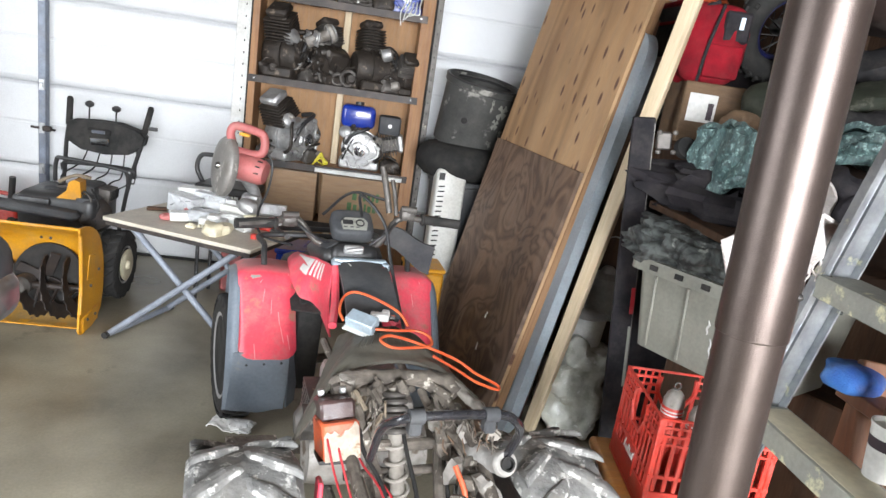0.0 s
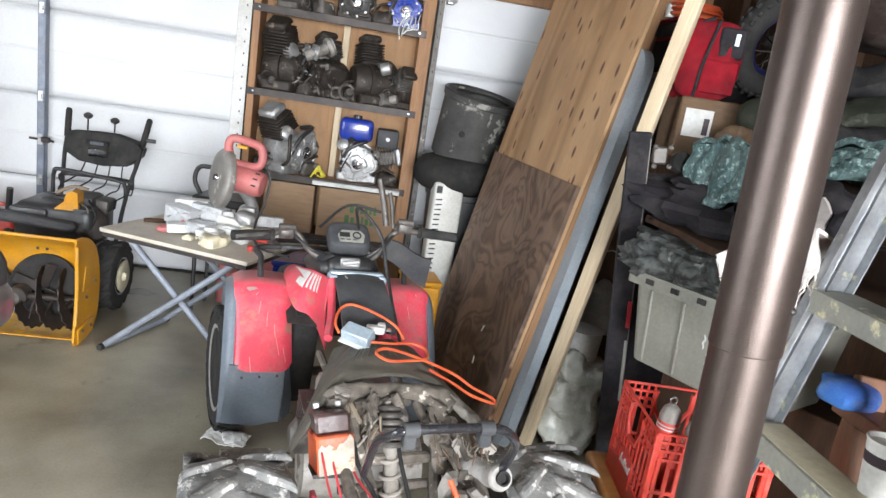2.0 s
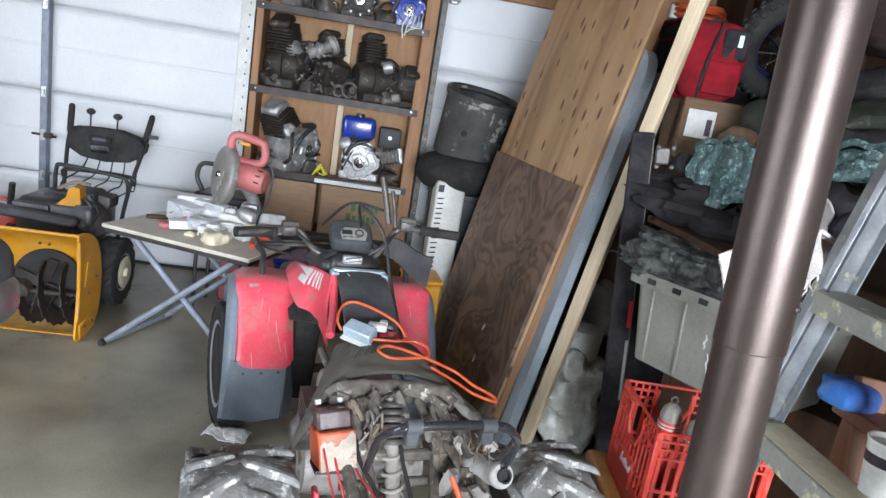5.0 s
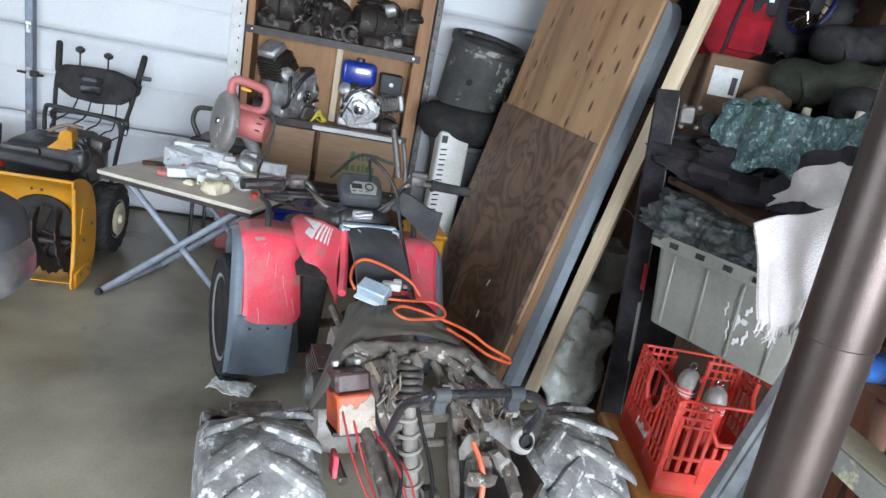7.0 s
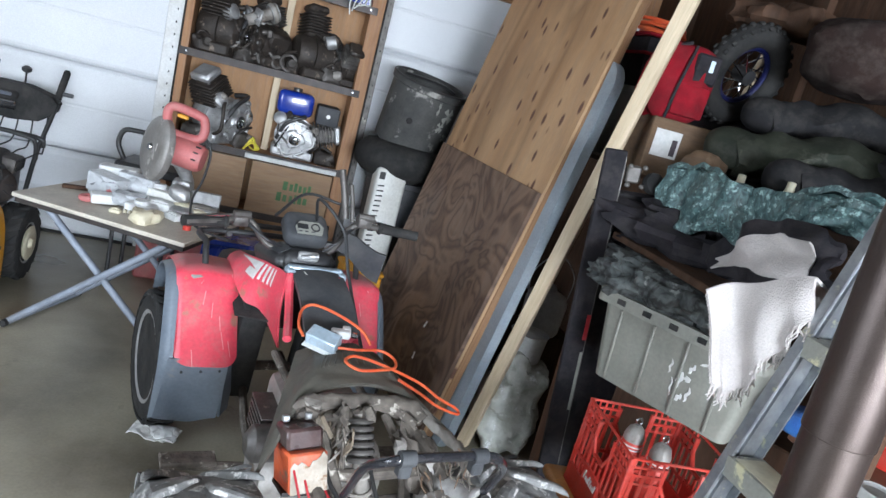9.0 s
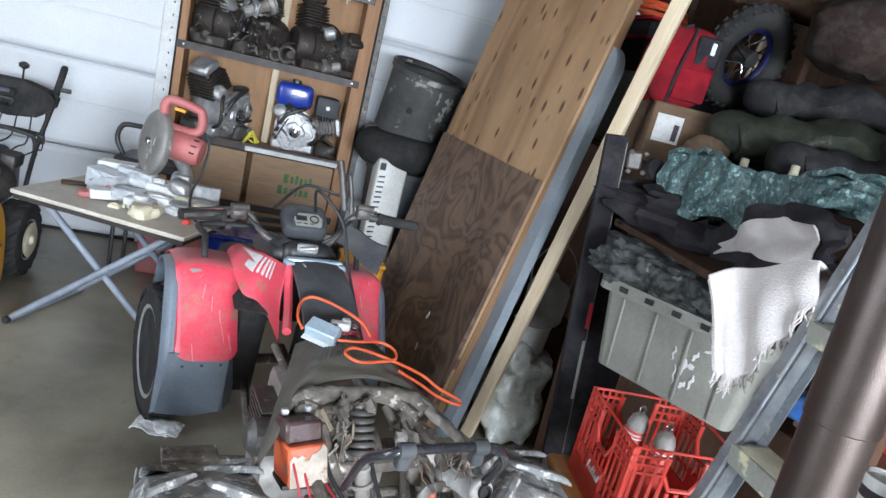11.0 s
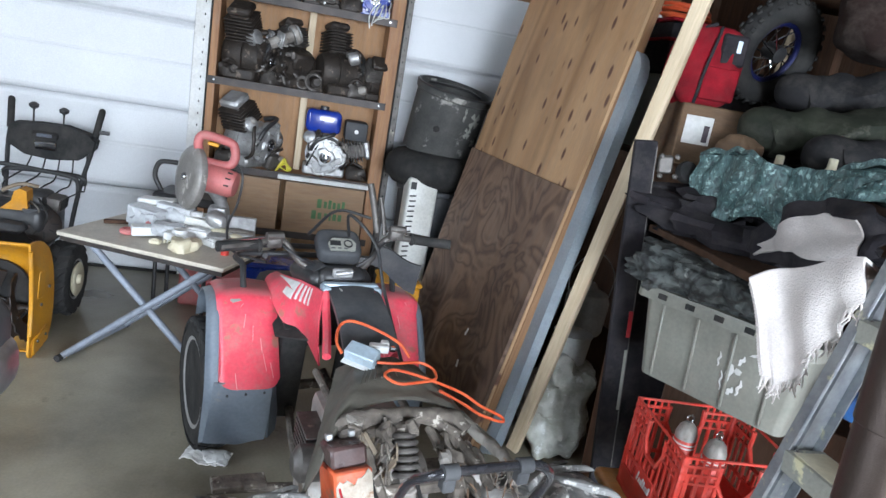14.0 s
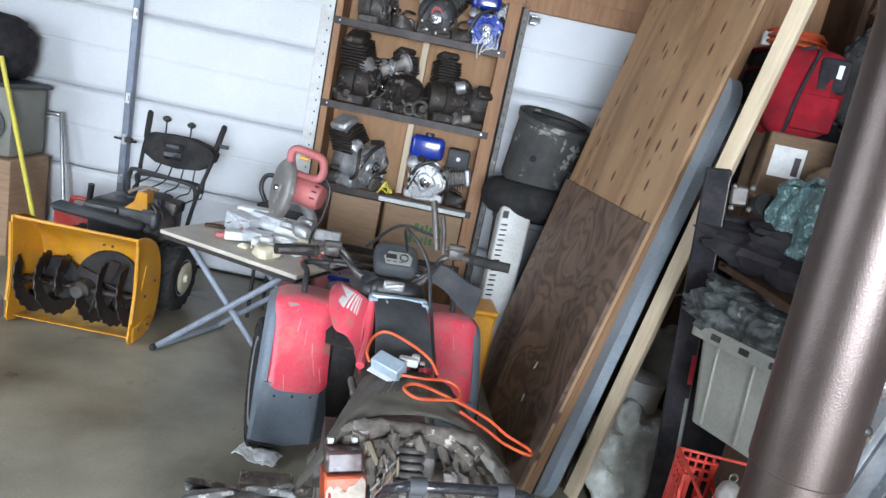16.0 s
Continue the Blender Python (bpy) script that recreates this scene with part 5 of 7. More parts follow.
saw = thing("mitre_saw", "faded red electric mitre saw with a large grey blade guard", "saw", pose(-0.72, 3.22, ZT))
bm = B(); lathe(bm, [(0.02, 0.0), (0.125, 0.0), (0.13, 0.012), (0.13, 0.035), (0.11, 0.045), (0.02, 0.045)], pose(0.02, 0.06, 0), 28); box(bm, (0.02, 0.06, 0.025), (0.40, 0.12, 0.045), bev=0.008); box(bm, (-0.11, 0.10, 0.075), (0.15, 0.02, 0.07), bev=0.004); box(bm, (0.15, 0.10, 0.075), (0.14, 0.02, 0.07), bev=0.004); part("saw_base", bm, ALLOY, saw, "dusty alloy base")
bm = B(); lump(bm, (0.04, -0.02, 0.11), (0.05, 0.04, 0.035), power=0.6, rough=0.15, freq=20, seg=16); tube(bm, [(0.06, 0.10, 0.05), (0.05, 0.13, 0.14), (0.0, 0.08, 0.24), (-0.02, 0.02, 0.30)], 0.030, 12); box(bm, (0.03, 0.11, 0.10), (0.09, 0.09, 0.10), bev=0.02, seg=2); box(bm, (-0.02, 0.0, 0.285), (0.09, 0.09, 0.10), rot(0, 12, 20), bev=0.02, seg=2); part("arm", bm, ALLOY, saw)
GM = pose(-0.115, -0.02, 0.30, 0, 8, 0) @ rot(0, 0, 28) @ rot(0, 90, 0)
bm = B(); lathe(bm, [(0.015, 0.0), (0.10, 0.0), (0.138, 0.006), (0.150, 0.018), (0.152, 0.035), (0.146, 0.048), (0.146, 0.040), (0.13, 0.012), (0.015, 0.006)], GM, 44); gd = part("blade_guard", bm, TUBGUARD, saw, "dull translucent grey blade guard")
bm = B(); lathe(bm, [(0.012, 0.022), (0.134, 0.022), (0.134, 0.025), (0.012, 0.025)], GM, 48); part("blade", bm, GALV, saw)
bm = B(); lathe(bm, [(0.001, -0.012), (0.016, -0.012), (0.02, 0.0), (0.02, 0.03)], GM, 16); part("arbor_bolt", bm, CHROME, gd)
bm = B(); lathe(bm, [(0.02, -0.01), (0.058, 0.0), (0.060, 0.05), (0.02, 0.055)], pose(-0.075, -0.02, 0.31, 0, 98, -12), 24); part("gear_case", bm, MUD_GREY, saw, "grey alloy gear case")
bm = B(); lathe(bm, [(0.02, 0.0), (0.062, 0.004), (0.068, 0.02), (0.066, 0.13), (0.055, 0.152), (0.02, 0.158)], pose(-0.03, -0.02, 0.315, 0, 98, -12), 28); mo2 = part("motor", bm, PINK, saw)
for k in range(6):
    bm = B(); box(bm, Vector((-0.03, -0.02, 0.315)) + rot(0, 98, -12) @ Vector((0.066 * math.cos(0.5 * k + 2.2), 0.066 * math.sin(0.5 * k + 2.2), 0.125)), (0.006, 0.010, 0.022), rot(0, 98, -12)); part("vent_slot", bm, BLACK_MATT, mo2)
bm = B(); tube(bm, [(-0.055, -0.01, 0.40), (-0.068, -0.02, 0.47), (-0.04, -0.02, 0.505), (0.07, -0.03, 0.487), (0.095, -0.03, 0.465), (0.10, -0.03, 0.41), (0.07, -0.03, 0.378), (-0.03, -0.02, 0.385), (-0.055, -0.01, 0.40)], 0.021, 12); part("handle", bm, PINK, saw, "faded red D-shaped handle")
bm = B(); box(bm, (0.0, -0.03, 0.468), (0.05, 0.014, 0.016), rot(0, 8, 0), bev=0.004); part("trigger", bm, YELLOW, saw)
bm = B(); tube(bm, [(0.10, 0.0, 0.40), (0.14, 0.01, 0.33), (0.13, -0.02, 0.20), (0.10, -0.08, 0.10), (0.14, -0.2, 0.02), (0.30, -0.30, 0.012)], 0.006); part("power_cord", bm, BLACK, saw)
for k, (u, w, sx, sy, sz, yaw, mat, nm, lab) in enumerate((
        (-0.02, -0.03, 0.13, 0.09, 0.06, 20, CLEAR, "plastic_bag", "clear plastic bag of parts"), (-0.18, 0.04, 0.14, 0.1, 0.09, -10, CLEAR, "plastic_package", "clear plastic package on the table"),
        (-0.08, 0.12, 0.16, 0.08, 0.10, 5, CLEAR, "plastic_package", "crumpled clear plastic package"), (0.05, 0.1, 0.18, 0.04, 0.08, 0, WHITE_METAL, "metal_tray", "pale metal tray on edge"),
        (-0.2, 0.16, 0.16, 0.09, 0.11, 12, WHITE_PLASTIC, "parts_box", "bluish-white parts box on the table"), (0.02, 0.18, 0.2, 0.09, 0.07, -6, WHITE_PLASTIC, "parts_box", "white parts box on the table"), (-0.1, -0.1, 0.1, 0.07, 0.05, 40, WHITE_PLASTIC, "parts_box", "small white parts box"))):
    t = thing(nm, lab, "package", on_table(u, w, yaw), "packages on the table")
    sx, sy, sz = 1.2 * sx, 1.15 * sy, 1.25 * sz
    bm = B(); box(bm, (0, 0, sz / 2), (sx * (0.9 + 0.1 * (k % 2)), sy * 0.8, sz * (0.7 + 0.12 * (k % 3))), rot(0, 4 * math.sin(k), 0), bev=0.004)
    if mat is CLEAR:
        lump(bm, (0.01, -0.01, sz * 0.42), (sx * 0.5, sy * 0.5, sz * 0.42), power=0.6, rough=0.25, freq=22, seed=k * 3.1)
    part("wrapper", bm, mat, t)
    bm = B(); box(bm, (0, 0, sz * 0.4), (sx * 0.5, sy * 0.4, sz * 0.4), bev=0.004); part("contents", bm, WHITE_PLASTIC, t)
t = thing("plug_strip", "cream plastic junction block with prongs", "electrical part", on_table(0.07, -0.08, 12))
bm = B(); box(bm, (0, 0, 0.025), (0.13, 0.07, 0.05), bev=0.006); lathe(bm, [(0.035, 0.05), (0.03, 0.066), (0.005, 0.066)], None, 18); part("block", bm, WHITE_PLASTIC, t)
for k in range(5):
    bm = B(); box(bm, (-0.05 + 0.022 * k, -0.04, 0.012), (0.01, 0.03, 0.012)); part("prong", bm, CREAM, t)
t = thing("crumpled_paper", "crumpled cream paper towel on the table", "paper", on_table(0.15, -0.17, 30)); bm = B(); lump(bm, (0, 0, 0.03), (0.06, 0.045, 0.032), power=0.8, rough=0.35, freq=18, seed=4); part("paper", bm, CREAM, t)
t = thing("wood_stick", "dark brown wooden stick on the table", "wood", on_table(-0.28, 0.03, 38)); bm = B(); box(bm, (0, 0, 0.009), (0.2, 0.03, 0.018), bev=0.004); part("stick", bm, WOOD_DARK, t)
t = thing("red_pliers", "red-handled pliers on the table", "pliers", on_table(0.28, 0.06, -4)); bm = B(); tube(bm, [(-0.1, -0.01, 0.01), (-0.02, -0.012, 0.012), (0.03, 0, 0.012)], 0.009); tube(bm, [(-0.1, 0.015, 0.01), (-0.02, 0.012, 0.012), (0.03, 0, 0.012)], 0.009); part("handles", bm, RED_PLASTIC, t)
bm = B(); box(bm, (0.06, 0, 0.012), (0.07, 0.022, 0.012), bev=0.004); part("jaws", bm, ENGINE_MID, t)
t = thing("tape_roll", "small red roll on the table", "tape", on_table(-0.17, -0.12)); bm = B(); torus(bm, pose(0, 0, 0.016), 0.022, 0.014, 18, 8); part("roll", bm, PINK, t)
t = thing("steel_rod", "pink-handled steel rod resting on packages", "tool", on_table(-0.02, -0.01, 18)); bm = B(); tube(bm, [(-0.13, 0, 0.012), (0.16, 0, 0.012)], 0.008); part("rod", bm, PINK, t)
t = thing("red_plug", "small red plastic plug on the table", "plug", on_table(0.31, -0.1)); bm = B(); lathe(bm, [(0.018, 0), (0.018, 0.02), (0.01, 0.024)]); part("cap", bm, RED_PLASTIC, t)
t = thing("cloth_glove", "pale work glove lying by the saw", "glove", on_table(0.17, 0.1, 15)); bm = B(); lump(bm, (0, 0, 0.03), (0.06, 0.04, 0.03), power=0.8, rough=0.2, freq=12); part("palm", bm, CREAM, t)
for k in range(4):
    bm = B(); tube(bm, [(0.04, -0.03 + 0.02 * k, 0.03), (0.09, -0.034 + 0.021 * k, 0.034), (0.12, -0.036 + 0.022 * k, 0.02)], 0.011, 8); part("finger", bm, CREAM, t)
for k, (u, w, yaw, sx, sy, sz, mat, lab) in enumerate((
        (0.10, 0.02, 12, 0.11, 0.075, 0.055, WHITE_PLASTIC, "white plastic junction box on the table"), (0.20, -0.02, -20, 0.07, 0.05, 0.03, WHITE_PLASTIC, "small white switch plate on the table"),
        (-0.13, 0.0, 30, 0.05, 0.04, 0.05, PINK, "small pinkish-red plastic box on the table"), (0.0, -0.16, 8, 0.05, 0.035, 0.018, CREAM, "little cream plastic fitting on the table"), (0.24, 0.14, 25, 0.16, 0.06, 0.05, MUD_GREY, "dusty alloy casting beside the saw"))):
    t = thing("small_part", lab, "part", on_table(u, w, yaw), "packages on the table")
    bm = B(); box(bm, (0, 0, sz / 2), (sx, sy, sz), bev=0.006, seg=2); part("body", bm, mat, t)
    bm = B(); box(bm, (0, 0, sz + 0.002), (sx * 0.7, sy * 0.6, 0.006), bev=0.002); lathe(bm, [(0.001, sz + 0.008), (sx * 0.18, sz + 0.008), (sx * 0.2, sz + 0.004)], None, 14); part("lid", bm, mat, t)
# black cart behind the table
t = thing("tool_cart", "black steel cart with a curved tubular handle", "cart", pose(-0.92, 3.9, 0, 0, 0, -10))
bm = B(); box(bm, (0.02, 0, 0.70), (0.34, 0.26, 0.05), bev=0.01); part("tray", bm, BLACK, t)
bm = B(); tube(bm, [(-0.13, -0.05, 0.72), (-0.17, -0.05, 0.80), (-0.15, -0.05, 0.875), (-0.08, -0.05, 0.89), (0.12, -0.05, 0.89)], 0.014, 10); part("handle", bm, BLACK, t)
for x in (-0.12, 0.16):
    for y in (-0.1, 0.1):
        bm = B(); tube(bm, [(x, y, 0.68), (x, y, 0.0)], 0.012, 8); part("leg", bm, BLACK, t)
t = thing("blue_crate", "blue plastic crate on the floor under the table", "crate", pose(-0.42, 3.75, 0))
bm = B(); box(bm, (0, 0, 0.2), (0.3, 0.26, 0.40), bev=0.012); part("body", bm, BLUE, t); bm = B(); box(bm, (0, 0, 0.42), (0.32, 0.28, 0.03), bev=0.01); part("rim", bm, BLUE, t)
t = thing("red_toolbox", "dull red toolbox on the floor behind the quad bike", "toolbox", pose(-0.75, 4.1, 0)); bm = B(); box(bm, (0, 0, 0.17), (0.4, 0.22, 0.34), bev=0.015); part("chest", bm, PINK, t); bm = B(); tube(bm, [(-0.08, 0, 0.34), (-0.08, 0, 0.38), (0.08, 0, 0.38), (0.08, 0, 0.34)], 0.01); part("handle", bm, BLACK, t)

# ---- snow blower ----
SB = thing("snow_blower", "yellow two-stage snow blower with black handles parked before the door", "snow blower", pose(-1.765, 3.165, 0, 0, 0, 0))
HW = 0.312
prof = smooth_line([(0, 0.0, 0.022), (0, 0.10, 0.02), (0, 0.20, 0.07), (0, 0.235, 0.2), (0, 0.225, 0.34), (0, 0.17, 0.45), (0, 0.06, 0.525), (0, -0.03, 0.553)], 5)
def shell(a, b):
    q = a * (len(prof) - 1); i = min(int(q), len(prof) - 2)
    return prof[i].lerp(prof[i + 1], q - i) + Vector((-HW + 2 * HW * b, 0, 0))
bm = B(); sheet(bm, shell, 30, 8, 0.006)
bk = part("auger_housing", bm, YELLOW, SB, "scraped yellow auger housing")
bm = B(); sheet(bm, lambda a, b: shell(0.03 + 0.30 * a, 0.02 + 0.96 * b) + Vector((0, -0.004, 0.004 + 0.002 * math.sin(b * 21))), 6, 20, 0.001); part("worn_floor", bm, SCRAPED, bk, "scraped yellow floor of the housing")
for s in (-1, 1):
    bm = B()
    out = smooth_line([(0, -0.055, 0.03), (0, -0.02, 0.0), (0, 0.12, 0.0), (0, 0.225, 0.06), (0, 0.262, 0.2), (0, 0.25, 0.36), (0, 0.19, 0.48), (0, 0.08, 0.548), (0, -0.035, 0.565), (0, -0.045, 0.53), (0, -0.03, 0.30), (0, -0.045, 0.12)], 3)
    loft(bm, [[Vector((s * HW + d, p.y, p.z)) for p in out] for d in (-0.005, 0.005)])
    sd = part("side_plate", bm, YELLOW, SB, "yellow side plate")
    bm = B(); tube(bm, [(s * (HW + 0.006), -0.046, 0.53), (s * (HW + 0.006), -0.032, 0.30), (s * (HW + 0.006), -0.046, 0.12)], 0.009, 8); part("rolled_edge", bm, YELLOW, sd)
    bm = B(); box(bm, (s * (HW + 0.010), 0.07, 0.055), (0.012, 0.19, 0.085), rot(4), bev=0.01); part("skid_shoe", bm, YELLOW, sd)
    bm = B(); box(bm, (s * (HW + 0.006), 0.09, 0.33), (0.006, 0.08, 0.13), rot(-12), bev=0.004); part("pressed_boss", bm, YELLOW, sd)
    for y, z in ((0.02, 0.07), (0.12, 0.065), (0.06, 0.24), (0.16, 0.30)):
        bm = B(); lathe(bm, [(0.008, 0), (0.008, 0.008)], pose(s * (HW + 0.014), y, z, 0, 90 * s, 0), 8); part("bolt", bm, ENGINE_MID, sd)
bm = B(); tube(bm, [(-HW, -0.032, 0.556), (HW, -0.032, 0.556)], 0.009, 8); part("top_edge", bm, YELLOW, SB)
for cx, r in ((0.085, 0.172), (-0.185, 0.122)):
    bm = B(); lathe(bm, [(0.01, 0.0), (r, 0.0), (r + 0.004, -0.014), (r - 0.008, -0.014), (r - 0.012, -0.003), (0.01, -0.003)], pose(cx, 0.150, 0.235 if r > 0.15 else 0.20, 80), 34); part("impeller_ring", bm, BLACK_MATT, SB, "dark opening behind the auger")
bm = B()
for k in range(4):
    box(bm, Vector((0.085, 0.125, 0.235)) + rot(0, 90 * k + 20, 0) @ Vector((0, 0, 0.08)), (0.05, 0.012, 0.13), rot(0, 90 * k + 20, 0) @ rot(0, 0, 30), bev=0.003)
part("impeller", bm, BLACK_IRON, SB)
bm = B(); tube(bm, [(-HW, 0.07, 0.21), (HW, 0.07, 0.21)], 0.018, 12); au = part("auger_shaft", bm, BLACK_IRON, SB)
for s in (-1, 1):
    for ph in (0, math.pi):
        bm = B()
        def flight(a, b, s=s, ph=ph):
            g = a * 7.5 * s + ph
            r = 0.085 + (0.066 + 0.012 * (1 if int(a * 44) % 2 else 0)) * b
            return Vector((s * (0.05 + 0.25 * a), 0.07 + r * math.cos(g), 0.21 + r * math.sin(g)))
        sheet(bm, flight, 44, 3, 0.006)
        part("auger_flight", bm, BLACK_IRON, au, "black serrated spiral auger blade")
        for k in range(3):
            a = 0.12 + 0.36 * k
            bm = B(); tube(bm, [(s * (0.05 + 0.25 * a), 0.07, 0.21), flight(a, 0.4)], 0.008, 8); part("spoke", bm, BLACK_IRON, au)
bm = B(); lathe(bm, [(0.03, -0.06), (0.05, -0.035), (0.05, 0.035), (0.03, 0.06)], pose(0.0, 0.07, 0.21, 90), 16); box(bm, (0.0, 0.14, 0.21), (0.05, 0.12, 0.06), bev=0.01); part("gearbox", bm, ENGINE_MID, SB)
for x in (0.05, 0.095):
    bm = B(); lathe(bm, [(0.007, 0), (0.007, 0.006)], pose(x, 0.155, 0.44, 60), 8); part("bolt", bm, BLACK, SB)
bm = B(); box(bm, (0, 0.52, 0.28), (0.36, 0.42, 0.2), bev=0.03, seg=2); part("chassis", bm, BLACK, SB)
bm = B(); box(bm, (-0.0, 0.60, 0.49), (0.42, 0.36, 0.24), bev=0.05, seg=3); box(bm, (0.1, 0.6, 0.62), (0.16, 0.2, 0.08), bev=0.03, seg=2); box(bm, (-0.12, 0.5, 0.56), (0.2, 0.2, 0.05), bev=0.02, seg=2); mo = part("engine_cover", bm, BLACK, SB, "black engine cover")
bm = B(); lathe(bm, [(0.05, 0), (0.075, 0.0), (0.08, 0.02), (0.075, 0.1), (0.04, 0.11)], pose(0.13, 0.5, 0.5), 18); part("filter", bm, DASH_GREY, mo)
bm = B(); box(bm, (-0.1, 0.36, 0.53), (0.5, 0.10, 0.05), rot(0, 4, 0), bev=0.02); part("front_guard", bm, DASH_GREY, SB)
bm = B(); loft(bm, [[Vector((x, y, z)) for x, z in ((-0.10, 0.540), (0.0, 0.585), (0.055, 0.635), (0.068, 0.685), (0.095, 0.700), (0.125, 0.690), (0.135, 0.55), (0.135, 0.52), (-0.10, 0.52))] for y in (0.43, 0.45, 0.50, 0.51)]); part("chute", bm, YELLOW, SB, "yellow discharge chute", smooth=False)
bm = B(); tube(bm, [(-0.02, 0.52, 0.66), (0.03, 0.52, 0.69), (0.09, 0.50, 0.712), (0.15, 0.52, 0.70)], 0.010, 8); part("chute_rim", bm, TAN, SB)
bm = B(); lathe(bm, [(0.01, 0), (0.085, 0), (0.092, 0.012), (0.09, 0.05), (0.06, 0.06), (0.01, 0.06)], pose(0.17, 0.50, 0.50, 70, 0, 30), 24); rc = part("recoil_cover", bm, BLACK_IRON, SB)
for k in range(8):
    bm = B(); box(bm, Vector((0.17, 0.50, 0.50)) + rot(70, 0, 30) @ (rot(0, 0, 45 * k) @ Vector((0.055, 0, 0.061))), (0.035, 0.008, 0.004), rot(70, 0, 30) @ rot(0, 0, 45 * k)); part("slot", bm, BLACK_MATT, rc)
bm = B(); box(bm, (0.19, 0.62, 0.60), (0.10, 0.14, 0.08), rot(0, 6, 0), bev=0.015, seg=2); part("exhaust_box", bm, ENGINE_MID, SB)
for k in range(5):
    bm = B(); box(bm, (0.242, 0.57 + 0.025 * k, 0.60), (0.006, 0.010, 0.055), rot(0, 6, 0)); part("louvre", bm, BLACK_MATT, SB)
bm = B(); lathe(bm, [(0.03, 0), (0.034, 0.008), (0.034, 0.03), (0.02, 0.036)], pose(-0.08, 0.56, 0.585), 16); part("fuel_cap", bm, DASH_GREY, SB)
for k in range(4):
    bm = B(); tube(bm, [(0.20 - 0.05 * k, 0.46, 0.52), (0.22 - 0.04 * k, 0.44, 0.58 + 0.02 * k), (0.16 - 0.06 * k, 0.50, 0.64), (0.1 - 0.05 * k, 0.66, 0.62)], 0.006, 7); part("hose", bm, (BLACK_MATT, ENGINE_MID)[k % 2], SB)
for s in (-1, 1):
    lug = lug_tyre("wheel_tyre", s * 0.27, 0.57, 0.20, 0.13, SB, TYRE, 16, "black snow tyre")
    bm = B(); lathe(bm, [(0.02, 0), (0.085, 0.0), (0.095, 0.012), (0.08, 0.02), (0.03, 0.012), (0.02, 0.03)], pose(s * 0.325, 0.57, 0.20, 0, 90 * s, 0), 22); part("hub_disc", bm, CREAM, lug, "cream wheel disc")
    bm = B(); tube(bm, [(s * 0.20, 0.68, 0.30), (s * 0.215, 0.82, 0.62), (s * 0.25, 0.93, 0.84), (s * 0.26, 1.0, 0.96)], 0.014, 10); hd = part("handle_tube", bm, BLACK, SB)
    bm = B(); tube(bm, [(s * 0.255, 0.97, 0.92), (s * 0.275, 1.03, 1.07)], 0.021, 12, False); lathe(bm, [(0.021, 0), (0.015, 0.012), (0.004, 0.016)], pose(s * 0.275, 1.03, 1.07, -22, 0, 0), 12); part("grip", bm, BLACK_MATT, hd)
bm = B(); tube(bm, [(-0.24, 0.86, 0.66), (-0.2, 0.85, 0.71), (0.2, 0.85, 0.71), (0.24, 0.86, 0.66)], 0.013, 10); part("cross_bar", bm, BLACK, SB)
bm = B(); loft(bm, [[Vector((0.02 + x, 0.965 + d * 0.05 + 0.25 * (z - 0.87), z)) for x, z in ((-0.27, 0.93), (-0.25, 0.955), (-0.10, 0.965), (0.06, 0.965), (0.20, 0.935), (0.25, 0.90), (0.24, 0.85), (0.16, 0.79), (0.0, 0.775), (-0.16, 0.79), (-0.265, 0.84))] for d in (-1, 1)])
box(bm, (-0.03, 0.925, 0.90), (0.16, 0.03, 0.05), rot(14), bev=0.012); pn = part("control_panel", bm, BLACK_MATT, SB, "black plastic control panel")
bm = B(); box(bm, (-0.02, 0.904, 0.848), (0.13, 0.02, 0.055), rot(14), bev=0.006); part("headlight", bm, CHROME, pn, "clear headlight")
bm = B(); box(bm, (-0.03, 0.908, 0.905), (0.09, 0.012, 0.018), rot(14), bev=0.003); part("label", bm, STEEL_BLUE, pn)
for x, tall in ((-0.12, 0.1), (0.06, 0.09)):
    bm = B(); tube(bm, [(x, 0.97, 0.94), (x + 0.01, 0.95, 0.95 + tall)], 0.006); lathe(bm, [(0.008, 0), (0.028, 0.012), (0.03, 0.028), (0.012, 0.04)], pose(x + 0.01, 0.95, 0.94 + tall), 14); part("lever", bm, BLACK, pn, "black lever with a flared knob")
bm = B(); tube(bm, [(0.28, 0.98, 0.955), (0.34, 0.98, 0.955)], 0.012, 10); part("crank", bm, DASH_GREY, SB)
for k in range(5):
    bm = B(); tube(bm, [(-0.1 + 0.08 * k, 0.94, 0.82), (-0.12 + 0.09 * k, 0.86, 0.72 - 0.02 * k), (-0.2 + 0.11 * k, 0.75, 0.64), (-0.1 + 0.05 * k, 0.66, 0.56)], 0.005, 6); part("control_cable", bm, BLACK, SB)

for ob in SB.children:
    if ob.name.split(".")[0] in ("handle_tube", "cross_bar", "control_panel", "crank", "control_cable"):
        ob.matrix_basis = Matrix.Translation((0.065, 0, 0)) @ Matrix.Diagonal((0.86, 1, 1, 1))
bm = B(); tube(bm, [(-0.16, 0.80, 0.60), (-0.15, 0.79, 0.72), (-0.10, 0.78, 0.745), (0.20, 0.78, 0.72), (0.25, 0.79, 0.69), (0.255, 0.80, 0.60)], 0.012, 10); part("lower_bar", bm, BLACK, SB)

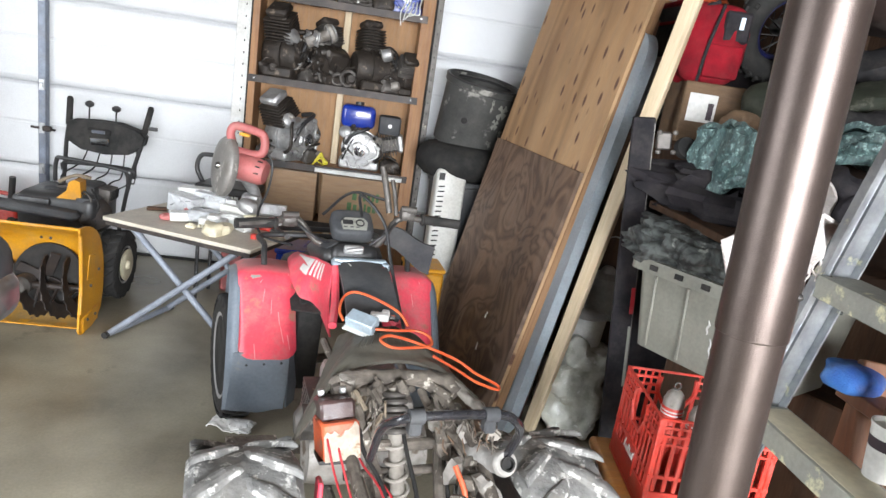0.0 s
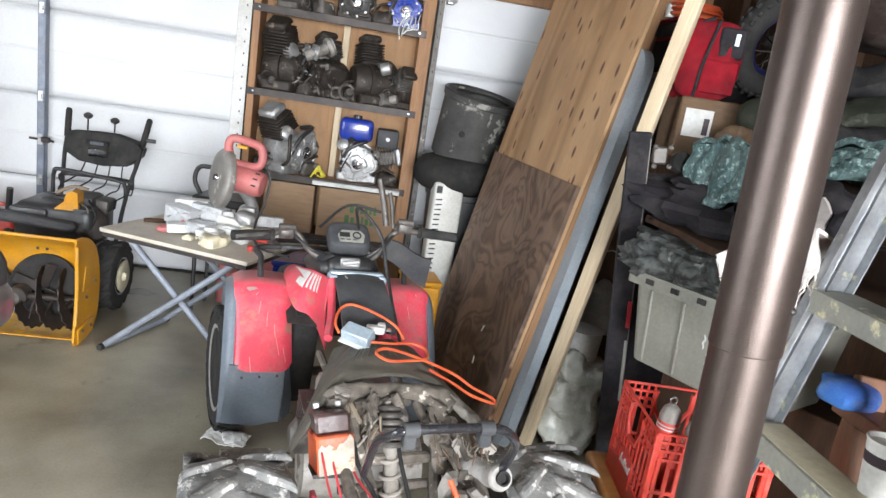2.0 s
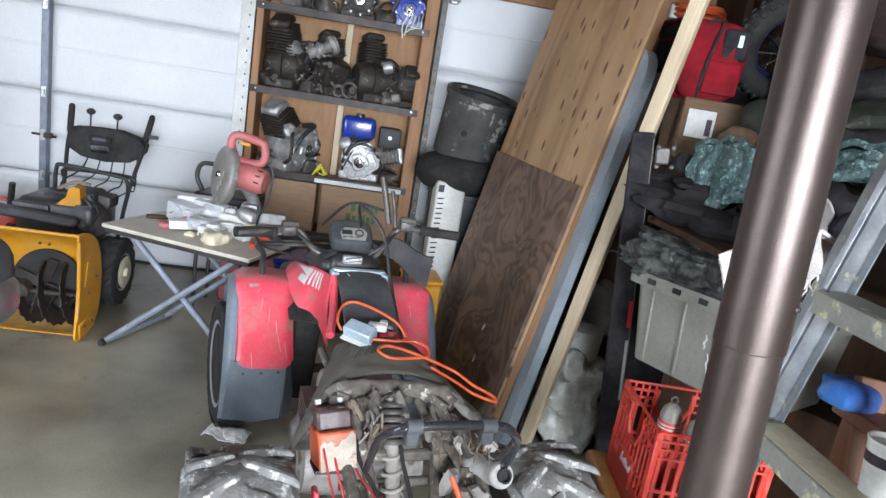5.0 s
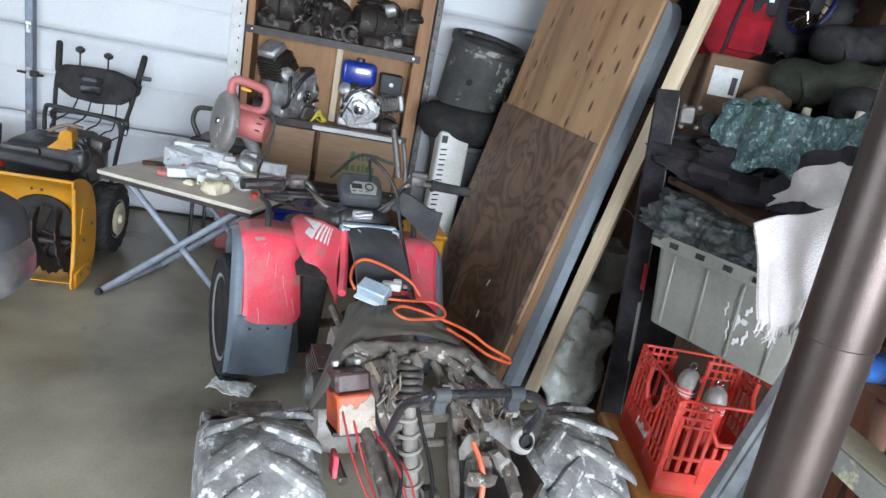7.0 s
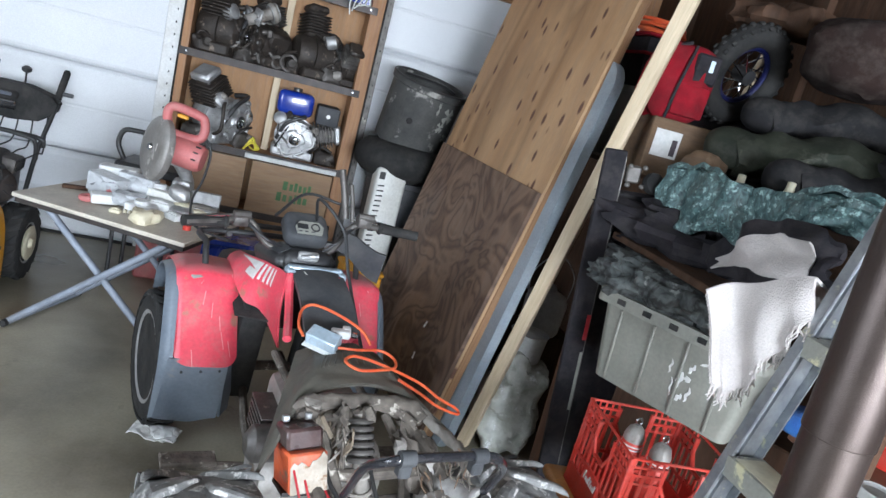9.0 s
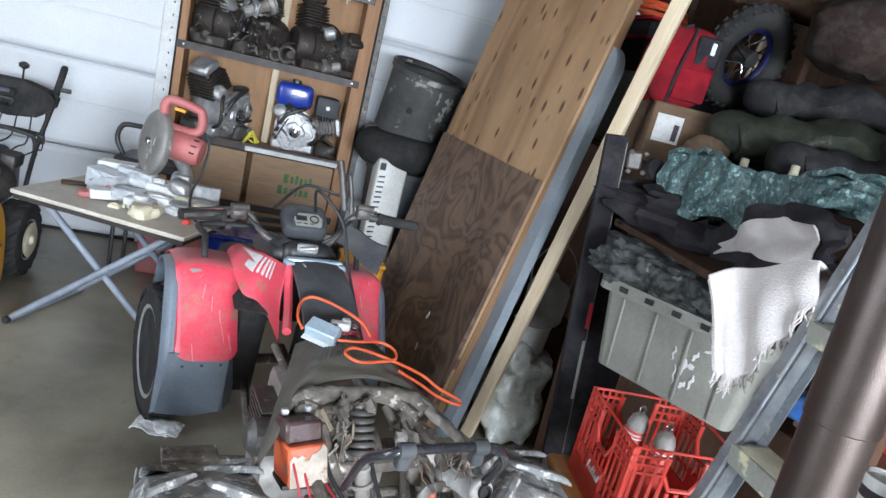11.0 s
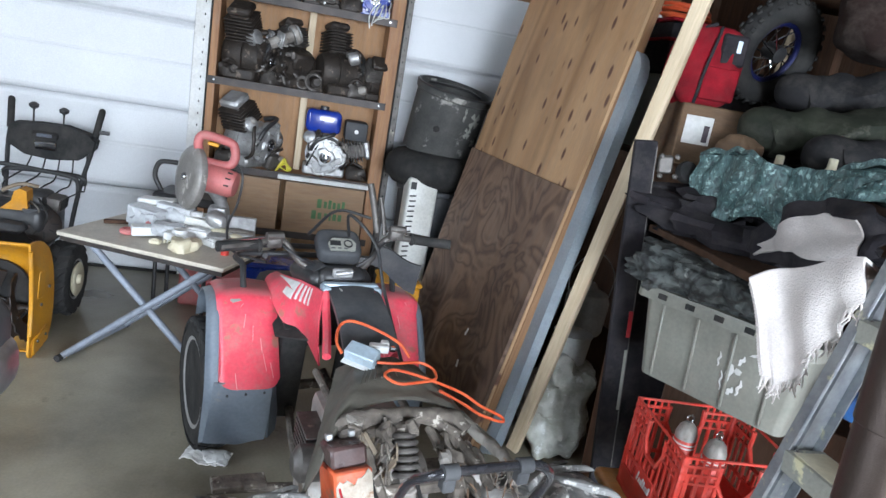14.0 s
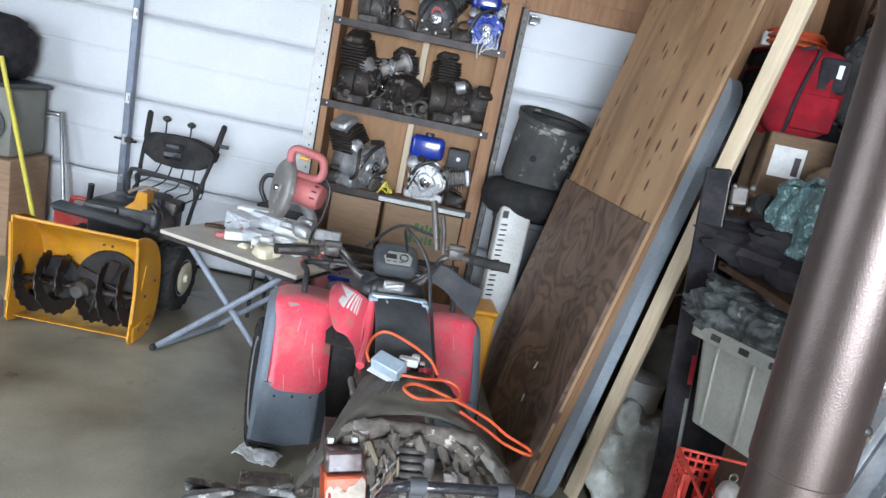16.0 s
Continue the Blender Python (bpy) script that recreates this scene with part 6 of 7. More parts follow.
# ---- along the far side ----
t = thing("pedestal_grinder", "grey pedestal grinder with a bright steel guard", "grinder", pose(-0.995, 0.98, 0, 0, 0, 0))
bm = B(); lump(bm, (0.06, 0, 1.10), (0.20, 0.10, 0.075), power=0.6, rough=0.01, freq=3, seg=36); part("motor_housing", bm, DASH_GREY, t, "grey motor housing")
bm = B(); lump(bm, (0.185, -0.01, 1.055), (0.09, 0.085, 0.05), power=0.65, rough=0.01, freq=3, seg=30); gd = part("guard", bm, GALV, t, "bright steel guard")
bm = B(); box(bm, (0.19, -0.09, 1.075), (0.15, 0.03, 0.012), bev=0.004); box(bm, (0.17, -0.093, 1.045), (0.10, 0.02, 0.02), bev=0.004); part("tool_rest", bm, CHROME, gd)
bm = B(); box(bm, (0.165, -0.1, 1.035), (0.018, 0.01, 0.026), bev=0.003); part("sticker", bm, PAPER, gd)
bm = B(); tube(bm, [(-0.06, 0, 1.05), (-0.06, 0, 0.03)], 0.045, 16, False); part("pedestal", bm, DASH_GREY, t)
bm = B(); box(bm, (-0.06, 0, 0.015), (0.32, 0.32, 0.03), bev=0.008); part("foot_plate", bm, DASH_GREY, t)
t = thing("storage_tote", "grey plastic storage tote on a carton", "tote", pose(-2.98, 4.25, 0.62)); bm = B(); box(bm, (0, 0, 0.22), (0.5, 0.36, 0.44), bev=0.03, seg=2); part("bin", bm, TOTE, t); bm = B(); box(bm, (0, 0, 0.45), (0.55, 0.40, 0.03), bev=0.01); part("lid", bm, DASH_GREY, t)
bm = B(); lathe(bm, [(0.01, 0), (0.11, 0), (0.12, 0.02), (0.02, 0.03)], pose(0.1, -0.18, 0.2, 90), 22); part("round_boss", bm, DASH_GREY, t)
cardboard_box(-2.97, 4.22, 0, 0.56, 0.4, 0.62, 0, "large brown carton on the floor by the door")
t = thing("dark_bag", "dark blue sack on top of the tote", "bag", pose(-2.98, 4.25, 1.085)); bm = B(); lump(bm, (0, 0, 0.2), (0.25, 0.18, 0.2), rough=0.15, freq=6); part("sack", bm, BLACK_FABRIC, t)
t = thing("yellow_pole", "bright yellow pole leaning on the tote", "pole", None); bm = B(); tube(bm, [(-2.42, 3.98, 0.0), (-2.78, 4.02, 1.24)], 0.014, 10); part("pole", bm, YELLOW_BRIGHT, t)
t = thing("grey_pipe", "thin grey pipe with a bent top leaning on the door", "pipe", None); bm = B(); tube(bm, [(-2.44, 4.25, 0.0), (-2.64, 4.45, 0.84), (-2.66, 4.47, 0.89), (-2.69, 4.46, 0.90), (-2.76, 4.45, 0.90)], 0.013, 10, n=3); part("pipe", bm, GALV, t)
t = thing("fuel_can", "red plastic fuel can with a black spout", "fuel can", pose(-2.38, 4.28, 0)); bm = B(); box(bm, (0, 0, 0.17), (0.26, 0.18, 0.34), bev=0.03, seg=3); part("can", bm, RED_PLASTIC, t); bm = B(); tube(bm, [(-0.06, 0, 0.34), (-0.05, 0, 0.40), (0.05, 0, 0.40), (0.08, 0, 0.34)], 0.014); part("handle", bm, RED_PLASTIC, t); bm = B(); tube(bm, [(0.05, 0, 0.34), (0.06, 0, 0.44), (0.07, -0.01, 0.52)], 0.02, 10); part("spout", bm, BLACK, t)
t = thing("paper_rag", "crumpled white paper rag on the floor", "rag", pose(-0.55, 2.37, 0, 0, 0, -15)); bm = B(); sheet(bm, lambda a, b: Vector((-0.09 + 0.18 * a, -0.045 + 0.09 * b, 0.012 + 0.022 * abs(noise.noise(Vector((a * 5, b * 4, 1)))) + 0.01 * math.sin(a * 9))), 18, 10, 0.004); lump(bm, (0.03, 0, 0.018), (0.05, 0.04, 0.018), rough=0.3, freq=20); part("paper", bm, PAPER, t)

# ---- beside the right door ----
t = thing("dustbin", "grey plastic dustbin standing by the door", "bin", pose(0.56, 4.22, 0)); bm = B(); lathe(bm, [(0.02, 0), (0.19, 0), (0.2, 0.02), (0.24, 0.86), (0.25, 0.87), (0.25, 0.90), (0.02, 0.90)], None, 30); part("bin", bm, DASH_GREY, t)
t = thing("spare_tyre", "black rubber tyre lying on the dustbin", "tyre", pose(0.50, 4.18, 0.90)); bm = B(); torus(bm, pose(0, 0, 0.115), 0.18, 0.115, 32, 12, 1.0); part("tyre", bm, TYRE, t)
t = thing("cut_barrel", "dark grey plastic barrel with white paint scuffs on the tyre", "barrel", pose(0.525, 4.22, 1.12, 11, 5, 8)); bm = B(); lathe(bm, [(0.02, 0), (0.205, 0), (0.222, 0.012), (0.232, 0.38), (0.243, 0.388), (0.245, 0.42), (0.236, 0.425), (0.226, 0.42), (0.22, 0.37), (0.2, 0.04), (0.02, 0.03)], None, 44); part("barrel", bm, GREY_TUB, t)
bm = B(); torus(bm, pose(0, 0, 0.424), 0.237, 0.010, 40, 8); part("rim", bm, BLACK, t)
bm = B(); tube(bm, [(-0.12, 0.17, 0.40), (-0.03, 0.1, 0.42), (0.10, 0.06, 0.425), (0.2, 0.05, 0.40)], 0.009); part("handle", bm, BLACK, t)
for a0, z0, w, hh in ((-62, 0.30, 0.10, 0.10), (-70, 0.22, 0.06, 0.07), (-52, 0.16, 0.05, 0.05), (-84, 0.33, 0.02, 0.09)):
    bm = B(); sheet(bm, lambda a, b, a0=a0, z0=z0, w=w, hh=hh: Vector((0.232 * math.cos(radians(a0) + w * 4 * (a - 0.5) * (0.6 + 0.4 * math.sin(9 * b))), 0.232 * math.sin(radians(a0) + w * 4 * (a - 0.5) * (0.6 + 0.4 * math.sin(9 * b))), z0 + hh * (b - 0.5) * (0.7 + 0.3 * math.sin(11 * a)))), 10, 8, 0.001); part("paint_scuff", bm, TOTE_PALE, t, "pale paint scuff")
bm = B(); lathe(bm, [(0.002, 0), (0.02, 0.0), (0.02, 0.003)], pose(-0.115, -0.198, 0.2, 90, 0, -30), 14); part("hole", bm, BLACK_MATT, t)
t = thing("heater_cabinet", "white enamelled heater cabinet with a column of slots", "heater", pose(0.43, 3.93, 0, 0, 0, 6)); bm = B(); box(bm, (0.0, 0.06, 0.49), (0.19, 0.14, 0.98), bev=0.02, seg=3); part("casing", bm, WHITE_METAL, t)
for k in range(17):
    bm = B(); box(bm, (-0.06, -0.0115, 0.36 + 0.032 * k), (0.040, 0.006, 0.008), rot(0, -6, 0)); part("slot", bm, BLACK_MATT, t)
bm = B(); box(bm, (-0.065, -0.0115, 0.935), (0.035, 0.006, 0.045)); part("switch", bm, BLACK, t)
t = thing("yellow_bin", "yellow plastic bin on the floor behind the quad bike", "bin", pose(0.265, 3.36, 0, 0, 0, 6)); bm = B(); box(bm, (0, 0, 0.25), (0.20, 0.22, 0.50), bev=0.015); part("bin", bm, YELLOW, t); bm = B(); box(bm, (0, 0, 0.51), (0.215, 0.235, 0.025), bev=0.008); part("rim", bm, YELLOW, t)

# ---- sheets and boards leaning on the side wall ----


def leaning(y0, x0, turn, lean):
    """A sheet's own frame: x along its width (away from the near edge), y through it, z up it."""
    return Matrix.Translation((x0, y0, 0)) @ rot(0, 0, turn) @ rot(0, lean, 0)


SHEET = leaning(2.49, 0.515, 6.0, 11.3)
t = thing("plywood_sheet", "tall weathered light plywood sheet with rows of dark streaks, leaning", "plywood", SHEET)
bm = B(); box(bm, (0.035, 0.62, 1.23), (0.014, 1.24, 2.44)); part("face", bm, PLY_LIGHT, t, smooth=False)
bm = B(); box(bm, (0.062, 0.02, 1.22), (0.038, 0.04, 2.43), bev=0.003); part("edge_batten", bm, PLY_EDGE, t)
bm = B(); box(bm, (0.062, 1.2, 1.22), (0.038, 0.04, 2.43), bev=0.003); part("edge_batten", bm, PLY_EDGE, t)
t = thing("dark_plywood_sheet", "dark water-stained square of plywood against the light sheet", "plywood", SHEET)
bm = B(); box(bm, (0.018, 0.62, 0.63), (0.018, 1.235, 1.26)); part("face", bm, PLY_DARK, t, smooth=False)
for y, z, r in ((0.41, 0.43, 20), (0.38, 0.27, -8)):
    bm = B(); box(bm, (0.007, y, z), (0.003, 0.012, 0.035), rot(r)); part("paint_fleck", bm, PAPER, t)
t = thing("plastic_table", "grey plastic folding table standing on end behind the plywood", "table", leaning(2.42, 0.615, 6.0, 10.0))
bm = B()
out = []
for cy, cz, a0 in ((0.64, 0.12, -90), (0.64, 1.74, 0), (0.12, 1.74, 90), (0.12, 0.12, 180)):
    out += [(cy + 0.12 * math.cos(radians(a0 + 15 * k)), cz + 0.12 * math.sin(radians(a0 + 15 * k))) for k in range(7)]
loft(bm, [[Vector((d, y, z)) for y, z in out] for d in (-0.0, 0.045)]); part("tabletop", bm, GREY_TABLE, t)
bm = B(); tube(bm, [(0.06, 0.1, 0.3), (0.06, 0.1, 0.9), (0.06, 0.66, 0.9), (0.06, 0.66, 0.3)], 0.013, 8, False); part("folded_leg", bm, GALV, t)


def plank(name, a, b, w, d, mat, label, twist=0.0):
    a, b = Vector(a), Vector(b)
    m = Matrix.Translation(a) @ (b - a).to_track_quat("Z", "Y").to_matrix().to_4x4() @ rot(0, 0, twist)
    bm = B(); box(bm, (0, 0, (b - a).length / 2), (w, d, (b - a).length), bev=0.004)
    return single(name, bm, mat, label, "lumber", m)


plank("lumber", (0.765, 2.52, 0.02), (0.962, 2.05, 2.42), 0.034, 0.058, LUMBER, "pale pine two-by-four leaning on the shelves", 20)
plank("lumber", (0.70, 2.62, 0.0), (0.98, 2.66, 1.9), 0.04, 0.09, WOOD_RED, "reddish-brown board leaning behind the plywood", 0)
plank("lumber", (1.08, 2.34, 0.0), (1.02, 2.30, 1.2), 0.10, 0.03, WOOD_RED, "brown plank standing behind the plastic bags", 0)

# creeper standing on end
CR = thing("mechanics_creeper", "black mechanic's creeper standing on end with chrome-bolted casters", "creeper", Matrix.Translation((0.955, 2.03, 0.02)) @ rot(0, -6.4, 0) @ rot(0, 0, -14))
bm = B(); box(bm, (0, 0, 0.75), (0.075, 0.03, 1.49), bev=0.004); part("rail", bm, BLACK_FABRIC, CR)
bm = B(); box(bm, (0.25, 0.05, 0.72), (0.05, 0.03, 1.4), bev=0.004); part("rail", bm, BLACK_FABRIC, CR)
bm = B(); box(bm, (0.13, 0.05, 0.7), (0.18, 0.03, 1.3), bev=0.01); part("pad", bm, BLACK_FABRIC, CR)
bm = B(); box(bm, (0.028, -0.017, 0.62), (0.009, 0.003, 0.24)); part("printed_mark", bm, TOTE_PALE, CR)
bm = B(); box(bm, (0.028, -0.017, 0.84), (0.014, 0.003, 0.10)); part("red_mark", bm, LABEL_RED, CR)
bm = B(); box(bm, (0.035, -0.0165, 0.75), (0.003, 0.003, 1.45)); part("edge_line", bm, ENGINE_MID, CR)
bm = B(); box(bm, (0.07, -0.01, 1.42), (0.05, 0.03, 0.06), bev=0.006); cp = part("caster_plate", bm, ENGINE_MID, CR, "chrome caster plate")
for dx, dz in ((0.05, 0.03), (0.1, 0.03), (0.05, -0.035), (0.1, -0.035)):
    bm = B(); lathe(bm, [(0.009, 0), (0.009, 0.008), (0.004, 0.012)], pose(dx, -0.036, 1.42 + dz, 90), 8); part("bolt", bm, ENGINE_MID, cp)
bm = B(); lathe(bm, [(0.015, -0.014), (0.035, -0.014), (0.038, 0), (0.035, 0.014), (0.015, 0.014)], pose(0.14, -0.03, 1.40, 70, 0, 20), 20); part("caster_wheel", bm, BLACK_MATT, CR)

# bags and tubs on the floor behind
t = thing("plastic_bag", "milky plastic bag full of odds and ends on the floor", "bag", pose(0.945, 2.56, 0)); bm = B(); lump(bm, (0, 0, 0.25), (0.14, 0.13, 0.235), power=0.75, rough=0.12, freq=9, seg=72)
for v in bm.verts:
    k = 1 - abs(noise.noise(v.co * 13)) * 2
    v.co += Vector((v.co.x, v.co.y, 0)).normalized() * (0.008 * k + 0.006 * (1 - abs(noise.noise(v.co * 31)) * 2)) + Vector((0.03, 0.0, 0.03)) * noise.noise(v.co * 7) * (v.co.z > 0.25)
part("bag", bm, BAG_FILM, t)
t = thing("cardboard_stack", "dark carton on the floor", "box", pose(1.13, 2.86, 0)); bm = B(); box(bm, (0, 0, 0.26), (0.3, 0.26, 0.52), bev=0.004); part("carton", bm, WOOD_DARK, t)
t = thing("plastic_jug", "white plastic jug with a wire handle", "jug", pose(1.10, 2.80, 0.522)); bm = B(); lathe(bm, [(0.02, 0), (0.09, 0), (0.1, 0.02), (0.105, 0.16), (0.09, 0.2), (0.04, 0.22), (0.03, 0.24), (0.02, 0.25)], None, 20); part("jug", bm, WHITE_PLASTIC, t); bm = B(); tube(bm, [(-0.1, 0, 0.14), (-0.11, 0, 0.3), (0.0, 0, 0.4), (0.11, 0, 0.3), (0.1, 0, 0.14)], 0.003, 6); part("wire_handle", bm, GALV, t)
t = thing("plastic_jug", "pale blue-white plastic tub beside the bag", "jug", pose(0.955, 2.57, 0.465)); bm = B(); lathe(bm, [(0.02, 0), (0.075, 0), (0.085, 0.12), (0.09, 0.13), (0.02, 0.135)], None, 20); part("tub", bm, WHITE_PLASTIC, t)

# ---- stool, crate and tote ----
t = thing("wooden_stool", "orange varnished wooden stool with rounded edges", "stool", pose(0.875, 1.415, 0, 0, 0, -6))
bm = B(); box(bm, (0, 0, 0.48), (0.43, 0.47, 0.04), bev=0.018, seg=3); part("stool_top", bm, STOOL_WOOD, t)
for x in (-0.16, 0.16):
    for y in (-0.17, 0.17):
        bm = B(); tube(bm, [(x, y, 0.465), (x * 1.08, y * 1.08, 0.0)], 0.018, 10); part("leg", bm, STOOL_WOOD, t)
CT = thing("milk_crate", "red plastic milk crate with slatted sides, two canisters inside", "crate", pose(0.868, 1.412, 0.50, 0, 0, -6))
W, H = 0.325, 0.285
bm = B(); box(bm, (0, 0, 0.008), (W, W, 0.012)); part("crate_floor", bm, RED_PLASTIC, CT)
def bar_mesh(name, s):
    bm = B(); box(bm, (0, 0, 0), s, bev=0.002)
    me = bpy.data.meshes.new(name); bm.to_mesh(me); bm.free(); me.materials.append(RED_PLASTIC)
    return me
slat_me, rib_me, low_me, cell_me = bar_mesh("slat", (0.012, 0.007, 0.165)), bar_mesh("rim_bar", (W, 0.008, 0.007)), bar_mesh("slat", (0.012, 0.007, 0.05)), bar_mesh("cell", (0.006, 0.007, 0.06))
for q in range(4):
    bm = B(); box(bm, (-W / 2 + 0.008, -W / 2 + 0.008, H / 2), (0.016, 0.016, H), bev=0.004); part("corner_post", bm, RED_PLASTIC, CT).matrix_basis = rot(0, 0, 90 * q)
    sm = rot(0, 0, 90 * q) @ Matrix.Translation((0, -W / 2 + 0.004, 0))
    sd = part("side", (lambda b: (box(b, (0, 0, 0.035), (W, 0.006, 0.07), bev=0.002), box(b, (0, 0, 0.115), (W, 0.007, 0.01)), b)[2])(B()), RED_PLASTIC, CT)
    sd.matrix_basis = sm
    for z in (H - 0.004, H - 0.026, H - 0.05, H - 0.075):
        gap = z < H - 0.02
        if gap:
            for sx in (-1, 1):
                bm = B(); box(bm, (sx * 0.108, 0, z), (0.105, 0.008, 0.007)); part("rim_bar", bm, RED_PLASTIC, sd)
        else:
            shared("rim_bar", rib_me, sd, Matrix.Translation((0, 0, z)))
    for k in range(15):
        x = -0.147 + 0.021 * k
        if abs(x) > 0.055:
            shared("cell", cell_me, sd, Matrix.Translation((x, 0, H - 0.036)))
    for k in range(11):
        x = -0.14 + 0.028 * k
        if abs(x) > 0.04:
            shared("slat", slat_me, sd, Matrix.Translation((x, 0, H - 0.13)))
        else:
            shared("slat", low_me, sd, Matrix.Translation((x, 0, 0.135)))
    bm = B(); tube(bm, [(-0.055, 0, H - 0.02), (-0.058, 0, H - 0.07), (-0.03, 0, H - 0.115), (0.03, 0, H - 0.115), (0.058, 0, H - 0.07), (0.055, 0, H - 0.02)], 0.007, 6, False); part("handle_hole_rim", bm, RED_PLASTIC, sd)
    bm = B(); box(bm, (0, -0.003, 0.085), (0.11, 0.006, 0.085), bev=0.003); pl = part("plaque", bm, RED_PLASTIC, sd)
    if q == 3:
        for k, (dx, h) in enumerate(((-0.036, 0.028), (-0.024, 0.014), (-0.013, 0.014), (-0.003, 0.026), (0.008, 0.022), (0.019, 0.014), (0.030, 0.015), (0.040, 0.024))):
            bm = B(); box(bm, (dx, -0.0068, 0.092 + (h - 0.014) / 2), (0.0065, 0.002, h), rot(0, 14, 0)); part("white_mark", bm, PAPER, pl)
for x, y in ((-0.045, 0.055), (0.0, -0.03)):
    t = thing("canister", "red-banded canister with a domed silver top in the crate", "canister", CT.matrix_world @ pose(x, y, 0.014) @ Matrix.Diagonal((0.66, 0.66, 0.77, 1)), "canisters in the crate")
    bm = B(); lathe(bm, [(0.02, 0), (0.045, 0), (0.047, 0.01), (0.047, 0.27), (0.044, 0.275)], None, 22); part("body", bm, RED_PLASTIC, t)
    bm = B(); lathe(bm, [(0.046, 0.272), (0.047, 0.29), (0.036, 0.32), (0.02, 0.333), (0.01, 0.335)], None, 22); tp = part("domed_top", bm, MUD_GREY, t, "domed silver top")
    bm = B(); torus(bm, pose(0, 0, 0.35, 90), 0.014, 0.004, 16, 6); part("ring", bm, CHROME, tp)
    for z in (0.245, 0.258):
        bm = B(); torus(bm, pose(0, 0, z), 0.047, 0.003, 22, 6); part("band", bm, PAPER, t)

t = thing("support_box", "dark wooden box under the grey tote", "box", Matrix.Translation((1.30, 1.69, 0)) @ rot(0, 0, -60)); bm = B(); box(bm, (0, 0, 0.40), (0.62, 0.36, 0.80), bev=0.006); part("box", bm, WOOD_DARK, t)
TT = thing("storage_tote", "grey-green plastic tote with white paint smears and a notched rim", "tote", Matrix.Translation((1.065, 1.637, 0.802)) @ rot(0, 0, -60) @ Matrix.Diagonal((0.9, 1, 1, 1)))
bm = B()
def tote_ring(x, y, z, r=0.03):
    return [Vector((sx * (x - r) + r * math.cos(radians(a)), sy * (y - r) + r * math.sin(radians(a)), z)) for sx, sy, a0 in ((1, 1, 0), (-1, 1, 90), (-1, -1, 180), (1, -1, 270)) for a in (a0, a0 + 30, a0 + 60, a0 + 90)]
loft(bm, [tote_ring(0.25, 0.18, 0), tote_ring(0.28, 0.205, 0.25), tote_ring(0.305, 0.23, 0.25), tote_ring(0.305, 0.23, 0.29), tote_ring(0.28, 0.205, 0.29), tote_ring(0.24, 0.17, 0.03)]); part("bin", bm, TOTE, TT)
for k in range(4):
    bm = B(); box(bm, (-0.20 + 0.128 * k, -0.1945, 0.125), (0.009, 0.010, 0.235), rot(5.7), bev=0.003); part("rib", bm, TOTE, TT)
for k in range(5):
    bm = B(); box(bm, (-0.20 + 0.10 * k, -0.232, 0.27), (0.03, 0.006, 0.016)); part("rim_slot", bm, BLACK_MATT, TT)
for k, (x, z, w, h, r) in enumerate(((0.02, 0.12, 0.012, 0.06, 15), (0.05, 0.17, 0.008, 0.035, 30), (-0.02, 0.15, 0.005, 0.045, 5), (0.085, 0.2, 0.02, 0.008, -20), (0.06, 0.09, 0.007, 0.05, 12), (0.035, 0.07, 0.01, 0.03, 40), (0.0, 0.09, 0.004, 0.06, -4), (0.045, 0.135, 0.016, 0.018, 0))):
    bm = B(); sheet(bm, lambda a, b, w=w, h=h: Vector((w * (a - 0.5) * (0.5 + math.sin(3.1 * b)) + 0.003 * math.sin(b * 11), 0, h * (b - 0.5))), 4, 8, 0.0015)
    o = part("paint_smear", bm, PAPER, TT, "white paint smear"); o.matrix_basis = Matrix.Translation((x + 0.04, -0.182 - 0.1 * z, z)) @ rot(5.7) @ rot(0, r, 0)

# ---- wooden shelving and its load ----
RK = thing("storage_rack", "dark wooden storage rack crammed with clothing and gear", "rack", pose(1.5, 1.8, 0))
for z, x0, y0, y1 in ((1.22, 0.86, 1.0, 2.0), (1.42, 1.12, 1.0, 3.4)):
    bm = B(); box(bm, ((x0 + 2.1) / 2 - 1.5, (y0 + y1) / 2 - 1.8, z), (2.1 - x0, y1 - y0, 0.024), bev=0.003); part("shelf_board", bm, WOOD_DARK, RK)
# unseen board, added only to darken the gap between the plywood and the rack
bm = B(); box(bm, (0.05, 1.64, 0.71), (1.08, 0.02, 1.38), bev=0.003); part("end_panel", bm, WOOD_DARK, RK)
for x, y in ((1.12, 1.04), (2.05, 1.04), (2.05, 3.35), (1.25, 3.35)):
    bm = B(); box(bm, (x - 1.5, y - 1.8, 1.2), (0.05, 0.05, 2.4), bev=0.004); part("upright", bm, WOOD_DARK, RK)

def soft(name, cat, mat, c, r, label, turn=(0, 0, 0), power=0.75, rough=0.1, freq=5, seg=26, seed=0.0, crease=0.0):
    bm = B(); lump(bm, (0, 0, 0), r, power=power, rough=rough, freq=freq, seg=seg, seed=seed)
    if crease:
        for v in bm.verts:
            f1, f2 = (abs(noise.noise(Vector((v.co.x * f, v.co.y * f, v.co.z * f + seed)))) for f in (22, 55))
            v.co += v.co.normalized() * crease * (0.5 - f1 * 2.2) + Vector((0, 0, crease * (0.35 - f2 * 1.4)))
    return single(name, bm, mat, label, cat, pose(*c, *turn))

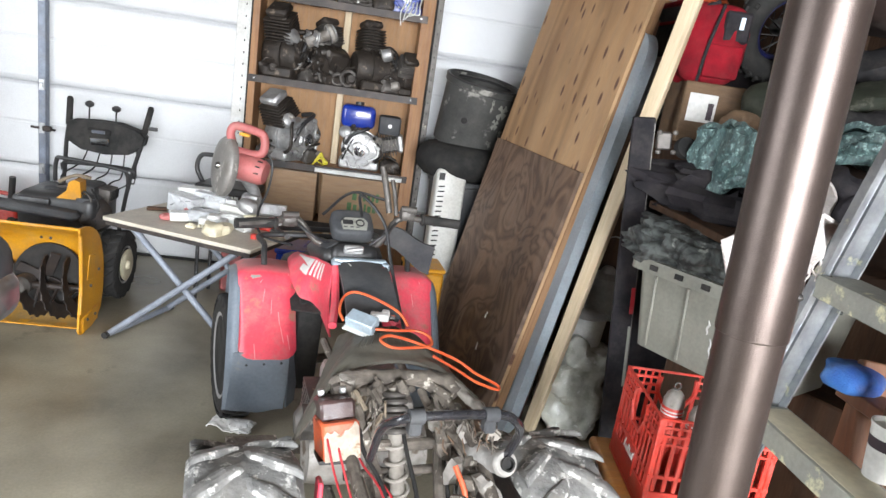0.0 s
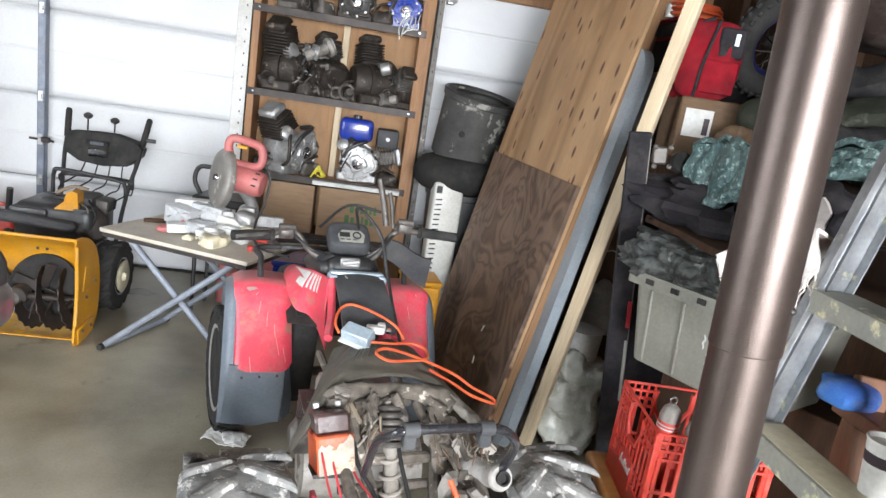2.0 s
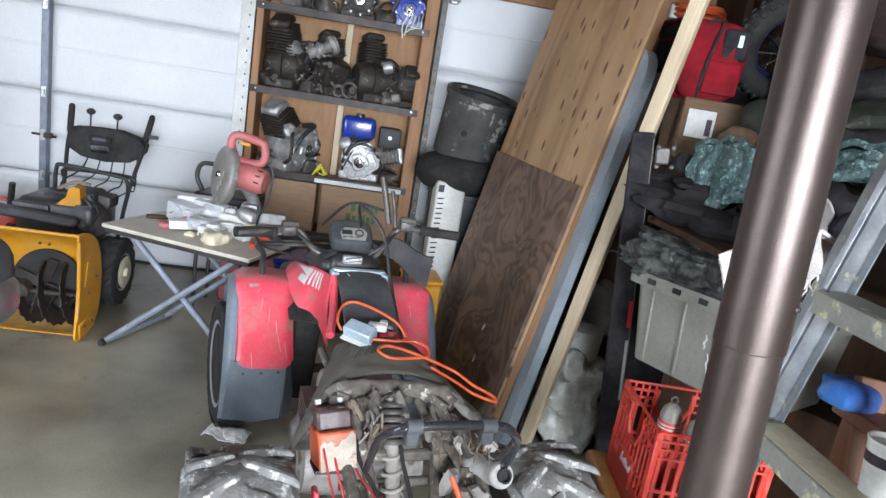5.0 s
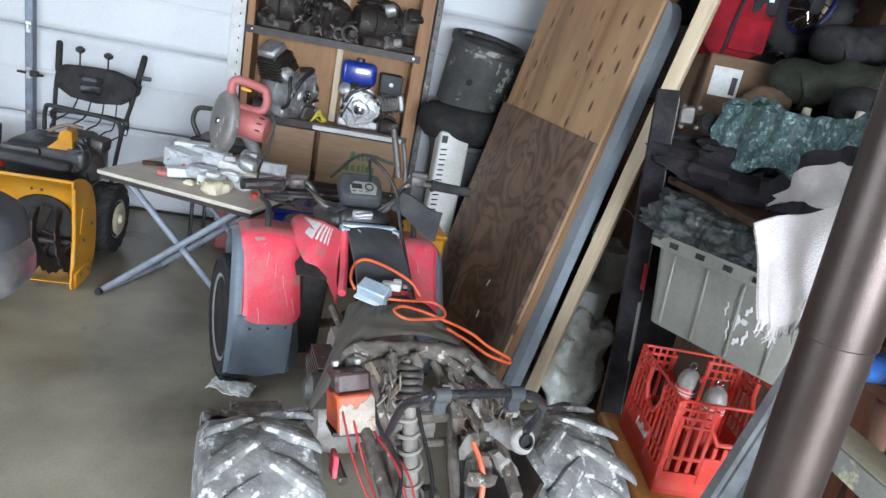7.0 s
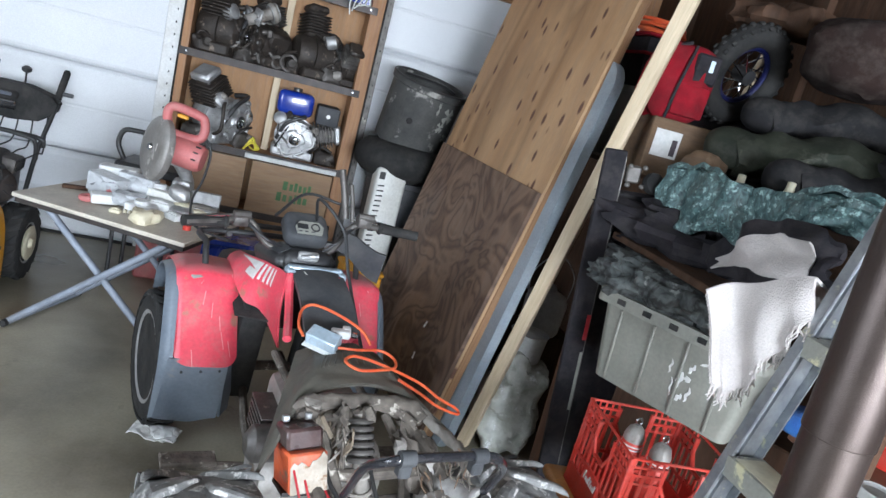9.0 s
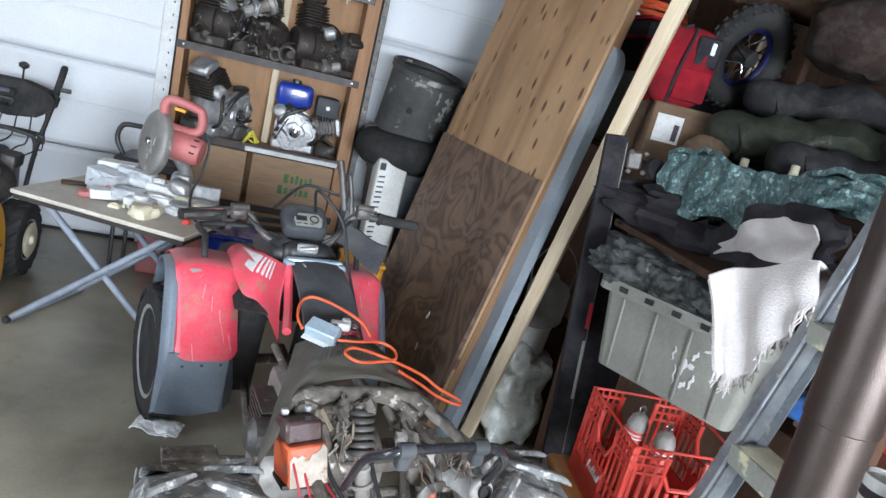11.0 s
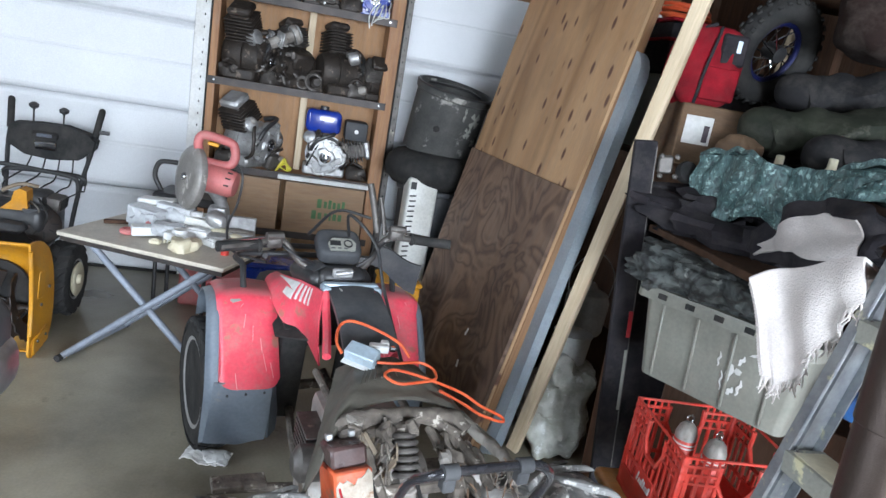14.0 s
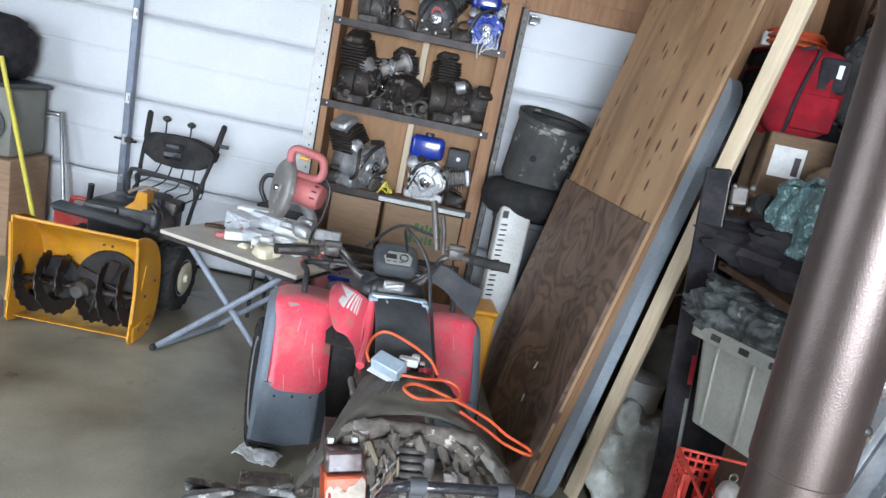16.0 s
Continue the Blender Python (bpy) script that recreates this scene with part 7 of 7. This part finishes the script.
soft("crumpled_tarp", "tarp", CAMO_GREY, (0.98, 1.62, 1.14), (0.17, 0.34, 0.075), "crumpled grey camouflage tarp on the tote", (0, 0, 28), 0.8, 0.16, 12, 120, 1.0, 0.011)
soft("black_jacket", "jacket", BLACK_FABRIC, (1.04, 1.78, 1.285), (0.13, 0.36, 0.070), "black jacket bundled on the shelf", (0, 0, 30), 0.8, 0.32, 10, 44, 2.0, crease=0.018)
lj = thing("lined_jacket", "black jacket thrown open on the shelf, showing its white lining", "jacket")
LOWJ, TOPJ = smooth_line([(0.99, 1.66, 1.235), (0.97, 1.56, 1.245), (0.945, 1.42, 1.268), (0.95, 1.26, 1.325), (0.99, 1.20, 1.37)], 4), smooth_line([(1.02, 1.67, 1.30), (1.0, 1.58, 1.385), (0.985, 1.44, 1.452), (0.98, 1.30, 1.470), (1.0, 1.21, 1.450)], 4)
def spread_cloth(a, b, lo=LOWJ, hi=TOPJ):
    q = b * (len(lo) - 1); i = min(int(q), len(lo) - 2)
    p = lo[i].lerp(lo[i + 1], q - i).lerp(hi[i].lerp(hi[i + 1], q - i), a)
    return p + Vector((0.03 * noise.noise(Vector((a * 3, b * 6, 1))) + 0.010 * math.sin(b * 17 + a * 5), 0, 0.012 * noise.noise(Vector((a * 4, b * 9, 4)))))
bm = B(); sheet(bm, spread_cloth, 14, 30, 0.018); part("shell", bm, BLACK_FABRIC, lj)
bm = B(); sheet(bm, lambda a, b: spread_cloth((0.10 + 0.09 * math.sin(b * 5)) + (0.20 + 0.46 * min(1.0, b * 1.6)) * a, 0.24 + 0.60 * b + 0.05 * a * math.sin(a * 4)) + Vector((-0.016, -0.004, 0.004)), 12, 24, 0.006); part("lining", bm, TOWEL, lj, "white quilted lining")
# towel hanging over the shelf's edge
tw = thing("fringed_towel", "off-white fringed towel hanging from the shelf", "towel", None)
TOP_EDGE = smooth_line([(0.735, 1.287, 1.256), (0.8, 1.27, 1.292), (0.81, 1.174, 1.338), (0.82, 1.071, 1.379)], 6)
LOW_EDGE = smooth_line([(0.735, 1.151, 1.071), (0.785, 1.134, 1.069), (0.8, 1.093, 1.183), (0.82, 1.052, 1.295)], 6)


def towel(a, b):
    q = b * (len(TOP_EDGE) - 1); i = min(int(q), len(TOP_EDGE) - 2)
    p = TOP_EDGE[i].lerp(TOP_EDGE[i + 1], q - i).lerp(LOW_EDGE[i].lerp(LOW_EDGE[i + 1], q - i), a)
    return p + Vector((0.010 * a * math.sin(b * 19) + 0.006 * math.sin(a * 5 + b * 4), 0.004 * math.sin(b * 23) * a, 0.006 * math.sin(b * 9) * (1 - a)))


bm = B(); sheet(bm, towel, 26, 36, 0.008); part("cloth", bm, TOWEL, tw)
bm = B(); sheet(bm, lambda a, b: towel(0, b) + Vector((0.16 * a, 0.06 * a, 0.012 * math.sin(3 * a) - (0.03 + 0.06 * b) * a)), 10, 20, 0.008); part("folded_top", bm, TOWEL, tw)
for k in range(60):
    b = 0.01 + 0.98 * k / 59
    p = towel(1.0, b)
    bm = B(); tube(bm, [p, p + Vector((0.004 * math.sin(k * 3), 0.006 * math.sin(k * 5), -0.018)), p + Vector((0.008 * math.sin(k * 2), 0.012 * math.sin(k * 7), -0.034 - 0.012 * math.sin(k * 11)))], 0.0030, 5, n=2, taper=0.0016); part("fringe", bm, TOWEL, tw)
for k in range(26):
    p = towel(0.04 + 0.94 * k / 25, 0.0)
    bm = B(); tube(bm, [p, p + Vector((0.006, 0.008, -0.004)), p + Vector((0.010, 0.013, -0.010))], 0.0032, 5, n=2, taper=0.0018); part("edge_tuft", bm, TOWEL, tw)
# teal camouflage over the upper shelf's edge
coat = thing("camouflage_coat", "teal camouflage coat draped over the shelf edge", "coat")
def coat_edge(b):
    return Vector((0.93 + 0.12 * b + 0.012 * math.sin(b * 14), 1.92 - 0.74 * b, 1.492 + 0.066 * b + 0.010 * math.sin(b * 9) + 0.012 * noise.noise(Vector((b * 12, 0, 3)))))
bm = B(); sheet(bm, lambda a, b: coat_edge(b) + Vector((0.02 * noise.noise(Vector((a * 5, b * 16, 0))) + 0.014 * math.sin(b * 40 + a * 3) * a, 0.03 * a, -(0.20 * (1 - b) ** 1.4 + 0.085 + 0.025 * math.sin(b * 13)) * a + 0.014 * noise.noise(Vector((a * 5, b * 14, 5))))), 18, 70, 0.016)
part("coat_front", bm, CAMO_TEAL, coat)
bm = B(); sheet(bm, lambda a, b: coat_edge(b) + Vector((0.28 * a, 0.02 * a, 0.02 * math.sin(a * 5 + b * 9) + 0.02 * noise.noise(Vector((a * 5, b * 12, 7))) - 0.05 * a)), 14, 60, 0.016)
part("coat_top", bm, CAMO_TEAL, coat)
for x, y, h in ((1.19, 1.88, 0.07), (1.25, 1.72, 0.09)):
    t = thing("white_bottle", "small cream plastic bottle among the clothing", "bottle", pose(x, y, 1.434), "bottles on the rack"); bm = B(); lathe(bm, [(0.01, 0), (0.035, 0), (0.037, 0.03), (0.035, h - 0.03), (0.014, h), (0.013, h + 0.03), (0.005, h + 0.032)], None, 16); part("bottle", bm, CREAM, t)
t = thing("cardboard_box", "torn brown carton with a white shipping label", "box", pose(1.15, 2.30, 1.434, 0, 0, -12)); bm = B(); box(bm, (0, 0, 0.11), (0.28, 0.3, 0.22), bev=0.005); part("carton", bm, KRAFT, t); bm = B(); box(bm, (-0.07, -0.152, 0.13), (0.10, 0.003, 0.10)); lb = part("shipping_label", bm, PAPER, t, "white label"); bm = B(); box(bm, (-0.04, -0.154, 0.12), (0.02, 0.003, 0.06)); part("barcode", bm, INK, lb)
bm = B(); sheet(bm, lambda a, b: Vector((0.10 + 0.07 * a, -0.17 - 0.03 * math.sin(a * 5), 0.2 * b + 0.02 * math.sin(a * 9))), 10, 6, 0.006); part("torn_flap", bm, KRAFT, t)
t = thing("paper_sack", "crumpled brown paper sack beside the carton", "sack", pose(1.15, 2.05, 1.434, 0, 0, 20) @ Matrix.Scale(0.85, 4)); bm = B(); lump(bm, (0, 0, 0.08), (0.06, 0.09, 0.08), power=0.7, rough=0.12, freq=14, seg=40, seed=6)
for v in bm.verts:
    v.co += 0.008 * noise.noise_vector(v.co * 22)
part("sack", bm, KRAFT, t)
# red soft bag
t = thing("tool_bag", "red nylon tool bag with black trim standing on the carton", "bag", pose(1.058, 2.26, 1.655, 0, 0, -14) @ Matrix.Diagonal((0.84, 0.9, 0.9, 1)))
bm = B(); lump(bm, (0, 0, 0.15), (0.135, 0.10, 0.155), power=0.5, rough=0.08, freq=7, seg=30, seed=8); part("bag_body", bm, RED_FABRIC, t)
bm = B(); box(bm, (0.055, -0.098, 0.085), (0.15, 0.03, 0.13), bev=0.014, seg=2); pk = part("front_pocket", bm, RED_FABRIC, t)
bm = B(); tube(bm, [(-0.03, -0.103, 0.0), (-0.02, -0.112, 0.12), (0.0, -0.106, 0.22), (0.02, -0.085, 0.3)], 0.007, 8); tube(bm, [(-0.135, -0.07, 0.02), (-0.125, -0.075, 0.15), (-0.09, -0.08, 0.26), (0.0, -0.07, 0.31)], 0.008, 8); part("black_piping", bm, BLACK_FABRIC, t, "black piping")
bm = B(); box(bm, (0.085, -0.09, 0.22), (0.11, 0.03, 0.12), bev=0.01); part("black_panel", bm, BLACK_FABRIC, t)
bm = B(); box(bm, (0.10, -0.107, 0.235), (0.018, 0.004, 0.045)); part("tag", bm, BLUE_BOX, t, "pale tag")
# little motorcycle wheel
t = thing("motorcycle_wheel", "small knobbly motorcycle wheel with a blue rim and spokes", "wheel", Matrix.Translation((1.34, 2.27, 1.89)) @ Matrix.Scale(1.0, 4) @ rot(0, 0, 13) @ rot(90, 0, 0) @ rot(18, 0, 0))
bm = B(); torus(bm, Matrix(), 0.155, 0.045, 36, 12); ty = part("tyre", bm, TYRE, t)
kb = B(); box(kb, (0, 0, 0), (0.014, 0.02, 0.016), bev=0.003); kme = bpy.data.meshes.new("knob"); kb.to_mesh(kme); kb.free(); kme.materials.append(TYRE)
for k in range(30):
    for j in (-1, 0, 1):
        shared("knob", kme, ty, rot(0, 0, 12 * k + 6 * (j % 2)) @ Matrix.Translation((0.155 + 0.045 * math.cos(0.7 * j), 0, 0.045 * math.sin(0.7 * j))) @ rot(0, -40 * j, 0))
bm = B(); torus(bm, Matrix(), 0.108, 0.012, 32, 8); part("rim", bm, RIM_BLUE, t, "dark blue rim")
bm = B(); lathe(bm, [(0.01, -0.04), (0.03, -0.035), (0.03, 0.035), (0.01, 0.04)], None, 16); hb2 = part("hub", bm, BLACK, t)
for k in range(18):
    a = math.tau * k / 18
    bm = B(); tube(bm, [(0.028 * math.cos(a + 0.5), 0.028 * math.sin(a + 0.5), 0.03 * (-1) ** k), (0.105 * math.cos(a), 0.105 * math.sin(a), 0)], 0.0030, 5); part("spoke", bm, CHROME, t)
# waders, boots and rolls
def boot(c, turn, s, mat, label, bend=0.12):
    t = thing("rubber_wader", label, "waders", pose(*c, *turn) @ Matrix.Scale(s, 4), "waders on the rack")
    bm = B(); tube(bm, [(0, 0, 0), (0.12, 0.02, 0.012), (0.3, 0.0, 0.03), (0.5, -0.03, 0.0), (0.75, 0.02, -0.02)], 0.075, 20, n=9, taper=0.105)
    for v in bm.verts:
        v.co += 0.030 * noise.noise_vector(v.co * 7 + Vector(c)) + 0.012 * noise.noise_vector(v.co * 19)
    part("leg", bm, mat, t)
    bm = B(); lump(bm, (-0.02, 0.0, 0.01), (0.10, 0.07, 0.075), power=0.85, rough=0.08, freq=6, seg=22); part("foot", bm, mat, t)
    return t
boot((1.24, 2.02, 1.60), (0, 0, -32), 1.0, WADER, "olive rubber wader lying on the rack")
boot((1.32, 1.78, 1.545), (0, 4, -30), 0.95, WADER_GREY, "grey rubber wader lying on the rack")
boot((1.42, 2.14, 1.75), (0, 0, -28), 0.9, WADER_GREY, "dark rubber wader lying on the rack")
soft("brown_bedroll", "bedroll", LEATHER, (1.70, 1.90, 2.03), (0.38, 0.135, 0.13), "dark brown rolled bedding on top of the waders", (0, -6, -22), 0.6, 0.07, 4, 40, 3.0, crease=0.008)
soft("rolled_jacket", "jacket", BLACK_FABRIC, (1.55, 2.5, 1.62), (0.26, 0.22, 0.19), "rolled black jacket lying on the rack", (0, 0, 0), 0.75, 0.2, 6, 28, 9.0)
soft("rolled_jacket", "jacket", WADER_GREY, (1.75, 1.55, 1.60), (0.28, 0.3, 0.17), "rolled dark grey jacket lying on the rack", (0, 0, 0), 0.75, 0.2, 6, 28, 11.0)
soft("canvas_roll", "canvas", WOOD_DARK, (1.50, 2.35, 2.14), (0.2, 0.12, 0.06), "crumpled dark brown canvas above the wheel", (0, 0, -20), 0.8, 0.3, 10, 30, 2.0)
t = thing("wooden_pegs", "pale wooden pegs standing behind the wheel", "wood", pose(1.62, 2.6, 1.80)); bm = B(); tube(bm, [(0, 0, 0), (0.02, -0.02, 0.32)], 0.016, 10); part("peg", bm, LUMBER, t)
# behind the plastic table
t = thing("storage_tote", "pale grey tote behind the leaning boards", "tote", pose(1.36, 2.92, 1.434, 0, 0, 4)); bm = B(); loft(bm, [tote_ring(0.17, 0.22, 0), tote_ring(0.19, 0.24, 0.31), tote_ring(0.205, 0.255, 0.31), tote_ring(0.205, 0.255, 0.335), tote_ring(0.02, 0.04, 0.335, 0.01)]); part("bin", bm, TOTE_PALE, t)
t = thing("cooler_bag", "black nylon cooler bag with red trim on the tote", "bag", pose(1.32, 2.92, 1.77)); bm = B(); box(bm, (0, 0, 0.115), (0.30, 0.34, 0.23), bev=0.03, seg=2); part("bag_body", bm, BLACK_FABRIC, t)
for z in (0.15, 0.235):
    bm = B(); box(bm, (0, 0, z), (0.312, 0.352, 0.014), bev=0.004); part("red_trim", bm, RED_FABRIC, t, "red trim")
t = thing("cord_coil", "coil of orange extension cord on the cooler bag", "cord", pose(1.27, 2.86, 2.014))
for k in range(7):
    bm = B(); torus(bm, pose(0.01 * math.sin(k * 2), 0.01 * math.cos(k * 3), 0.008 + 0.007 * k, 6 * math.sin(k), 5 * math.cos(k * 2), 0), 0.11 - 0.006 * (k % 3), 0.008, 28, 7); part("loop", bm, ORANGE, t)
bm = B(); lathe(bm, [(0.02, 0), (0.02, 0.05), (0.012, 0.06)], pose(-0.11, 0.03, 0.0), 12); part("plug", bm, PAPER, t)

# ---- stove pipe ----
t = thing("stove_pipe", "dark bronze hammered-metal stove pipe rising to the ceiling", "stove pipe", Matrix.Translation((0.325, 0.485, 1.33)) @ rot(-1.1, -1.7, 0))
bm = B(); lathe(bm, [(0.036, -0.02), (0.0405, -0.02), (0.0405, 1.46), (0.036, 1.46)], None, 40); part("upper_section", bm, PIPE, t)
bm = B(); lathe(bm, [(0.03, -1.335), (0.0385, -1.335), (0.0385, 0.0), (0.03, 0.0)], None, 40); part("lower_section", bm, PIPE, t)
bm = B(); torus(bm, pose(0, 0, -0.02), 0.0393, 0.0014, 40, 6); part("seam", bm, PIPE, t, "worn bright seam")
bm = B(); lathe(bm, [(0.0005, 0.004), (0.003, 0.003), (0.005, 0.0)], pose(0.0405 * math.cos(radians(-50)), 0.0405 * math.sin(radians(-50)), 0.035, 90, 0, 40), 10); part("screw", bm, BLACK_IRON, t)

# ---- step ladder ----
LD = thing("step_ladder", "paint-spattered aluminium step ladder", "ladder", pose(0.54, 0.83, 0))
LN = 0.24
def rail_x(z):
    return LN * z
tilt = math.degrees(math.atan(LN))
for y, s in ((0.215, 1), (-0.215, -1)):
    bm = B(); ln = 1.85 / math.cos(radians(tilt)); m = rot(0, tilt, 0)
    ch = [(-0.022, -0.013), (-0.018, -0.013), (-0.018, 0.009), (0.012, 0.009), (0.014, 0.003), (0.026, 0.003), (0.028, 0.009), (0.058, 0.009), (0.058, -0.013), (0.062, -0.013), (0.062, 0.013), (-0.022, 0.013)]
    loft(bm, [[m @ Vector((x, y + s * d, zz)) for x, d in ch] for zz in (0.0, ln)])
    rl = part("rail", bm, ALU, LD, "scuffed aluminium rail")
    for k in range(5):
        z = 0.34 + 0.305 * k
        for dx in (-0.005, 0.045):
            bm = B(); lathe(bm, [(0.008, 0), (0.008, 0.004), (0.003, 0.007)], m @ pose(dx, y - 0.014 * s * (1 if s > 0 else 1), z / math.cos(radians(tilt)), 90 * s), 10); part("rivet", bm, CHROME, rl)
for k in range(5):
    z = 0.345 + 0.305 * k
    bm = B(); box(bm, (rail_x(z) + 0.02, 0, z), (0.095, 0.41, 0.004), bev=0.001); box(bm, (rail_x(z) - 0.026, 0, z - 0.022), (0.004, 0.41, 0.045)); box(bm, (rail_x(z) + 0.066, 0, z - 0.022), (0.004, 0.41, 0.045))
    stp = part("step", bm, SPATTER, LD, "step spattered with dry paint")
    bm = B(); sheet(bm, lambda a, b, z=z, k=k: Vector((rail_x(z) - 0.02 + 0.08 * a, -0.19 + 0.38 * b, z + 0.0035 + 0.0006 * math.sin(9 * a + 7 * b))), 4, 8, 0.001); part("dried_paint", bm, CREAM, stp, "dried cream paint") if k in (2,) else bm.free()
bm = B(); box(bm, (rail_x(1.86) + 0.03, 0, 1.86), (0.16, 0.47, 0.035), bev=0.008); part("top_cap", bm, ALU, LD)
for y in (0.19, -0.19):
    bm = B(); box(bm, (0.76, y, 0.92), (0.03, 0.02, 1.92), rot(0, -15, 0)); part("rear_leg", bm, ALU, LD)
bm = B(); box(bm, (0.93, 0, 0.3), (0.025, 0.38, 0.03)); box(bm, (0.82, 0, 0.75), (0.025, 0.38, 0.03)); part("rear_brace", bm, ALU, LD)
t = thing("paper_cup", "white paper coffee cup with dark print on the ladder step", "cup", pose(0.845, 0.775, 0.959) @ Matrix.Scale(0.88, 4)); bm = B(); lathe(bm, [(0.01, 0), (0.029, 0), (0.04, 0.115), (0.042, 0.115), (0.042, 0.12), (0.038, 0.12), (0.036, 0.11)], None, 24); part("cup", bm, PAPER, t)
bm = B(); lathe(bm, [(0.0355, 0.068), (0.0382, 0.092), (0.0384, 0.092), (0.0357, 0.068)], None, 24); part("printed_band", bm, INK, t, "dark printed band")

# ---- low things beyond the ladder ----
t = thing("low_bench", "rough wooden bench under the rack", "bench", pose(1.55, 0.93, 0)); bm = B(); box(bm, (0, 0, 0.91), (0.8, 0.7, 0.04), bev=0.004); part("bench_top", bm, WOOD_RED, t)
for x in (-0.35, 0.35):
    for y in (-0.3, 0.3):
        bm = B(); box(bm, (x, y, 0.445), (0.06, 0.06, 0.89), bev=0.004); part("leg", bm, WOOD_RED, t)
soft("blue_rag", "rag", BLUE_CLOTH, (1.16, 1.25, 0.965), (0.075, 0.065, 0.035), "bright blue rag on the bench", (0, 0, 20), 0.8, 0.25, 9, 26, 4.0)
t = thing("fuel_can", "red metal fuel can on the bench", "fuel can", pose(1.37, 1.13, 0.932)); bm = B(); lathe(bm, [(0.02, 0), (0.11, 0), (0.115, 0.01), (0.115, 0.22), (0.08, 0.26), (0.03, 0.27)], None, 24); part("can", bm, RED_PLASTIC, t); bm = B(); tube(bm, [(-0.08, 0, 0.25), (-0.05, 0, 0.32), (0.05, 0, 0.32), (0.08, 0, 0.25)], 0.009); part("handle", bm, RED_PLASTIC, t)
plank("lumber", (1.08, 0.88, 0.0), (1.22, 1.25, 1.0), 0.09, 0.035, WOOD_RED, "pinkish-brown board leaning beyond the ladder", 10)
